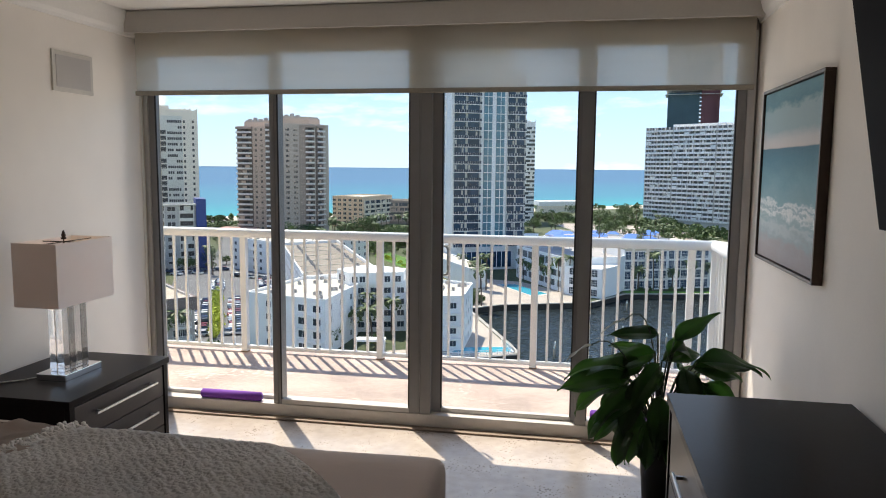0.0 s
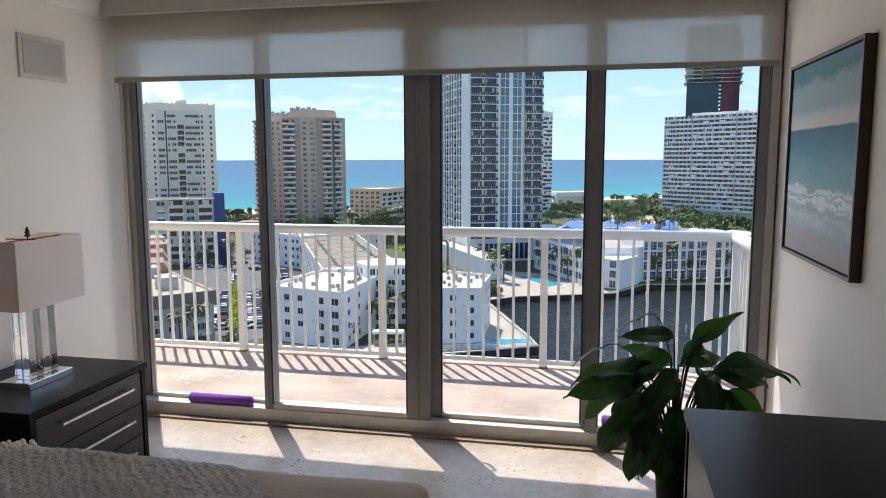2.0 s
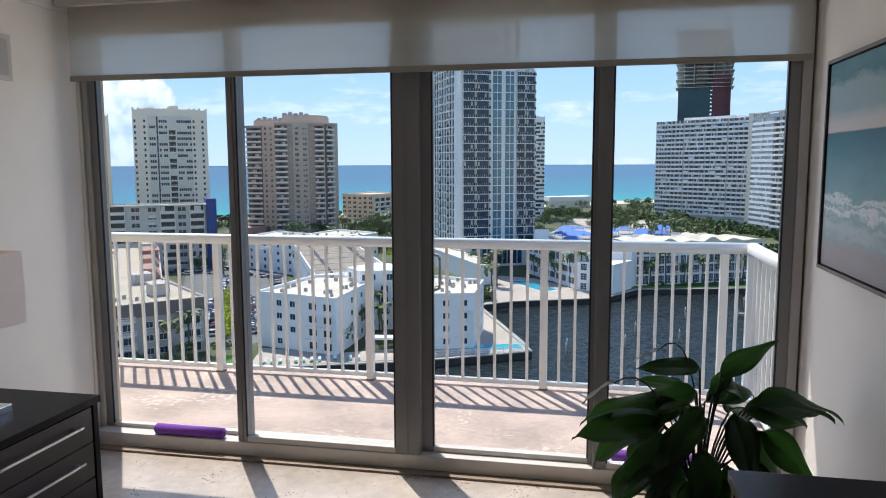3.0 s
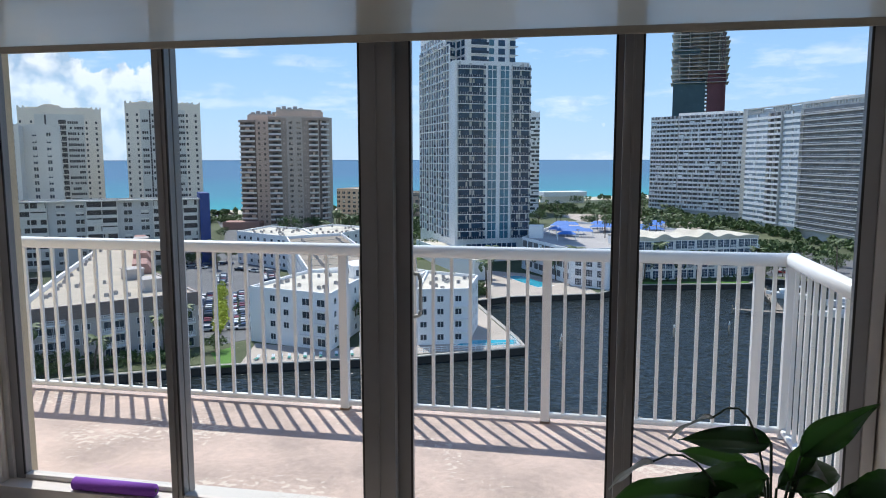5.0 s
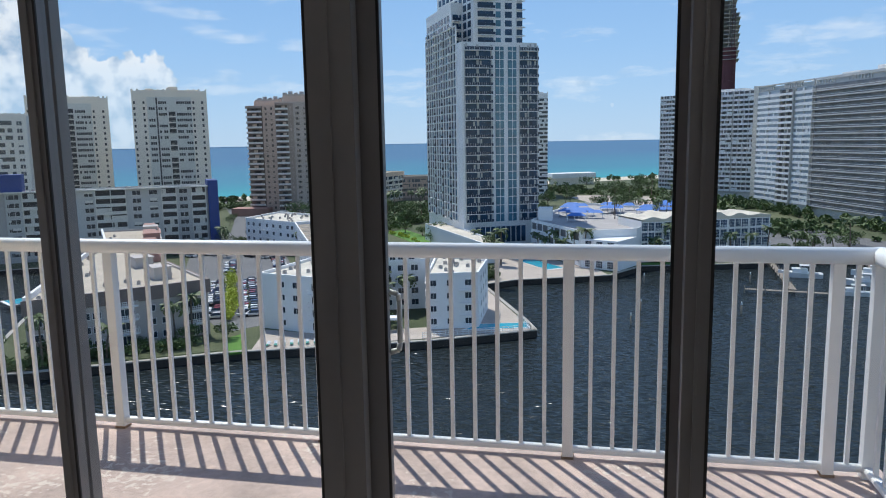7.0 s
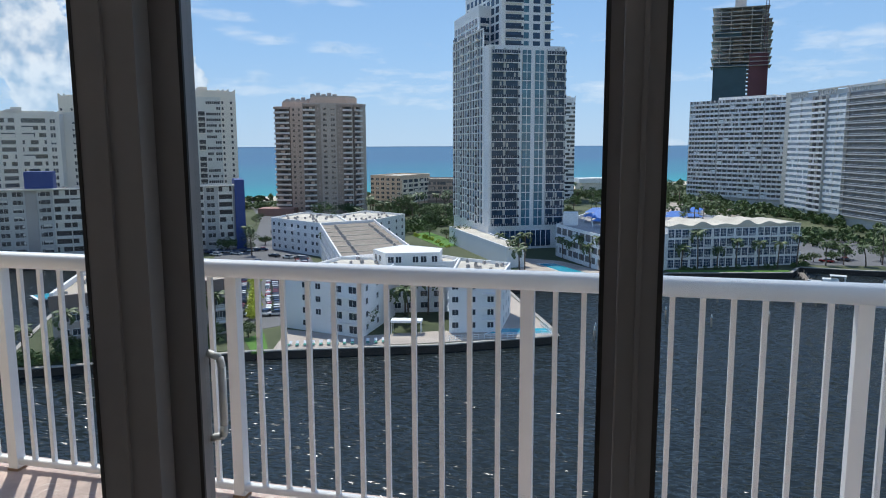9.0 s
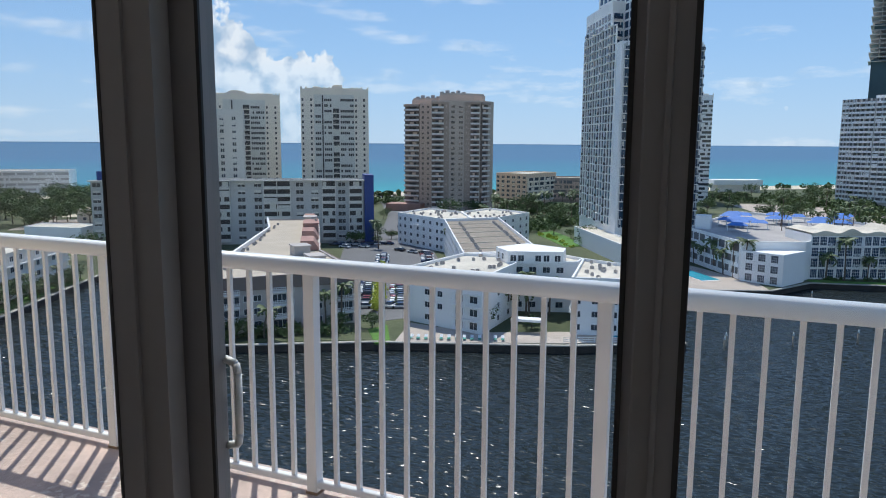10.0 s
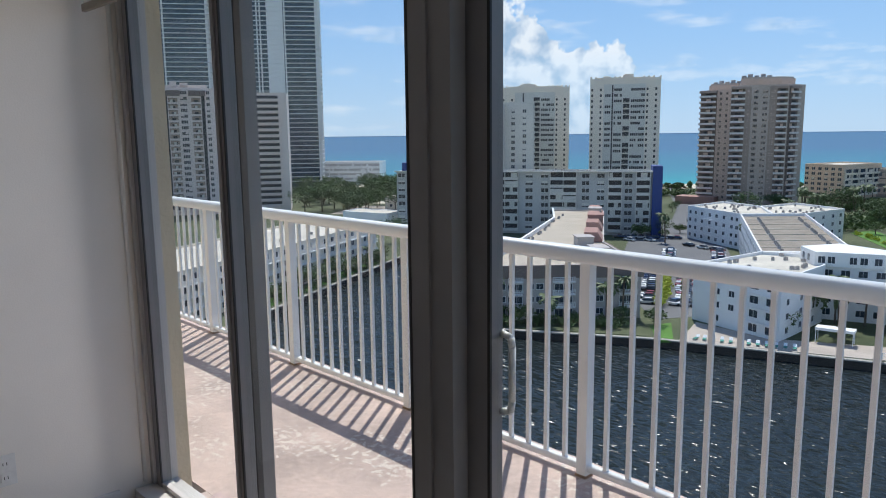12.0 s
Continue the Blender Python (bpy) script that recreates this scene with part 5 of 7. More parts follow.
def tower(name, label, poly, top, wall, roof, sides, fh=2.85, mats=None, z0=GZ, crown=3.0):
    """A tower block: sides is a list of (side, style, amounts)."""
    t = thing(name, label, "tower block")
    poly = body(t, list(poly), z0, top, wall, roof, 0.9)
    floors = int((top - z0 - 2) / fh)
    b = Boxes()
    for i, style, *q in sides:
        if style == "balc":
            bands(b, poly, i, z0 + 2, floors, fh, *q)
        else:
            window_grid(b, poly, i, z0 + 2, floors, fh, *q)
    tagged(b.part("window_rows", mats or [wall, far_glass], t, "rows of windows and balconies"), kind="stuff")
    if crown:
        c = inset(poly, 4.0)
        part("roof_house", prism(c, top, top + crown), wall, t)
        for k in range(3):
            a = Vector(c[0]).lerp(Vector(c[1]), FACADE.uniform(0.05, 0.7))
            q = (Vector(c[1]) - Vector(c[0])).normalized() * FACADE.uniform(2.5, 5)
            r = Vector((-q.y, q.x))
            part("roof_house", prism([tuple(a), tuple(a + q), tuple(a + q + r), tuple(a + r)], top, top + crown + FACADE.uniform(0.6, 2.2)), wall, t)
        b = Boxes()
        for i in range(len(poly)):
            o, u, n, L = edge(poly, i)
            for k in range(int(L / 2.4)):
                if k % 7 not in (2, 3):
                    b.add(o, u, n, k * 2.4, k * 2.4 + 0.9, -0.5, 0.08, top, top + 1.9)
        b.part("roof_fins", wall, t, "short fins along the roof edge", kind="stuff")
    return t, poly



def cream_tower(label, poly, top):
    """A cream slab tower: pale banded middle, a thin dark slot, and dark sheets for loggia shade beside it."""
    t, poly = tower("tower_block", label, poly, top, w_cream, roof_white, [(1, "win", [0.12, 0.3, 0.5, 0.7, 0.88], 1.5, 1.5)], mats=[w_cream, shade_and_panes], crown=1.5)
    o, u, n, L = edge(poly, 0)
    b = Boxes()
    b.add(o, u, n, 0.195 * L, 0.79 * L, 0, 0.12, GZ + 2, top - 2.0, 0)
    b.add(o, u, n, 0.312 * L, 0.332 * L, 0, 0.2, GZ + 2, top - 2.4, 1)
    for k in range(int((top - GZ - 5) / 2.85)):
        z = GZ + 2.6 + k * 2.85
        b.add(o, u, n, 0.195 * L, 0.79 * L, 0.1, 0.3, z - 0.3, z - 0.12, 0)
        for x, w in ((0.03, 0.9), (0.155, 0.9), (0.815, 0.9), (0.935, 1.0)):
            b.add(o, u, n, x * L - w / 2, x * L + w / 2, 0, 0.06, z + 0.5, z + 1.8, 1)
            b.add(o, u, n, x * L - w / 2 - 0.1, x * L + w / 2 + 0.1, 0, 0.2, z + 0.36, z + 0.5, 2)
        for x0, panes in ((0.215, 3), (0.345, 4), (0.585, 5), (0.70, 3)):
            wide = 0.83
            shut = FACADE.random() < 0.2
            for j in range(panes):
                a = x0 * L + j * (wide + 0.16)
                if not (shut or FACADE.random() < 0.12):
                    b.add(o, u, n, a, a + wide, 0, 0.18, z + 0.45, z + 1.75, 1)
        if FACADE.random() < 0.75:
            # dark panel in place of a recessed, shaded loggia
            b.add(o, u, n, 0.475 * L, 0.565 * L, 0, 0.16, z + 0.25, z + 2.4, 1)
            b.add(o, u, n, 0.47 * L, 0.57 * L, 0.1, 0.9, z - 0.2, z, 2)
            for j in range(6):
                b.add(o, u, n, (0.475 + 0.018 * j) * L - 0.05, (0.475 + 0.018 * j) * L + 0.05, 0.8, 0.9, z, z + 0.95, 2)
    tagged(b.part("window_bands", [w_pale, shade_and_panes, w_cream], t, "pale bands with dark window strips and loggia shade panels"), kind="stuff")


cream_tower("cream residential tower with a dark central window strip", [(-222, 325), (-192, 343.5), (-204, 362), (-234, 343)], 27.5)
cream_tower("cream residential tower behind a lower one", [(-281, 323), (-251, 347), (-262, 362), (-292, 338)], 26.0)
tower("tower_block", "pale residential block with stepped roof", [(-249, 231), (-222, 255), (-226, 262), (-214, 268), (-226, 284), (-263, 251)], 13.5, w_pale, roof_white,
      [(0, "balc", 0.05, 0.3, 0.6), (0, "balc", 0.42, 0.56, 0.6), (0, "balc", 0.62, 0.86, 0.6), (0, "win", [0.36, 0.93], 1.8, 1.6), (2, "win", [0.3, 0.7], 1.6, 1.5), (3, "balc", 0.1, 0.6, 0.6)], crown=1.8)

# the brown tower, in two staggered halves
bt = thing("tower_block", "tan and taupe residential tower with stacked pale balconies", "tower block")
bp1 = body(bt, [(-191, 385), (-170.5, 386), (-166, 410), (-188, 412)], GZ, 22.0, w_tan, roof_tan, 0.9)
bp2 = body(bt, [(-171.5, 379), (-147, 391), (-143.5, 404), (-166, 412)], GZ, 23.5, w_grey_tan, roof_tan, 0.9)


def balcony_stack(b, poly, i, z0, floors, fh, a0, a1, depth=1.5):
    """Balconies above one another: a dark back sheet for the deep shade, slab, pale parapet, and a dark hood over the
    top one.
    """
    o, u, n, L = edge(poly, i)
    A, B = a0 * L, a1 * L
    # shade at the back of the balconies, put in as dark colour
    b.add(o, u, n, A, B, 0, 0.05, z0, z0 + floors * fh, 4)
    for k in range(floors):
        z = z0 + k * fh
        b.add(o, u, n, A + (B - A) * 0.3, A + (B - A) * 0.75, 0.04, 0.08, z, z + 2.1, 1)
        b.add(o, u, n, A, B, 0, depth, z - 0.22, z, 2)
        b.add(o, u, n, A - 0.1, B + 0.1, depth - 0.12, depth, z - 0.1, z + 0.95, 0)
        if FACADE.random() < 0.5:
            x = A + (B - A) * FACADE.uniform(0.1, 0.6)
            b.add(o, u, n, x, x + (B - A) * 0.28, 0.05, 0.12, z, z + 2.2, 3)
    b.add(o, u, n, A - 0.2, B + 0.2, 0, depth + 0.1, z0 + floors * fh - 0.6, z0 + floors * fh + 0.6, 2)


b = Boxes()
balcony_stack(b, bp1, 0, GZ + 2, 20, 2.9, 0.0, 0.44)
balcony_stack(b, bp1, 3, GZ + 2, 20, 2.9, 0.3, 0.98, 1.2)
balcony_stack(b, bp2, 0, GZ + 2, 20, 2.95, 0.01, 0.25, 1.7)
balcony_stack(b, bp2, 0, GZ + 2, 20, 2.95, 0.81, 0.99, 1.7)
balcony_stack(b, bp2, 1, GZ + 2, 20, 2.95, 0.05, 0.6, 1.6)
o, u, n, L = edge(bp2, 0)
for a0, a1 in ((0.25, 0.365), (0.68, 0.81)):
    b.add(o, u, n, a0 * L, a1 * L, 0, 0.06, GZ, 23.6, 2)
for poly, xs, w in ((bp1, (0.54, 0.70, 0.87), 1.0), (bp2, (0.31, 0.43, 0.725, 0.77), 1.0), (bp2, (0.465, 0.585, 0.63), 0.85)):
    window_grid(b, poly, 0, GZ + 2, 20, 2.92, xs, w, 1.35, frame=3)
tagged(b.part("balcony_rows", [balcony_pale, shade_and_panes, w_tan_dark, w_tan, w_brown], bt, "stacked balconies with pale parapets"), kind="stuff")
for q, z0, z1, zc in ((inset(bp1, 4.4), 22.0, 26.4, 24.2), (inset(bp2, 5.0), 23.5, 28.6, 26.0)):
    part("roof_house", prism(q, z0, z1 - 0.9), w_tan, bt)
    part("roof_house", prism(inset(q, 0.8), z1 - 1.0, z1), w_grey_tan, bt, "tan parapet round the roof house")
    ux = (Vector(q[1]) - Vector(q[0])).normalized()
    for k in range(5):
        p = Vector(q[0]) + ux * (2.0 + 3.1 * k) + Vector((-ux.y, ux.x)) * 4
        part("roof_tank", rod((p.x, p.y, z1 - 1), (p.x, p.y, z1 + 1.0 + 0.7 * (k % 2)), 1.25, 1.25, 10), concrete, bt, "grey roof tank", True)
        part("roof_post", box(p.x - 0.3, p.x + 0.3, p.y - 3.4, p.y - 2.8, z0, zc), w_cream, bt)
part("entrance_canopy", prism([(-196, 370), (-176, 374), (-178, 384), (-198, 382)], GZ, GZ + 4.2), w_red, bt, "low reddish entrance hall")

# orange and grey low blocks by the beach
low = thing("apartment_building", "orange low-rise by the beach", "apartment building")
lp = body(low, [(-158, 452), (-136, 446), (-126, 482), (-150, 490)], GZ, GZ + 19, w_orange, roof_white)
b = Boxes()
window_grid(b, lp, 0, GZ + 1, 6, 2.9, spread(6), 2.0, 1.5)
bands(b, lp, 1, GZ + 2, 5, 3.0, 0.05, 0.95, 1.0, split=5)
tagged(b.part("window_rows", [w_cream, far_glass], low), kind="stuff")
low = thing("apartment_building", "grey-brown low-rise by the beach", "apartment building")
lp = body(low, [(-131, 478), (-104, 484), (-110, 506), (-136, 500)], GZ, GZ + 15.5, w_tan_dark, roof_tan)
b = Boxes()
# the dark sheet behind these bands is the loggias' shade as colour
bands(b, lp, 0, GZ + 2, 4, 3.1, 0.02, 0.9, 1.0, split=6)
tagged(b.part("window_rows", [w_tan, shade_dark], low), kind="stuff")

# white and blue glass tower
gt = thing("tower_block", "tall white tower with teal glass and curved balconies", "tower block")
GT = [(-47, 266.5), (-21, 280), (-38, 326), (-70.5, 312)]
GTOP = 36.0
gp = body(gt, list(GT), GZ, GTOP, w_white, roof_white, 1.0)
up = body(gt, [(-43.5, 273), (-26.5, 282), (-38, 318), (-64, 306)], GTOP, 61.0, w_white, roof_white, 1.0)
up2 = body(gt, [(-53, 278.5), (-47, 284), (-58, 316), (-70, 311.5)], GTOP, 52.0, w_white, roof_white, 1.0)
FG = 3.15
nf = int((GTOP - GZ - 9) / FG)
b, gl_ = Boxes(), Boxes()
o, u, n, L = edge(gp, 0)
for a0, a1 in ((0.03, 0.40), (0.76, 1.02)):
    gl_.add(o, u, n, a0 * L, a1 * L, 0, 0.08, GZ + 9, GTOP - 0.6, 0)
    for k in range(nf + 1):
        z = GZ + 9 + k * FG
        for j in range(6):
            x0, x1 = a0 * L + (a1 - a0) * L * j / 6, a0 * L + (a1 - a0) * L * (j + 1) / 6
            d = 0.9 + 0.7 * math.sin(math.pi * (j + 0.5) / 6)
            b.add(o, u, n, x0, x1, 0, d + 0.06, z - 0.22, z + 0.02, 0)
            gl_.add(o, u, n, x0 + 0.08, x1 - 0.08, d - 0.08, d, z + 0.06, z + 1.05, 1)
            b.add(o, u, n, x0 - 0.06, x0 + 0.06, d - 0.1, d + 0.02, z, z + 1.05, 0)
            b.add(o, u, n, x0 * 0.5 + x1 * 0.5 - 0.04, x0 * 0.5 + x1 * 0.5 + 0.04, d - 0.1, d + 0.02, z, z + 1.05, 0)
    # piers and inner walls in grey, which puts the balconies' shade into the colour
    for f0, f1 in ((0.43, 0.51), (0.94, 1.0), (0.0, 0.03)):
        b.add(o, u, n, (a0 + (a1 - a0) * f0) * L, (a0 + (a1 - a0) * f1) * L, 0, 0.35, GZ + 9, GTOP, 1)
    for k in range(nf + 1):
        for j in range(4):
            if FACADE.random() < 0.25:
                x = a0 * L + (a1 - a0) * L * (j + 0.2) / 4
                b.add(o, u, n, x, x + 0.7, 0.05, 0.15, GZ + 9 + k * FG, GZ + 9 + k * FG + 2.6, 1)
for a0, a1 in ((0.44, 0.55), (0.61, 0.72)):
    gl_.add(o, u, n, a0 * L, a1 * L, 0, 0.35, GZ + 9, GTOP - 0.6, 2)
    for k in range(nf + 1):
        b.add(o, u, n, a0 * L, a1 * L, 0, 0.45, GZ + 9 + k * FG - 0.25, GZ + 9 + k * FG, 0)
    b.add(o, u, n, (a0 + a1) / 2 * L - 0.1, (a0 + a1) / 2 * L + 0.1, 0, 0.45, GZ + 9, GTOP, 0)
gl_.add(o, u, n, 0.15 * L, 0.85 * L, 0, 0.2, GZ + 1, GZ + 7, 0)
for j in range(11):
    b.add(o, u, n, (0.15 + 0.07 * j) * L - 0.15, (0.15 + 0.07 * j) * L + 0.15, 0, 0.3, GZ + 1, GZ + 7, 0)
o, u, n, L = edge(gp, 3)
gl_.add(o, u, n, 0.02 * L, 0.88 * L, 0, 0.08, GZ + 9, GTOP + 8, 0)
for k in range(nf + 4):
    z = GZ + 9 + k * FG
    b.add(o, u, n, 0.02 * L, 0.88 * L, 0, 0.5, z - 0.25, z + 0.15, 0)
    for j in range(12):
        if j % 3 == 1:
            b.add(o, u, n, (0.03 + 0.0717 * j) * L, (0.08 + 0.0717 * j) * L, 0, 1.5, z - 0.1, z + 0.1, 0)
            gl_.add(o, u, n, (0.03 + 0.0717 * j) * L, (0.08 + 0.0717 * j) * L, 1.4, 1.5, z + 0.1, z + 1.1, 1)
        elif FACADE.random() < 0.3:
            gl_.add(o, u, n, (0.03 + 0.0717 * j) * L, (0.07 + 0.0717 * j) * L, 0.08, 0.14, z + 0.4, z + 2.5, 2)
for j in range(13):
    x = (0.02 + 0.86 * j / 12) * L
    b.add(o, u, n, x - 0.22, x + 0.22, 0, 0.55, GZ + 9, GTOP + 7, 0)
for poly_u, zt in ((up, 61.0), (up2, 52.0)):
    o, u, n, L = edge(poly_u, 0)
    for k in range(int((zt - GTOP - 1) / FG)):
        z = GTOP + 1 + k * FG
        for a0, a1, m in ((0.08, 0.40, 0), (0.45, 0.55, 2), (0.64, 0.78, 0), (0.88, 1.0, 0)):
            gl_.add(o, u, n, a0 * L, a1 * L, 0, 0.1, z, z + 2.2, m)
        b.add(o, u, n, 0.06 * L, 0.42 * L, 0, 1.3, z - 0.3, z, 0)
        gl_.add(o, u, n, 0.06 * L, 0.42 * L, 1.2, 1.3, z, z + 1.0, 1)
        b.add(o, u, n, 0.86 * L, 1.04 * L, 0, 1.1, z - 0.3, z, 0)
    o, u, n, L = edge(poly_u, 3)
    for k in range(int((zt - GTOP - 1) / FG)):
        z = GTOP + 1 + k * FG
        for j in range(8):
            gl_.add(o, u, n, (0.05 + 0.115 * j) * L, (0.05 + 0.115 * j + 0.075) * L, 0, 0.1, z, z + 2.3, 0)
tagged(b.part("balcony_slabs", [w_white, w_grey], gt, "white balcony slabs and fins, inner walls greyed for shade"), kind="stuff")
tagged(gl_.part("glazing", [blue_glass, rail_glass, teal_glass], gt, "dark and teal glazing"), kind="stuff")
tower("tower_block", "slim pale tower behind the glass tower", [(-56, 516), (-31.5, 518), (-33, 540), (-58, 538)], 32, w_white, roof_white, [(0, "balc", 0.0, 1.0, 1.5)], crown=2)
# low white wing beside the lane
wing = thing("garage_building", "low white wing with a pale flat roof", "garage")
body(wing, [(-66, 284), (-34, 229), (-28.5, 232), (-58, 288)], GZ, GZ + 6.2, w_white, roof_white, 0.5)

# hotel in two long wings with banded balconies
hotel = thing("hotel", "long white hotel with banded balconies in two wings", "hotel")
h1 = body(hotel, [(45, 526), (100, 478), (116, 496), (60, 546)], GZ, 27.5, w_hotel, roof_white, 1.2)
h2 = body(hotel, [(90, 440), (140, 270), (164, 276), (114, 447)], GZ, 26.0, w_hotel, roof_white, 1.2)
# no recesses here: dark sheets on the wall give the loggias their shade
b = Boxes()
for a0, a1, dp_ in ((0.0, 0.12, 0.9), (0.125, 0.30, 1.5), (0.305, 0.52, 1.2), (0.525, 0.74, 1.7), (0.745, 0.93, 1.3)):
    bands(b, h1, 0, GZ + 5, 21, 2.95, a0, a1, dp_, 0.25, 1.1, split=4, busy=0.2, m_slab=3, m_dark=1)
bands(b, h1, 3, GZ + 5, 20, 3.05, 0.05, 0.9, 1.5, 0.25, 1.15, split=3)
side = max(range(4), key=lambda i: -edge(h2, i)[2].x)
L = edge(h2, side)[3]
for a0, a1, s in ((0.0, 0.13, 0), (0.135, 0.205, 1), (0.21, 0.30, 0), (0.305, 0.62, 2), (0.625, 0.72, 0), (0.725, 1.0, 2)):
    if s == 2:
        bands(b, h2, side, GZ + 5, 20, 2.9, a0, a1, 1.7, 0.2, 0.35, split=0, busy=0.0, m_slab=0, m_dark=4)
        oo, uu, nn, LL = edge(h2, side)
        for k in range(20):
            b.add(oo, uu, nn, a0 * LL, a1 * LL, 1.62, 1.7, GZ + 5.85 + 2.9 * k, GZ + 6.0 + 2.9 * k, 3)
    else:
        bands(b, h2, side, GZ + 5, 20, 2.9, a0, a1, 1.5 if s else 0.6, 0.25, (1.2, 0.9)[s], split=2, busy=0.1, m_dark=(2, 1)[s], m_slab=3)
oo, uu, nn, LL = edge(h2, side)
for j in range(int(LL / 2.2)):
    if (j // 4) % 3 != 2:
        b.add(oo, uu, nn, 2.2 * j, 2.2 * j + 0.8, -0.4, 0.5, 25.6, 27.8, 0)
b.add(oo, uu, nn, 0, 0.30 * LL, -1.0, 0.7, 27.8, 28.4, 0)
b.add(oo, uu, nn, 0.31 * LL, LL, -1.0, 0.7, 27.2, 28.4, 0)
front = min(range(4), key=lambda i: edge(h2, i)[2].y)
bands(b, h2, front, GZ + 5, 20, 2.9, 0, 1, 1.5)
tagged(b.part("balcony_rows", [w_hotel, shade_dark, pale_glass, w_white, shade_mid], hotel, "white balcony bands over dark sheets for loggia shade"), kind="stuff")
part("stair_tower", prism([(95, 479.5), (99.5, 475.7), (103, 480), (98, 484)], GZ, 31.0), w_cream, hotel, "plain beige stair tower")
part("roof_house", prism(inset(h1, 18), 27.5, 31), w_white, hotel)
for k in range(6):
    y = 410 - 24 * k
    part("roof_house", prism([(106 + 0.294 * (420 - y), y), (110 + 0.294 * (420 - y), y - 12), (118 + 0.294 * (420 - y), y - 10), (114 + 0.294 * (420 - y), y + 2)], 26, 29.5 + (k % 3)), w_white, hotel)

# tower under construction
ct = thing("construction_tower", "unfinished concrete tower with netting and a crane mast", "tower block")
cp = [(72, 643), (110, 638), (116, 664), (78, 669)]
b = Boxes()
o, u, n, L = edge(cp, 0)
for k in range(48):
    z = GZ + k * 3.25
    if z > 110:
        break
    out = 2.8 + 0.8 * (k % 2) if z > 60 else 0.3
    b.add(o, u, n, -out, L * (0.92 if z > 100 else 1.0) + out, -26, out, z - 0.35, z)
for j in range(5):
    for d in (-2, -13, -24):
        b.add(o, u, n, L * (j + 0.4) / 5 - 0.35, L * (j + 0.4) / 5 + 0.35, d - 0.4, d + 0.4, GZ, 108)
b.add(o, u, n, L * 0.34, L * 0.56, -18, -10, GZ, 116)
b.part("floors", new_concrete, ct, "bare concrete floor slabs and columns")
b = Boxes()
b.add(o, u, n, -1.2, L * 0.62, 1.0, 1.3, GZ, 64, 0)
b.add(o, u, n, -1.4, -1.1, -26, 1.0, GZ, 64, 0)
b.add(o, u, n, -1.2, L * 0.5, 1.0, 1.25, 86, 90, 0)
b.part("netting", debris_net, ct, "dark blue-green debris netting")
b = Boxes()
b.add(o, u, n, L * 0.66, L + 1.2, 1.0, 1.3, GZ, 72)
b.part("netting", debris_red, ct, "dark red debris netting")
b = Boxes()
for s in ((0, 0), (2, 0), (0, 2), (2, 2)):
    b.add(o, u, n, L * 0.93 + s[0], L * 0.93 + s[0] + 0.3, 2 + s[1], 2.3 + s[1], GZ, 135)
for k in range(58):
    b.add(o, u, n, L * 0.93, L * 0.93 + 2.3, 2, 2.3, GZ + 3 * k, GZ + 3 * k + 0.3)
    b.add(o, u, n, L * 0.93, L * 0.93 + 0.3, 2, 4.3, GZ + 3 * k, GZ + 3 * k + 0.3)
b.part("crane_mast", debris_red, ct, "red lattice crane mast")

# white villas on the quay with wavy roofs
for k in range(6):
    v = thing("town_house", "white town house with wavy roofline and balconies", "town house", group="quay town houses")
    a, c = Vector((15.5, 236.5)), Vector((58, 256))
    u = (c - a).normalized()
    n = Vector((u.y, -u.x))
    W = (c - a).length / 6
    o = a + u * (W * k)
    poly = [tuple(o), tuple(o + u * (W - 0.06)), tuple(o + u * (W - 0.06) - n * 16), tuple(o - n * 16)]
    VZ = GZ + 13.2
    part("wall", prism(poly, GZ, VZ), w_white, v)
    bm = bmesh.new()
    rows = []
    for d in (0.3, -16.2):
        top_, bot = [], []
        for s in range(13):
            t = s / 12
            q = o + u * (W * t) + n * d
            top_.append(bm.verts.new((q.x, q.y, VZ + 0.5 + (0.7, 1.3, 0.5, 1.5, 0.9, 0.4)[k] * math.sin(math.pi * t) ** 2)))
            bot.append(bm.verts.new((q.x, q.y, VZ - 0.3)))
        rows.append((top_, bot))
    for (t0, b0), (t1, b1) in (rows,):
        for s in range(12):
            bm.faces.new((t0[s], t0[s + 1], t1[s + 1], t1[s]))
            bm.faces.new((b0[s], b0[s + 1], t0[s + 1], t0[s]))
            bm.faces.new((b1[s + 1], b1[s], t1[s], t1[s + 1]))
    part("roof", bm, roof_white, v, "wavy white roof")
    pl = [tuple(o), tuple(o + u * W), tuple(o + u * W - n * 16), tuple(o - n * 16)]
    windows_on(v, pl, 0, GZ1, 4, 3.2, [0.16, 0.46], 1.9, 2.5, 0.3, blue_glass)
    windows_on(v, pl, 0, GZ1, 4, 3.2, [0.78], 2.2, 2.5, 0.2, blue_glass)
    for f in range(1, 4):
        balcony_on(v, pl, 0, 0.60, 0.97, GZ1 + 3.2 * f, 1.1, w_white)

# parking deck with trees and blue awnings, beside the second pool
deckh = thing("parking_garage", "white parking garage with blue awnings on its roof", "parking garage")
dp = body(deckh, [(-21, 258), (-3, 226), (14, 233), (40, 300), (-8, 330)], GZ, GZ + 10.5, w_white, concrete, 0.9)
# the bays are not open: dark sheets carry their inner shade
b = Boxes()
bands(b, dp, 0, GZ + 0.6, 3, 3.3, 0.02, 0.98, 0.4, 0.3, 1.0, split=8)
tagged(b.part("openings", [w_white, shade_dark], deckh, "parking bays with their shade as dark sheets"), kind="stuff")
part("stair_tower", prism([(-19, 262), (-14, 262), (-14, 268), (-19, 268)], GZ, GZ + 15), w_white, deckh)
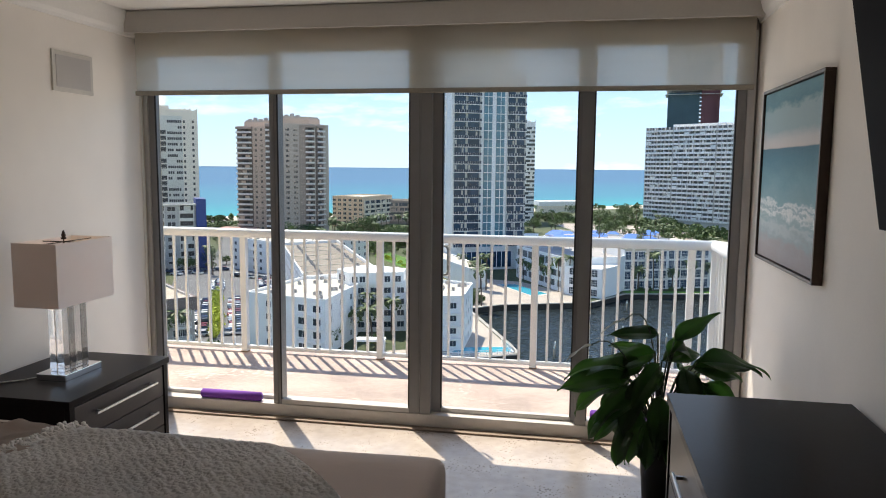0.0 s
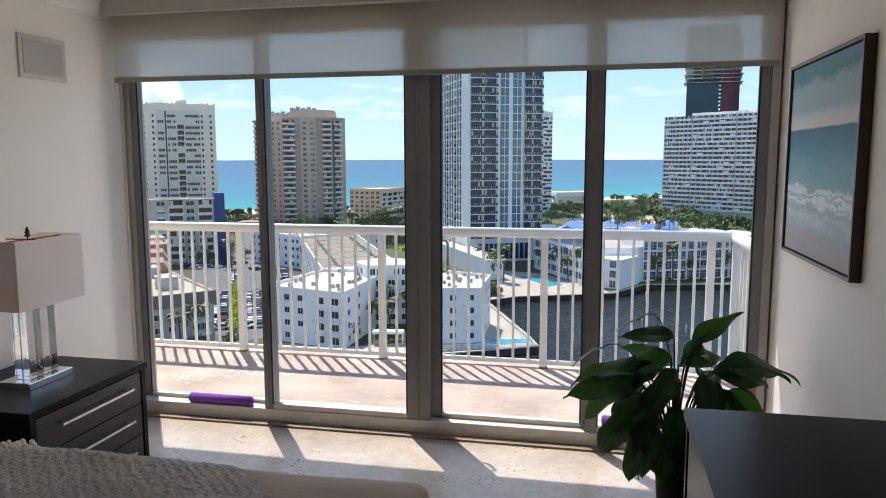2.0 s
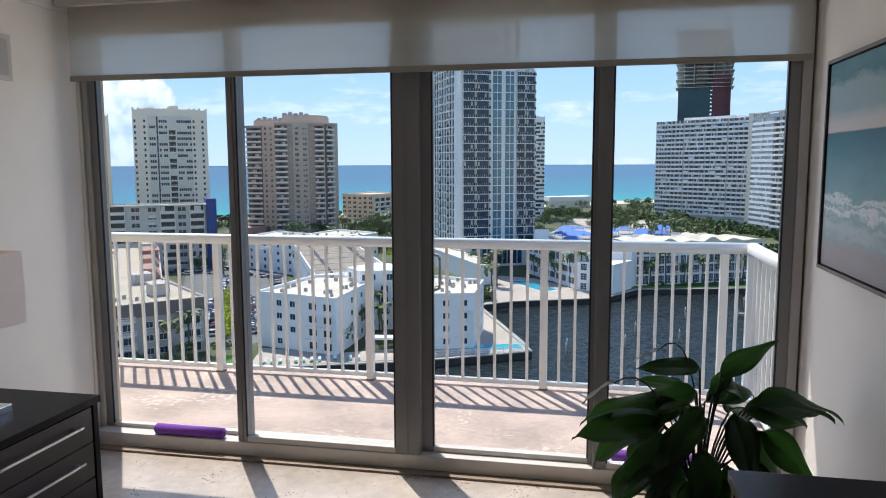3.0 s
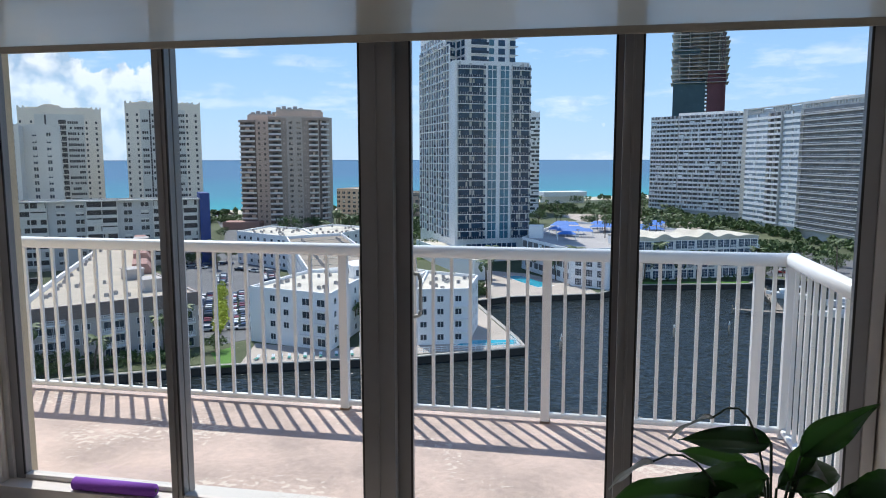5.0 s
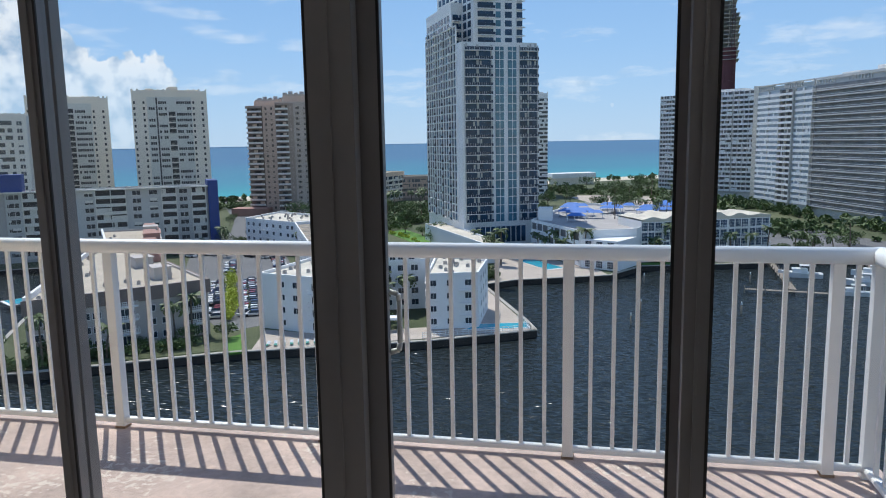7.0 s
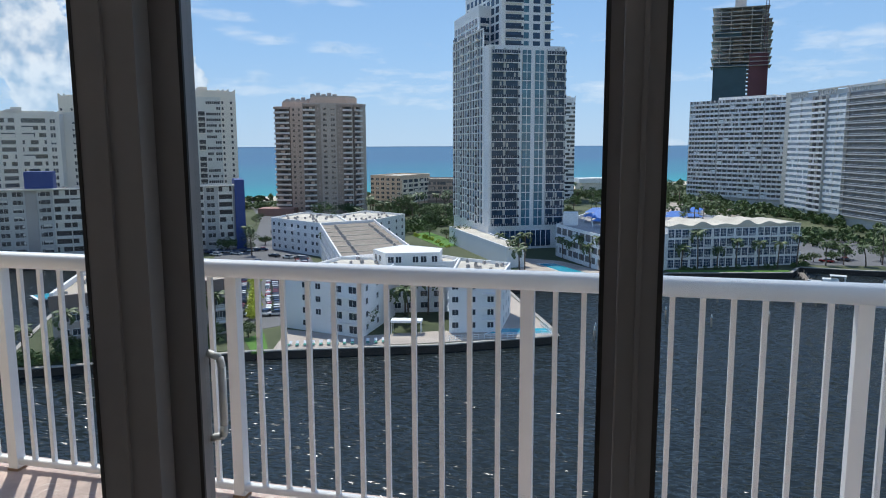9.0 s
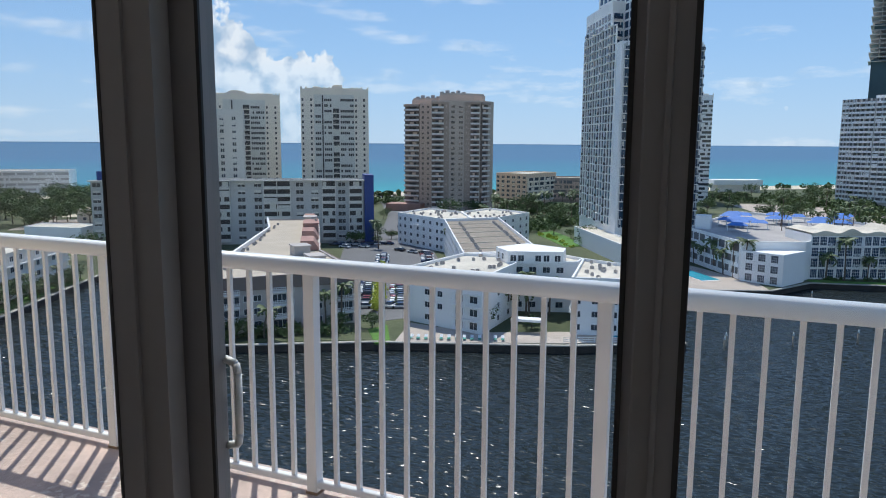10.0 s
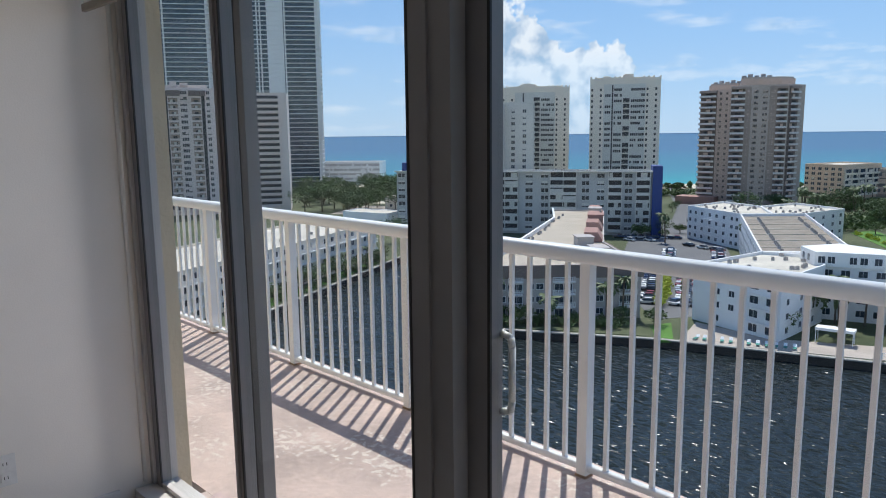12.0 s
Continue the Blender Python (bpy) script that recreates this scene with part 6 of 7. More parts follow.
part("wing", prism([(-3, 225), (8, 219.5), (14, 231), (4, 234)], GZ, GZ + 9.0), w_white, deckh, "white corner pavilion")
pl = [(-3, 225), (8, 219.5), (14, 231), (4, 234)]
windows_on(deckh, pl, 0, GZ1, 3, 3.0, [0.2, 0.5, 0.8], 2.0, 2.0, 0.3)
rng = random.Random(11)
for k in range(22):
    x, y = rng.uniform(-12, 30), rng.uniform(258, 312)
    if x > 10 and y < 275:
        y += 25
    aw = thing("awning", "blue canvas awning on the garage roof", "awning", (x, y, GZ + 10.5), "roof awnings")
    bm = bmesh.new()
    w, d = rng.uniform(2.2, 4.2), rng.uniform(1.8, 3.0)
    lo = [bm.verts.new(p) for p in ((-w, -d, 2.2), (w, -d, 2.2), (w, d, 2.2), (-w, d, 2.2))]
    hi = [bm.verts.new((-w * 0.5, 0, 3.2)), bm.verts.new((w * 0.5, 0, 3.2))]
    bm.faces.new((lo[0], lo[1], hi[1], hi[0])), bm.faces.new((lo[2], lo[3], hi[0], hi[1])), bm.faces.new((lo[1], lo[2], hi[1])), bm.faces.new((lo[3], lo[0], hi[0]))
    part("canvas", bm, blue_tarp, aw)
    for sx in (-1, 1):
        for sy in (-1, 1):
            part("pole", box(sx * w * 0.95 - 0.08, sx * w * 0.95 + 0.08, sy * d * 0.95 - 0.08, sy * d * 0.95 + 0.08, 0, 2.25), w_white, aw)
dome = thing("beach_pavilion", "low white tented pavilion by the beach", "pavilion")
part("roof", prism([(-34, 632), (2, 652), (-4, 668), (-40, 648)], GZ + 6, GZ + 10), w_white, dome)
part("wall", prism([(-32, 634), (0, 653), (-4, 665), (-38, 647)], GZ, GZ + 6), w_cream, dome)

# west side: dark twin towers, blush tower, long low block on the canal
for k, (pts, topz) in enumerate((([(-556, 196), (-512, 262), (-540, 282), (-584, 214)], 135), ([(-505, 280), (-470, 328), (-492, 346), (-528, 300)], 135))):
    t = thing("tower_block", "tall dark glass twin tower with thin white slabs", "tower block", group="twin towers")
    pts = pts[::-1] if area(pts) < 0 else pts
    part("wall", prism(pts, GZ, topz), dark_glass, t)
    b = Boxes()
    for i in range(4):
        o, u, n, L = edge(pts, i)
        for f in range(int((topz - GZ - 4) / 3.4)):
            z = GZ + 4 + f * 3.4
            b.add(o, u, n, -1.8, L + 1.8, 0, 2.2, z, z + 0.5)
        for a in (0.0, 0.28, 0.32, 0.62, 1.0):
            b.add(o, u, n, a * L - 0.5, a * L + 0.5, 0, 1.55, GZ, topz)
        if i == 0:
            b.add(o, u, n, 0.40 * L, 0.60 * L, 0, 1.7, GZ, topz)
    tagged(b.part("slab_edges", w_white, t, "thin white slab edges"), kind="stuff")
pod = thing("podium_building", "long pale podium building by the sea", "podium")
pp = body(pod, [(-492, 336), (-452, 372), (-468, 392), (-508, 356)], GZ, GZ + 17, w_white, roof_white)
b = Boxes()
bands(b, pp, 0, GZ + 2, 4, 3.6, 0, 1, 0.6, 0.4, 1.6)
b.part("bands", [w_white, w_grey], pod)
blush, bl = tower("tower_block", "blush residential tower with stacked pale balconies", [(-362, 142), (-345, 178), (-368, 190), (-386, 154)], 24, w_blush, roof_white,
                  [(0, "win", [0.05, 0.13, 0.20, 0.62, 0.66, 0.93], 1.5, 1.5)], mats=[w_blush, shade_and_panes], crown=2.5)
b = Boxes()
for a0, a1 in ((0.25, 0.36), (0.46, 0.57), (0.73, 0.84)):
    balcony_stack(b, bl, 0, GZ + 2, 20, 2.95, a0, a1, 1.6)
o, u, n, L = edge(bl, 0)
# dark columns painted for the shaded recesses between the balcony stacks
for a0, a1 in ((0.37, 0.45), (0.85, 0.89)):
    b.add(o, u, n, a0 * L, a1 * L, 0, 0.08, GZ + 3, 21, 1)
for a0, a1 in ((0.22, 0.60), (0.70, 0.9)):
    b.add(o, u, n, a0 * L, a1 * L, 0, 2.2, 21.0, 23.6, 2)
tagged(b.part("balcony_rows", [w_blush, shade_and_panes, w_brown, w_pale, w_tan_dark], blush, "stacked blush balconies under dark hoods"), kind="stuff")
blush2, bl = tower("tower_block", "blush tower end with narrow windows and round balconies", [(-343, 182), (-327.5, 209), (-346, 222), (-362, 194)], 22, w_blush, roof_white,
                   [(0, "win", [0.22, 0.36], 0.8, 1.4)], mats=[w_blush, shade_and_panes], crown=0)
b = Boxes()
o, u, n, L = edge(bl, 0)
for k in range(19):
    z = GZ + 3 + 3.0 * k
    # flat dark panel for the shade of the opening
    b.add(o, u, n, 0.52 * L, 0.86 * L, 0, 0.06, z + 0.9, z + 2.4, 1)
    b.add(o, u, n, 0.50 * L, 0.88 * L, 0, 1.0, z - 0.2, z + 0.85, 0)
    b.add(o, u, n, 0.54 * L, 0.84 * L, 1.0, 1.4, z - 0.2, z + 0.85, 0)
tagged(b.part("balcony_rows", [w_blush, shade_and_panes], blush2, "rounded blush balconies with dark panels for the shaded openings"), kind="stuff")
lw = thing("apartment_building", "long low white-roofed flats beside the canal", "apartment building")
lp = body(lw, [(-128, 20), (-152, 84), (-180, 146), (-203, 138), (-176, 76), (-152, 14)], GZ, GZ + 11.2, w_cream, roof_white, 0.5)
for i in range(6):
    if edge(lp, i)[2].x > 0.5:
        windows_on(lw, lp, i, GZ1, 4, FH, spread(16), 1.6, 1.3, 0.9, far_glass, w_white)
        for k in range(1, 4):
            balcony_on(lw, lp, i, 0.02, 0.98, GZ1 + k * FH, 1.2)
roof_units(lp[:4] if area(lp[:4]) > 0 else lp, GZ + 11.22, 12, 12)
for k, (x, y, w, d, h, mt) in enumerate(((-230, 150, 16, 10, 6, w_cream), (-250, 185, 22, 12, 7, w_white), (-215, 120, 14, 10, 6, w_blush), (-236, 200, 16, 9, 5, w_white), (-300, 250, 18, 12, 6, w_cream),
                                         (-205, 320, 14, 10, 6, w_cream), (-225, 360, 14, 9, 5, w_white), (-120, 330, 18, 12, 5, w_white), (-178, 158, 12, 7, 5, w_white))):
    hs = thing("house", "small low house with a flat pale roof", "house", group="small houses")
    hp = body(hs, [(x, y), (x + w, y + 6), (x + w - 5, y + 6 + d), (x - 5, y + d)], GZ, GZ + h, mt, roof_white, 0.3)
    windows_on(hs, hp, 0, GZ1, 1, 3, [0.2, 0.5, 0.8], 1.6, 1.3)

# ---- trees ----
def frond_bm(bm, yaw, lift, length, r):
    pts = []
    for i in range(8):
        t = i / 7
        ang = lift - 1.9 * t * t
        pts.append((length * (t - 0.12 * t * t) * math.cos(max(-1.3, ang * 0.6)), length * (math.sin(lift) * t - 0.62 * t * t)))
    c, s = math.cos(yaw), math.sin(yaw)
    for (x0, z0), (x1, z1), i in zip(pts, pts[1:], range(7)):
        w0, w1 = [0.42 * length * (0.25 + 0.75 * math.sin(math.pi * min(1, (k + 1) / 8.5))) * 0.33 for k in (i, i + 1)]
        for sgn in (-1, 1):
            gap = 0.82
            a = Vector((x0 * c, x0 * s, z0))
            q = a.lerp(Vector((x1 * c, x1 * s, z1)), gap)
            side_ = Vector((-s, c, 0)) * sgn
            v = [bm.verts.new(p) for p in (a, q, q + side_ * w1 + Vector((c * 0.12 * length, s * 0.12 * length, -0.5 * w1)), a + side_ * w0 + Vector((c * 0.05 * length, s * 0.05 * length, -0.5 * w0)))]
            bm.faces.new(v if sgn > 0 else v[::-1])


def make_palm(height, seed, at):
    r = random.Random(seed)
    p = thing("palm_tree", "coconut palm with arching green fronds", "palm tree", at, "palms")
    bm = bmesh.new()
    lean = Vector((r.uniform(-0.8, 0.8), r.uniform(-0.8, 0.8), 0))
    prev = Vector((0, 0, 0))
    for i in range(5):
        t = (i + 1) / 5
        cur = lean * t * t + Vector((0, 0, height * t))
        rod_into(bm, prev, cur, 0.24 - 0.10 * (t - 0.2), 0.24 - 0.10 * t, 7)
        prev = cur
    part("trunk", bm, bark, p, "ringed grey-brown trunk", True)
    bm = bmesh.new()
    for k in range(20):
        frond_bm(bm, k * 2.4 + r.uniform(-0.2, 0.2), r.uniform(-0.25, 1.0), r.uniform(2.6, 3.6), r)
    for v in bm.verts:
        v.co += prev
    part("crown", bm, palm_green, p)
    return p


def make_tree(height, spread_, seed, at):
    r = random.Random(seed)
    t = thing("tree", "broad leafy green tree", "tree", at, "trees")
    bm = bmesh.new()
    rod_into(bm, (0, 0, 0), (0, 0, height * 0.45), 0.28, 0.18, 7)
    tips = []
    for k in range(6):
        a = k * 1.05 + r.uniform(-0.3, 0.3)
        q = Vector((math.cos(a) * spread_ * 0.5, math.sin(a) * spread_ * 0.5, height * r.uniform(0.6, 0.85)))
        rod_into(bm, (0, 0, height * 0.38), q, 0.13, 0.05, 5)
        tips.append(q)
    tips.append(Vector((0, 0, height * 0.88)))
    part("trunk", bm, bark, t, "", True)
    V_, F_ = [], []
    for q in tips:
        for k in range(90):
            d = Vector((r.gauss(0, 1), r.gauss(0, 1), r.gauss(0, 0.6)))
            c = q + d.normalized() * spread_ * 0.34 * r.uniform(0.55, 1.05)
            ax, ay = Vector((r.uniform(-1, 1), r.uniform(-1, 1), r.uniform(-0.5, 0.5))).normalized(), Vector((r.uniform(-1, 1), r.uniform(-1, 1), r.uniform(-1, 1))).normalized()
            s = r.uniform(0.28, 0.6)
            k0 = len(V_)
            V_ += [c - ax * s, c + ay * s * 0.6, c + ax * s, c - ay * s * 0.6]
            F_.append((k0, k0 + 1, k0 + 2, k0 + 3))
    me = bpy.data.meshes.new("crown")
    me.from_pydata(V_, [], F_)
    me.materials.append(tree_green)
    o = new("crown", me)
    o.parent = t
    return t


palms = [make_palm(8.5, 1, (-66, 147, GZ)), make_palm(6.5, 2, (-50, 152, GZ)), make_palm(10, 3, (-30, 228, GZ))]
trees = [make_tree(7, 6, 1, (-90, 250, GZ)), make_tree(9, 8, 2, (-200, 170, GZ)), make_tree(5, 5, 3, (-140, 240, GZ))]
rng = random.Random(21)


def plant_at(kinds, x, y, z=GZ, s0=0.8, s1=1.2):
    k = rng.choice(kinds)
    o = copy_thing(k, pose(x, y, z, 0, 0, rng.uniform(0, 360)))
    s = rng.uniform(s0, s1)
    o.scale = (s, s, s * rng.uniform(0.9, 1.1))


for x, y in ((-82, 128), (-97, 109), (-104, 106), (-89, 116), (-80, 131), (-47, 158), (-45, 154), (-48, 162), (-42, 160), (-31, 232), (-33, 236), (-28, 226), (-26, 200), (-145, 256), (-150, 262), (-146, 252), (-128, 236),
             (-98, 232), (-100, 236), (-18, 252), (-14, 246), (-11, 240), (-8, 234), (-5, 229), (-2, 226), (20, 237), (25, 238.5), (31, 240.5), (37, 243), (44, 245), (50, 247), (56, 249), (66, 255), (72, 258), (78, 256), (84, 260),
             (-40, 256), (-110, 300), (-104, 312), (-122, 420), (-128, 432), (-118, 440), (-112, 446), (-100, 430), (-96, 400), (-92, 380), (-108, 390), (-140, 400)):
    plant_at(palms, x, y)
for x, y in [(rng.uniform(-150, -86), rng.uniform(330, 440)) for _ in range(26)] + [(rng.uniform(0, 60), rng.uniform(330, 400)) for _ in range(14)] + [(rng.uniform(-60, 60), rng.uniform(400, 620)) for _ in range(60)]:
    plant_at(palms if rng.random() < 0.5 else trees, x, y)
for x, y in [(rng.uniform(-400, -285), rng.uniform(205, 300)) for _ in range(58)] + [(rng.uniform(-440, -330), rng.uniform(290, 370)) for _ in range(34)]:
    plant_at(trees, x, y, s1=1.5)
for t in range(16):
    plant_at(trees if t % 3 else palms, -147 - 27 * t / 15 - 1.5, 86 + 60 * t / 15, s0=0.5, s1=0.8)
for x, y in ((-100, 112), (-94, 114), (-86, 122), (-79, 128), (-73, 132), (-205, 215), (-212, 222), (-190, 222), (-198, 230), (-170, 240), (-160, 244), (-138, 252), (-134, 246), (-136, 262), (-176, 330), (-182, 345), (-150, 330), (-142, 318), (-60, 282),
             (-62, 276), (-70, 296), (-80, 306), (-48, 264), (-40, 262), (-34, 262), (60, 258), (64, 262), (70, 264), (76, 270), (86, 268), (92, 282), (98, 300), (-52, 142), (-42, 146), (-30, 205), (-27, 203)):
    plant_at(trees, x, y, s0=0.4, s1=0.75)
for x, y in [(rng.uniform(-30, 34), rng.uniform(265, 318)) for _ in range(26)]:
    plant_at(palms, x, y, GZ + 10.5 if (x > -6 and y < 300) else GZ, 0.5, 0.8)


def leafy_row(name, label, pts, h, w, mat, n, seed, leaf=0.35):
    r = random.Random(seed)
    V_, F_ = [], []
    clumps = []
    for _ in range(max(8, n // 45)):
        i = r.randrange(len(pts) - 1)
        q = Vector((*pts[i], GZ)).lerp(Vector((*pts[i + 1], GZ)), r.random()) + Vector((r.uniform(-w, w), r.uniform(-w, w), 0))
        clumps.append((q, r.uniform(0.45, 1.15) * h, r.uniform(0.5, 1.3) * min(h * 0.6, w + 0.6)))
    for _ in range(n):
        q, hh, rad = r.choice(clumps)
        d_ = Vector((r.gauss(0, 1), r.gauss(0, 1), r.gauss(0, 1))).normalized() * r.uniform(0.6, 1.0)
        c = q + Vector((d_.x * rad, d_.y * rad, hh * 0.55 + d_.z * hh * 0.45))
        ax, ay = Vector((r.uniform(-1, 1), r.uniform(-1, 1), r.uniform(-1, 1))).normalized(), Vector((r.uniform(-1, 1), r.uniform(-1, 1), r.uniform(-1, 1))).normalized()
        s = r.uniform(0.6, 1.2) * leaf
        k0 = len(V_)
        V_ += [c - ax * s, c + ay * s * 0.7, c + ax * s, c - ay * s * 0.7]
        F_.append((k0, k0 + 1, k0 + 2, k0 + 3))
    me = bpy.data.meshes.new(name)
    me.from_pydata(V_, [], F_)
    me.materials.append(mat)
    return tagged(new(name, me), label, "hedge", kind="stuff")


leafy_row("hedge", "yellow-green hedge between the parked cars", [(-79.4, 146), (-92, 171), (-106, 197)], 3.4, 0.7, hedge_green, 3200, 1)
leafy_row("hedge", "clipped dark green hedge by the pool terrace", [(-32, 199), (-27.5, 204)], 2.4, 1.6, tree_green, 700, 2)
leafy_row("hedge", "green hedge along the lane", [(-62, 268), (-86, 305)], 1.6, 1.4, hedge_green, 900, 3)
leafy_row("shrubs", "dark shrubs in front of the flats", [(-105, 105), (-97, 110), (-76, 127)], 2.6, 2.2, tree_green, 4200, 4)
leafy_row("shrubs", "low shrubs along the quay", [(17, 235), (54, 248), (60, 254)], 1.6, 1.0, tree_green, 1500, 5)
leafy_row("shrubs", "dark shrubs on the canal bank", [(-146, 84), (-176, 146)], 1.6, 1.2, tree_green, 1800, 6)
leafy_row("coastal_scrub", "belt of green scrub before the beach", [(-420, 370), (-262, 470), (-200, 520), (-40, 670), (60, 740)], 4.5, 12.0, tree_green, 5200, 7, 1.2)
leafy_row("park_trees", "green park trees beside the hotel", [(-60, 560), (20, 540), (60, 470), (70, 420)], 5.5, 24.0, tree_green, 9000, 8, 1.1)
leafy_row("hotel_trees", "green trees along the foot of the hotel", [(84, 440), (100, 380), (118, 320), (134, 268)], 4.5, 5.0, tree_green, 4500, 14, 0.9)
leafy_row("park_trees", "green park trees behind the garage", [(-20, 345), (50, 350), (80, 330), (90, 300)], 4.5, 14.0, tree_green, 6000, 9, 0.9)
leafy_row("park_trees", "leafy gardens between the houses", [(-250, 290), (-200, 300), (-180, 275)], 4.0, 14.0, tree_green, 4000, 10, 0.9)
leafy_row("park_trees", "leafy gardens along the lane", [(-100, 300), (-90, 340), (-70, 400), (-110, 400), (-140, 340)], 5.0, 9.0, tree_green, 6000, 12, 0.9)
leafy_row("park_trees", "street trees behind the slab block", [(-280, 300), (-240, 330), (-230, 400), (-215, 430)], 5.0, 10.0, tree_green, 5000, 13, 0.9)
leafy_row("park_trees", "leafy gardens before the beach blocks", [(-150, 420), (-90, 420), (-70, 360), (-60, 330)], 4.5, 12.0, tree_green, 5000, 11, 0.9)

# ---- cars ----
car = thing("car", "parked car seen from above", "car", (-79, 152, GZ + 0.06), "parked cars")
bm = box(-0.88, 0.88, -2.25, 2.25, 0.28, 0.82, 0.12, 3)
part("body", bm, car_paint, car, "", True)
bm = bmesh.new()
lo = [bm.verts.new(p) for p in ((-0.80, -1.75, 0.80), (0.80, -1.75, 0.80), (0.80, 1.05, 0.80), (-0.80, 1.05, 0.80))]
hi = [bm.verts.new(p) for p in ((-0.64, -1.2, 1.36), (0.64, -1.2, 1.36), (0.64, 0.35, 1.36), (-0.64, 0.35, 1.36))]
for i in range(4):
    bm.faces.new((lo[i], lo[(i + 1) % 4], hi[(i + 1) % 4], hi[i]))
bm.faces.new(hi)
part("glasshouse", bm, far_glass, car, "dark glass")
part("roof", box(-0.66, 0.66, -1.22, 0.37, 1.35, 1.42, 0.025), car_paint, car)
for sx in (-0.82, 0.82):
    for sy in (-1.4, 1.4):
        part("wheel", rod((sx - 0.1, sy, 0.32), (sx + 0.1, sy, 0.32), 0.32, n=12), tyre_mat, car)


def park(x, y, yaw):
    copy_thing(car, pose(x + rng.uniform(-0.2, 0.2), y + rng.uniform(-0.2, 0.2), GZ + 0.06, 0, 0, yaw + rng.uniform(-2, 2)))


d = Vector((-22, 42.8)).normalized()
for k in range(17):
    for off in (4.2, -4.2):
        p = Vector((-80, 149)) + d * (2.75 * k + 1) + Vector((d.y, -d.x)) * off
        if rng.random() < 0.93:
            park(p.x, p.y, math.degrees(math.atan2(d.y, d.x)))
for k in range(7):
    p = Vector((-110, 205)) + d * (2.75 * k)
    park(p.x, p.y, math.degrees(math.atan2(d.y, d.x)))
    p = Vector((-98, 215)) + d * (2.8 * k)
    park(p.x, p.y, math.degrees(math.atan2(d.y, d.x)))
for k in range(12):
    for off in (-10.5, 10.0):
        p = Vector((-86, 163)) + d * (2.75 * k + 1) + Vector((d.y, -d.x)) * off
        if rng.random() < 0.7 and off < 0:
            park(p.x, p.y, math.degrees(math.atan2(d.y, d.x)))
for k in range(9):
    park(-147 + 2.6 * k * 0.85, 236 + 2.6 * k * 0.5, 120)
for x, y, a in ((-112, 232, 70), (-118, 234, 70), (-107, 231, 60), (-140, 232, 80), (-134, 236, 80), (-128, 262, 30), (-136, 275, 30), (-146, 293, 30), (-152, 300, 30), (-160, 318, 30), (-166, 330, 30), (-62, 214, 20), (-66, 222, 20), (-72, 232, 20), (-78, 244, 20),
                (68, 262, 60), (74, 266, 60), (-100, 262, 20)):
    park(x, y, a)

# ---- terrace and water clutter ----
can = thing("canopy", "white canvas canopy on the terrace", "canopy", (-42, 143, GZ + 0.08))
part("roof", prism([(-3.2, -1.8), (3.2, -0.6), (2.8, 1.9), (-3.6, 0.7)], 2.4, 2.9), w_white, can)
for x, y in ((-3.1, -1.6), (3.0, -0.5), (2.6, 1.7), (-3.4, 0.6)):
    part("pole", box(x - 0.06, x + 0.06, y - 0.06, y + 0.06, 0, 2.42), w_white, can)
lounger = thing("sun_lounger", "green sun lounger on the terrace", "sun lounger", (-62, 128, GZ + 0.08), "loungers")
part("seat", box(-0.32, 0.32, -0.9, 0.4, 0.28, 0.36, 0.02), lounger_green, lounger)
bm = box(-0.32, 0.32, 0, 0.75, -0.04, 0.04, 0.02)
bmesh.ops.transform(bm, matrix=Matrix.Translation((0, 0.4, 0.32)) @ Matrix.Rotation(radians(35), 4, "X"), verts=bm.verts)
part("backrest", bm, w_white, lounger)
for sx in (-0.28, 0.28):
    for sy in (-0.8, 0.3):
        part("leg", box(sx - 0.03, sx + 0.03, sy - 0.03, sy + 0.03, 0, 0.29), w_white, lounger)
for k in range(1, 13):
    copy_thing(lounger, pose(-62 + 1.45 * k, 128 + 0.55 * k, GZ + 0.08, 0, 0, 20))
fence = thing("terrace_fence", "white fence round the pool terrace", "fence")
for (x0, y0), (x1, y1) in (((-33, 138), (-12, 147.5)), ((-12, 147.5), (-15.5, 156))):
    m = int(math.dist((x0, y0), (x1, y1)) / 1.2)
    for k in range(m + 1):
        x, y = x0 + (x1 - x0) * k / m, y0 + (y1 - y0) * k / m
        part("post", box(x - 0.05, x + 0.05, y - 0.05, y + 0.05, GZ, GZ + 1.3), w_white, fence)
    b = Boxes()
    a, c = Vector((x0, y0)), Vector((x1, y1))
    u = (c - a).normalized()
    for z in (0.35, 0.75, 1.15):
        b.add(a, u, Vector((u.y, -u.x)), 0, (c - a).length, -0.03, 0.03, GZ + z, GZ + z + 0.08)
    b.part("rails", w_white, fence)

pile = thing("mooring_pile", "weathered mooring pile with a white cap", "mooring pile", (21.5, 168.8, WZ), "mooring piles")
part("post", rod((0, 0, -1.5), (0, 0, 2.2), 0.22, 0.2, 10), wood_pile, pile, "", True)
part("cap", rod((0, 0, 2.2), (0, 0, 3.0), 0.26, 0.05, 10), boat_white, pile, "white pointed cap", True)
for x, y in ((-3.6, 155.1), (33.1, 211.4), (44.2, 214.1), (9, 160.6), (34.6, 174.6), (-3.7, 151.5), (12, 175), (26, 196), (15, 210), (52, 205)):
    copy_thing(pile, pose(x, y, WZ))


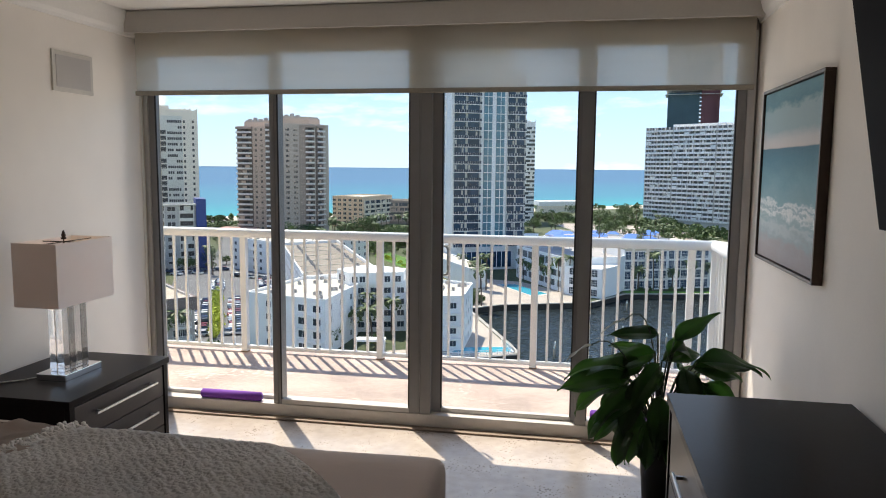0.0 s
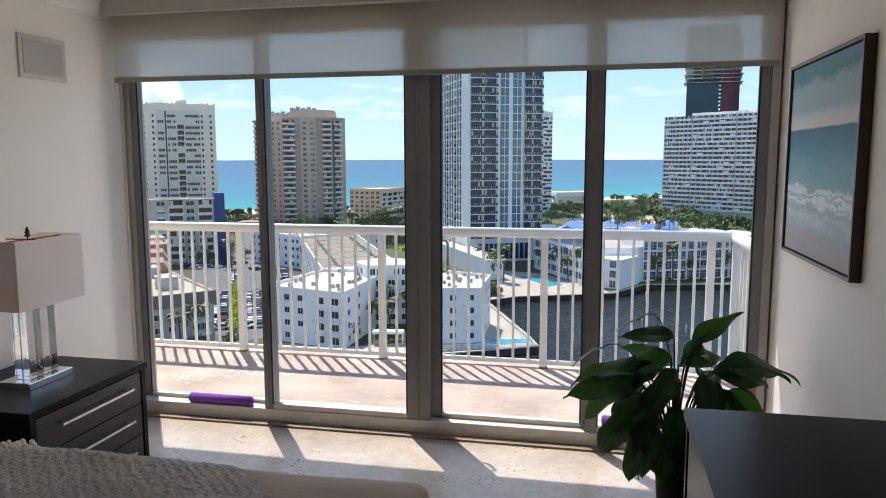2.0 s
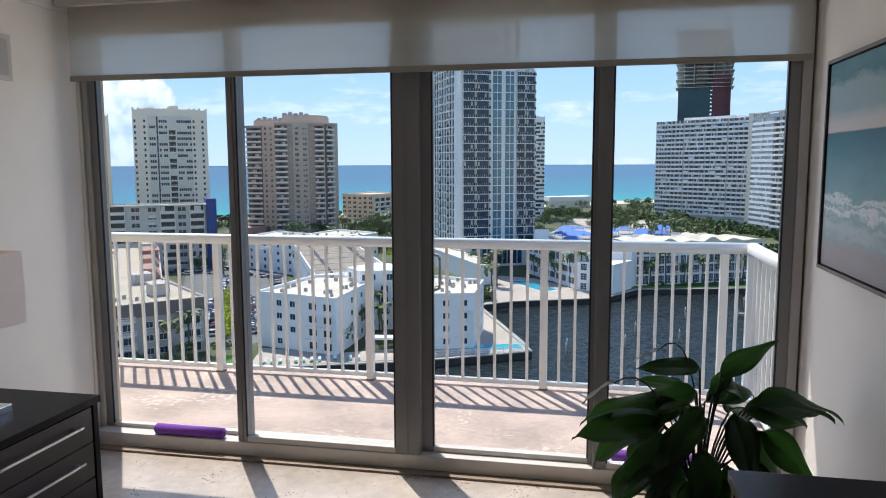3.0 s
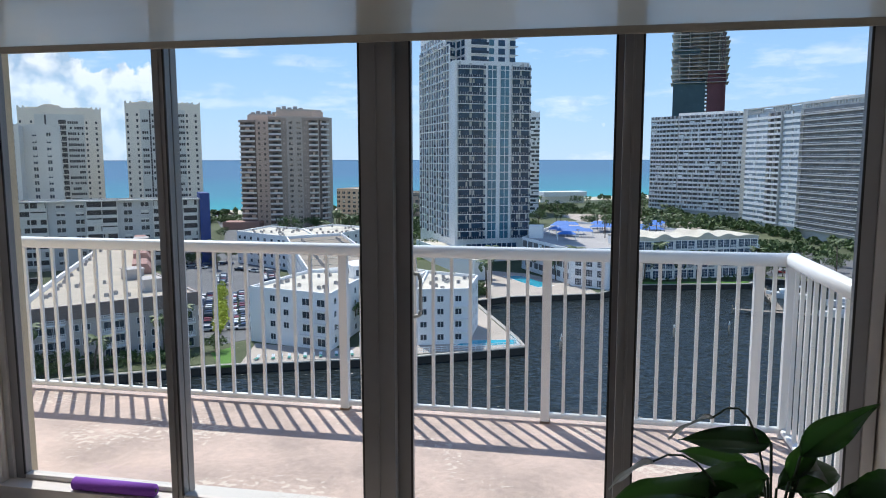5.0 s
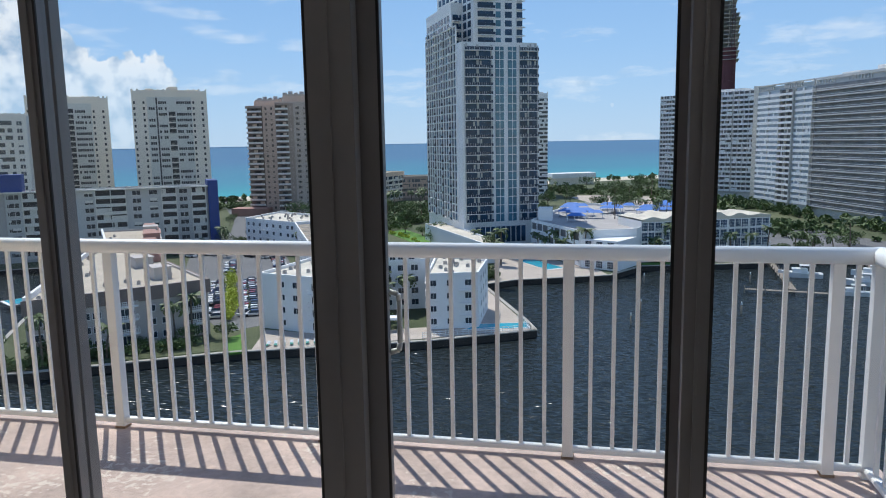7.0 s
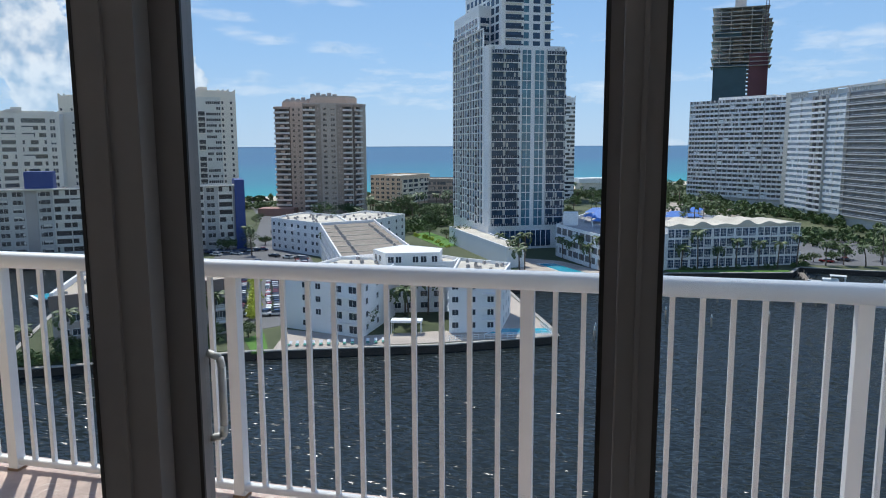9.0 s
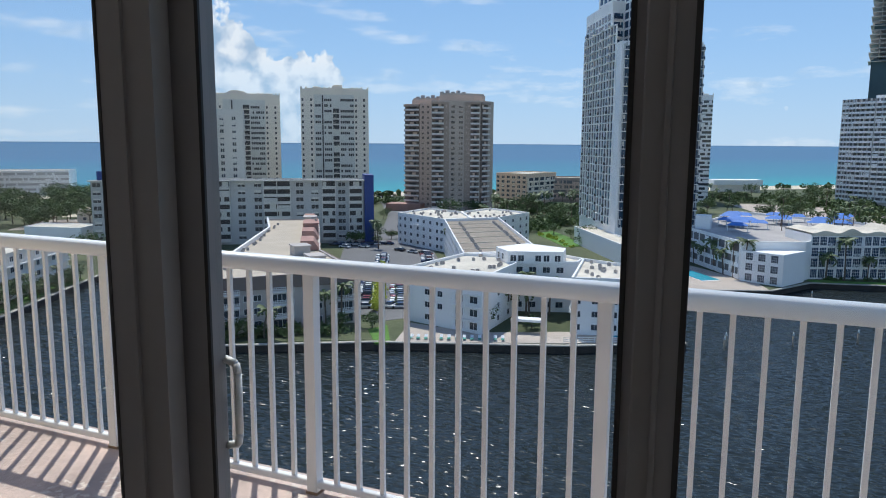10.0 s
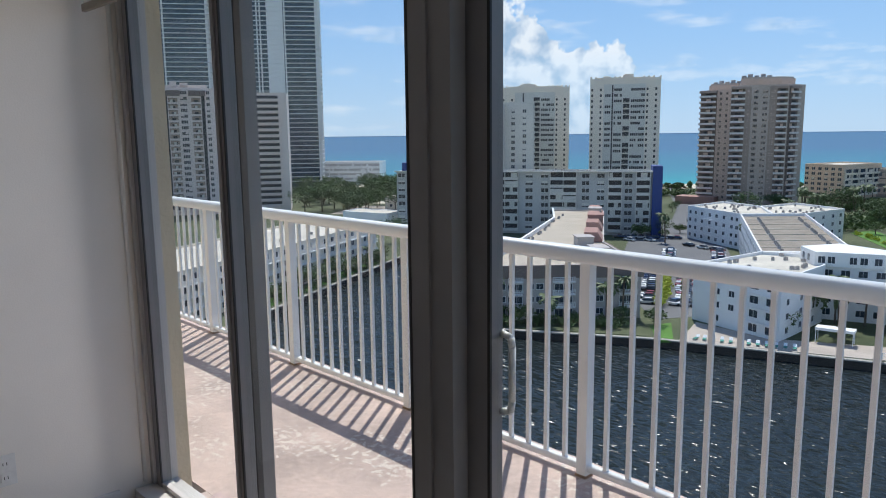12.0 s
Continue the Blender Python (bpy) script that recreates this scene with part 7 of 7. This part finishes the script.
def make_boat(at, yaw, s):
    bt_ = thing("motor_boat", "white moored motor boat with a small cabin", "boat", at, "moored boats")
    bt_.rotation_euler = (0, 0, radians(yaw))
    bt_.scale = (s, s, s)
    bm = bmesh.new()
    secs = ((-4, 1.25, 0.95), (-1, 1.4, 1.0), (2, 1.2, 1.15), (3.6, 0.6, 1.3), (4.4, 0.03, 1.4))
    rows = [[bm.verts.new(p) for p in ((-w, x, h), (-w * 0.75, x, -0.15), (w * 0.75, x, -0.15), (w, x, h))] for x, w, h in secs]
    for a, c in zip(rows, rows[1:]):
        for k in range(3):
            bm.faces.new((a[k], a[k + 1], c[k + 1], c[k]))
        bm.faces.new((a[3], a[0], c[0], c[3]))
    bm.faces.new(rows[0])
    bmesh.ops.recalc_face_normals(bm, faces=bm.faces)
    part("hull", bm, boat_white, bt_, "white hull")
    part("cabin", box(-0.95, 0.95, -1.2, 1.8, 0.95, 1.9, 0.25, 3), boat_white, bt_, "", True)
    part("windscreen", box(-0.9, 0.9, 1.2, 1.86, 1.35, 1.75, 0.08), far_glass, bt_, "dark windscreen")
    part("hardtop", box(-1.0, 1.0, -2.6, 0.4, 2.5, 2.6, 0.03), boat_white, bt_)
    for x, y in ((-0.9, -2.4), (0.9, -2.4), (-0.9, 0.2), (0.9, 0.2)):
        part("strut", box(x - 0.04, x + 0.04, y - 0.04, y + 0.04, 0.95, 2.52), boat_white, bt_)


make_boat((60, 224, WZ), 80, 1.4), make_boat((73, 213, WZ), 75, 1.3), make_boat((66, 199, WZ), 85, 1.1), make_boat((80, 228, WZ), 70, 1.2)
for k, (x0, y0, x1, y1) in enumerate(((56, 243, 52, 200), (84, 244, 80, 205), (40, 200, 60, 196))):
    dk = thing("dock", "narrow grey wooden dock on piles", "dock", group="docks")
    a, c = Vector((x0, y0)), Vector((x1, y1))
    u = (c - a).normalized()
    b = Boxes()
    m = int((c - a).length / 0.5)
    for j in range(m):
        b.add(a, u, Vector((u.y, -u.x)), j * 0.5 + 0.02, j * 0.5 + 0.46, -0.9, 0.9, WZ + 0.9, WZ + 1.0)
    tagged(b.part("deck_boards", wood_pile, dk), kind="stuff")
    for j in range(0, m, 10):
        for sd in (-0.9, 0.9):
            p = a + u * (j * 0.5) + Vector((u.y, -u.x)) * sd
            part("pile", rod((p.x, p.y, WZ - 1), (p.x, p.y, WZ + 1.8), 0.15, n=8), wood_pile, dk)

# ---- far sky: white cloud banks on a dome beyond the sea ----
cloud_mat = bpy.data.materials.new("cloud")
cloud_mat.use_nodes = True
cn, cl = cloud_mat.node_tree.nodes, cloud_mat.node_tree.links
cn.remove(cn["Principled BSDF"])
c_tr, c_em, c_mix = cn.new("ShaderNodeBsdfTransparent"), cn.new("ShaderNodeEmission"), cn.new("ShaderNodeMixShader")
c_em.inputs[0].default_value, c_em.inputs[1].default_value = (0.86, 0.93, 1.0, 1), CLOUD
tc, mp, nz, sep = cn.new("ShaderNodeTexCoord"), cn.new("ShaderNodeMapping"), cn.new("ShaderNodeTexNoise"), cn.new("ShaderNodeSeparateXYZ")
mp.inputs["Scale"].default_value = (0.8, 0.8, 3.6)
nz.inputs["Scale"].default_value, nz.inputs["Detail"].default_value, nz.inputs["Roughness"].default_value = 0.0021, 9, 0.56
ramp = cn.new("ShaderNodeValToRGB")
ramp.color_ramp.elements[0].position, ramp.color_ramp.elements[1].position = 0.56, 0.78
ramp.color_ramp.elements[1].color = (0.85, 0.85, 0.85, 1)
haze = cn.new("ShaderNodeMapRange")
haze.inputs["From Min"].default_value, haze.inputs["From Max"].default_value = 950, 1500
haze.inputs["To Min"].default_value, haze.inputs["To Max"].default_value = 0.92, 0.0
lift, air, tone = cn.new("ShaderNodeMapRange"), cn.new("ShaderNodeValToRGB"), cn.new("ShaderNodeMixRGB")
lift.inputs["From Min"].default_value, lift.inputs["From Max"].default_value = -30, 1600
air.color_ramp.elements[0].color, air.color_ramp.elements[1].color = (0.50, 0.68, 0.90, 1), (0.17, 0.38, 0.78, 1)
mid = air.color_ramp.elements.new(0.35)
mid.color = (0.36, 0.58, 0.90, 1)
body_n, body_r = cn.new("ShaderNodeTexNoise"), cn.new("ShaderNodeValToRGB")
body_n.inputs["Scale"].default_value, body_n.inputs["Detail"].default_value = 0.0085, 5
body_r.color_ramp.elements[0].position, body_r.color_ramp.elements[1].position = 0.35, 0.62
body_r.color_ramp.elements[0].color, body_r.color_ramp.elements[1].color = (0.40, 0.55, 0.75, 1), (0.88, 0.92, 0.99, 1)
cl.new(tc.outputs["Object"], body_n.inputs["Vector"]), cl.new(body_r.outputs[0], tone.inputs[2])
mxm = cn.new("ShaderNodeMath")
mxm.operation = "MAXIMUM"
bank, bank_r, bank_s = cn.new("ShaderNodeVectorMath"), cn.new("ShaderNodeMapRange"), cn.new("ShaderNodeMath")
bank.operation, bank_s.operation = "DISTANCE", "ADD"
bank.inputs[1].default_value = (-2850, 3530, 600)
bank_r.inputs["From Min"].default_value, bank_r.inputs["From Max"].default_value = 250, 1100
bank_r.inputs["To Min"].default_value, bank_r.inputs["To Max"].default_value = 0.03, 0.0
cl.new(tc.outputs["Object"], bank.inputs[0]), cl.new(bank.outputs["Value"], bank_r.inputs[0])
cl.new(tc.outputs["Object"], mp.inputs[0]), cl.new(mp.outputs[0], nz.inputs["Vector"])
cl.new(nz.outputs["Fac"], bank_s.inputs[0]), cl.new(bank_r.outputs[0], bank_s.inputs[1]), cl.new(bank_s.outputs[0], ramp.inputs[0])
cl.new(tc.outputs["Object"], sep.inputs[0]), cl.new(sep.outputs["Z"], haze.inputs[0])
cl.new(sep.outputs["Z"], lift.inputs[0]), cl.new(lift.outputs[0], air.inputs[0]), cl.new(air.outputs[0], tone.inputs[1]), cl.new(tone.outputs[0], c_em.inputs[0])
# the cumulus bank: everything under a line that falls from the left, with billowing edges
def calc(op, a, b=None):
    m = cn.new("ShaderNodeMath")
    m.operation = op
    for k, q in enumerate((a, b)):
        if q is None:
            continue
        if isinstance(q, (int, float)):
            m.inputs[k].default_value = q
        else:
            cl.new(q, m.inputs[k])
    return m.outputs[0]


puff, puff_r, mx2 = cn.new("ShaderNodeTexNoise"), cn.new("ShaderNodeValToRGB"), cn.new("ShaderNodeMath")
puff.inputs["Scale"].default_value, puff.inputs["Detail"].default_value, puff.inputs["Roughness"].default_value = 0.0062, 7, 0.5
cl.new(tc.outputs["Object"], puff.inputs["Vector"])
px_, pz_ = sep.outputs["X"], sep.outputs["Z"]
line = calc("ADD", calc("MULTIPLY", calc("MAXIMUM", calc("SUBTRACT", -2700, px_), 0), 1.05), 530)
deep = calc("DIVIDE", calc("SUBTRACT", line, pz_), 150)
deep = calc("MINIMUM", deep, calc("DIVIDE", calc("SUBTRACT", -2390, px_), 110))
deep = calc("MINIMUM", deep, calc("DIVIDE", calc("ADD", px_, 3280), 120))
deep = calc("MAXIMUM", calc("MINIMUM", deep, 1.0), -1.0)
puff_r.color_ramp.elements[0].position, puff_r.color_ramp.elements[1].position = 0.50, 0.55
cl.new(calc("ADD", puff.outputs["Fac"], calc("MULTIPLY", deep, 0.24)), puff_r.inputs[0])
thin = cn.new("ShaderNodeMapRange")
thin.inputs["From Min"].default_value, thin.inputs["From Max"].default_value = 60, 480
thin.inputs["To Min"].default_value, thin.inputs["To Max"].default_value = 0.35, 1.0
cl.new(pz_, thin.inputs[0])
mx2.operation = "MAXIMUM"
cl.new(ramp.outputs[0], mx2.inputs[0]), cl.new(calc("MULTIPLY", puff_r.outputs[0], thin.outputs[0]), mx2.inputs[1])
cl.new(calc("SUBTRACT", calc("ADD", calc("MULTIPLY", body_n.outputs["Fac"], 1.3), -0.02), calc("MULTIPLY", calc("MAXIMUM", deep, 0.0), 0.12)), body_r.inputs[0])
cl.new(mx2.outputs[0], tone.inputs[0])
cl.new(mx2.outputs[0], mxm.inputs[0]), cl.new(haze.outputs[0], mxm.inputs[1])
cl.new(mxm.outputs[0], c_mix.inputs[0]), cl.new(c_tr.outputs[0], c_mix.inputs[1]), cl.new(c_em.outputs[0], c_mix.inputs[2])
cl.new(c_mix.outputs[0], cn["Material Output"].inputs[0])
bm = bmesh.new()
cols = []
for i in range(61):
    a = radians(-60 + 180 * i / 60)
    cols.append([bm.verts.new((-math.sin(a) * 4600 * math.cos(radians(e)), math.cos(a) * 4600 * math.cos(radians(e)), 4600 * math.sin(radians(e)) - 30)) for e in (0, 2.5, 5, 7.5, 10, 12.5, 15, 17.5, 20)])
for a, c in zip(cols, cols[1:]):
    for k in range(8):
        bm.faces.new((a[k], a[k + 1], c[k + 1], c[k]))
single("backdrop_clouds", bm, cloud_mat, "scattered white clouds in a blue sky", "sky", kind="structure", smooth=True)
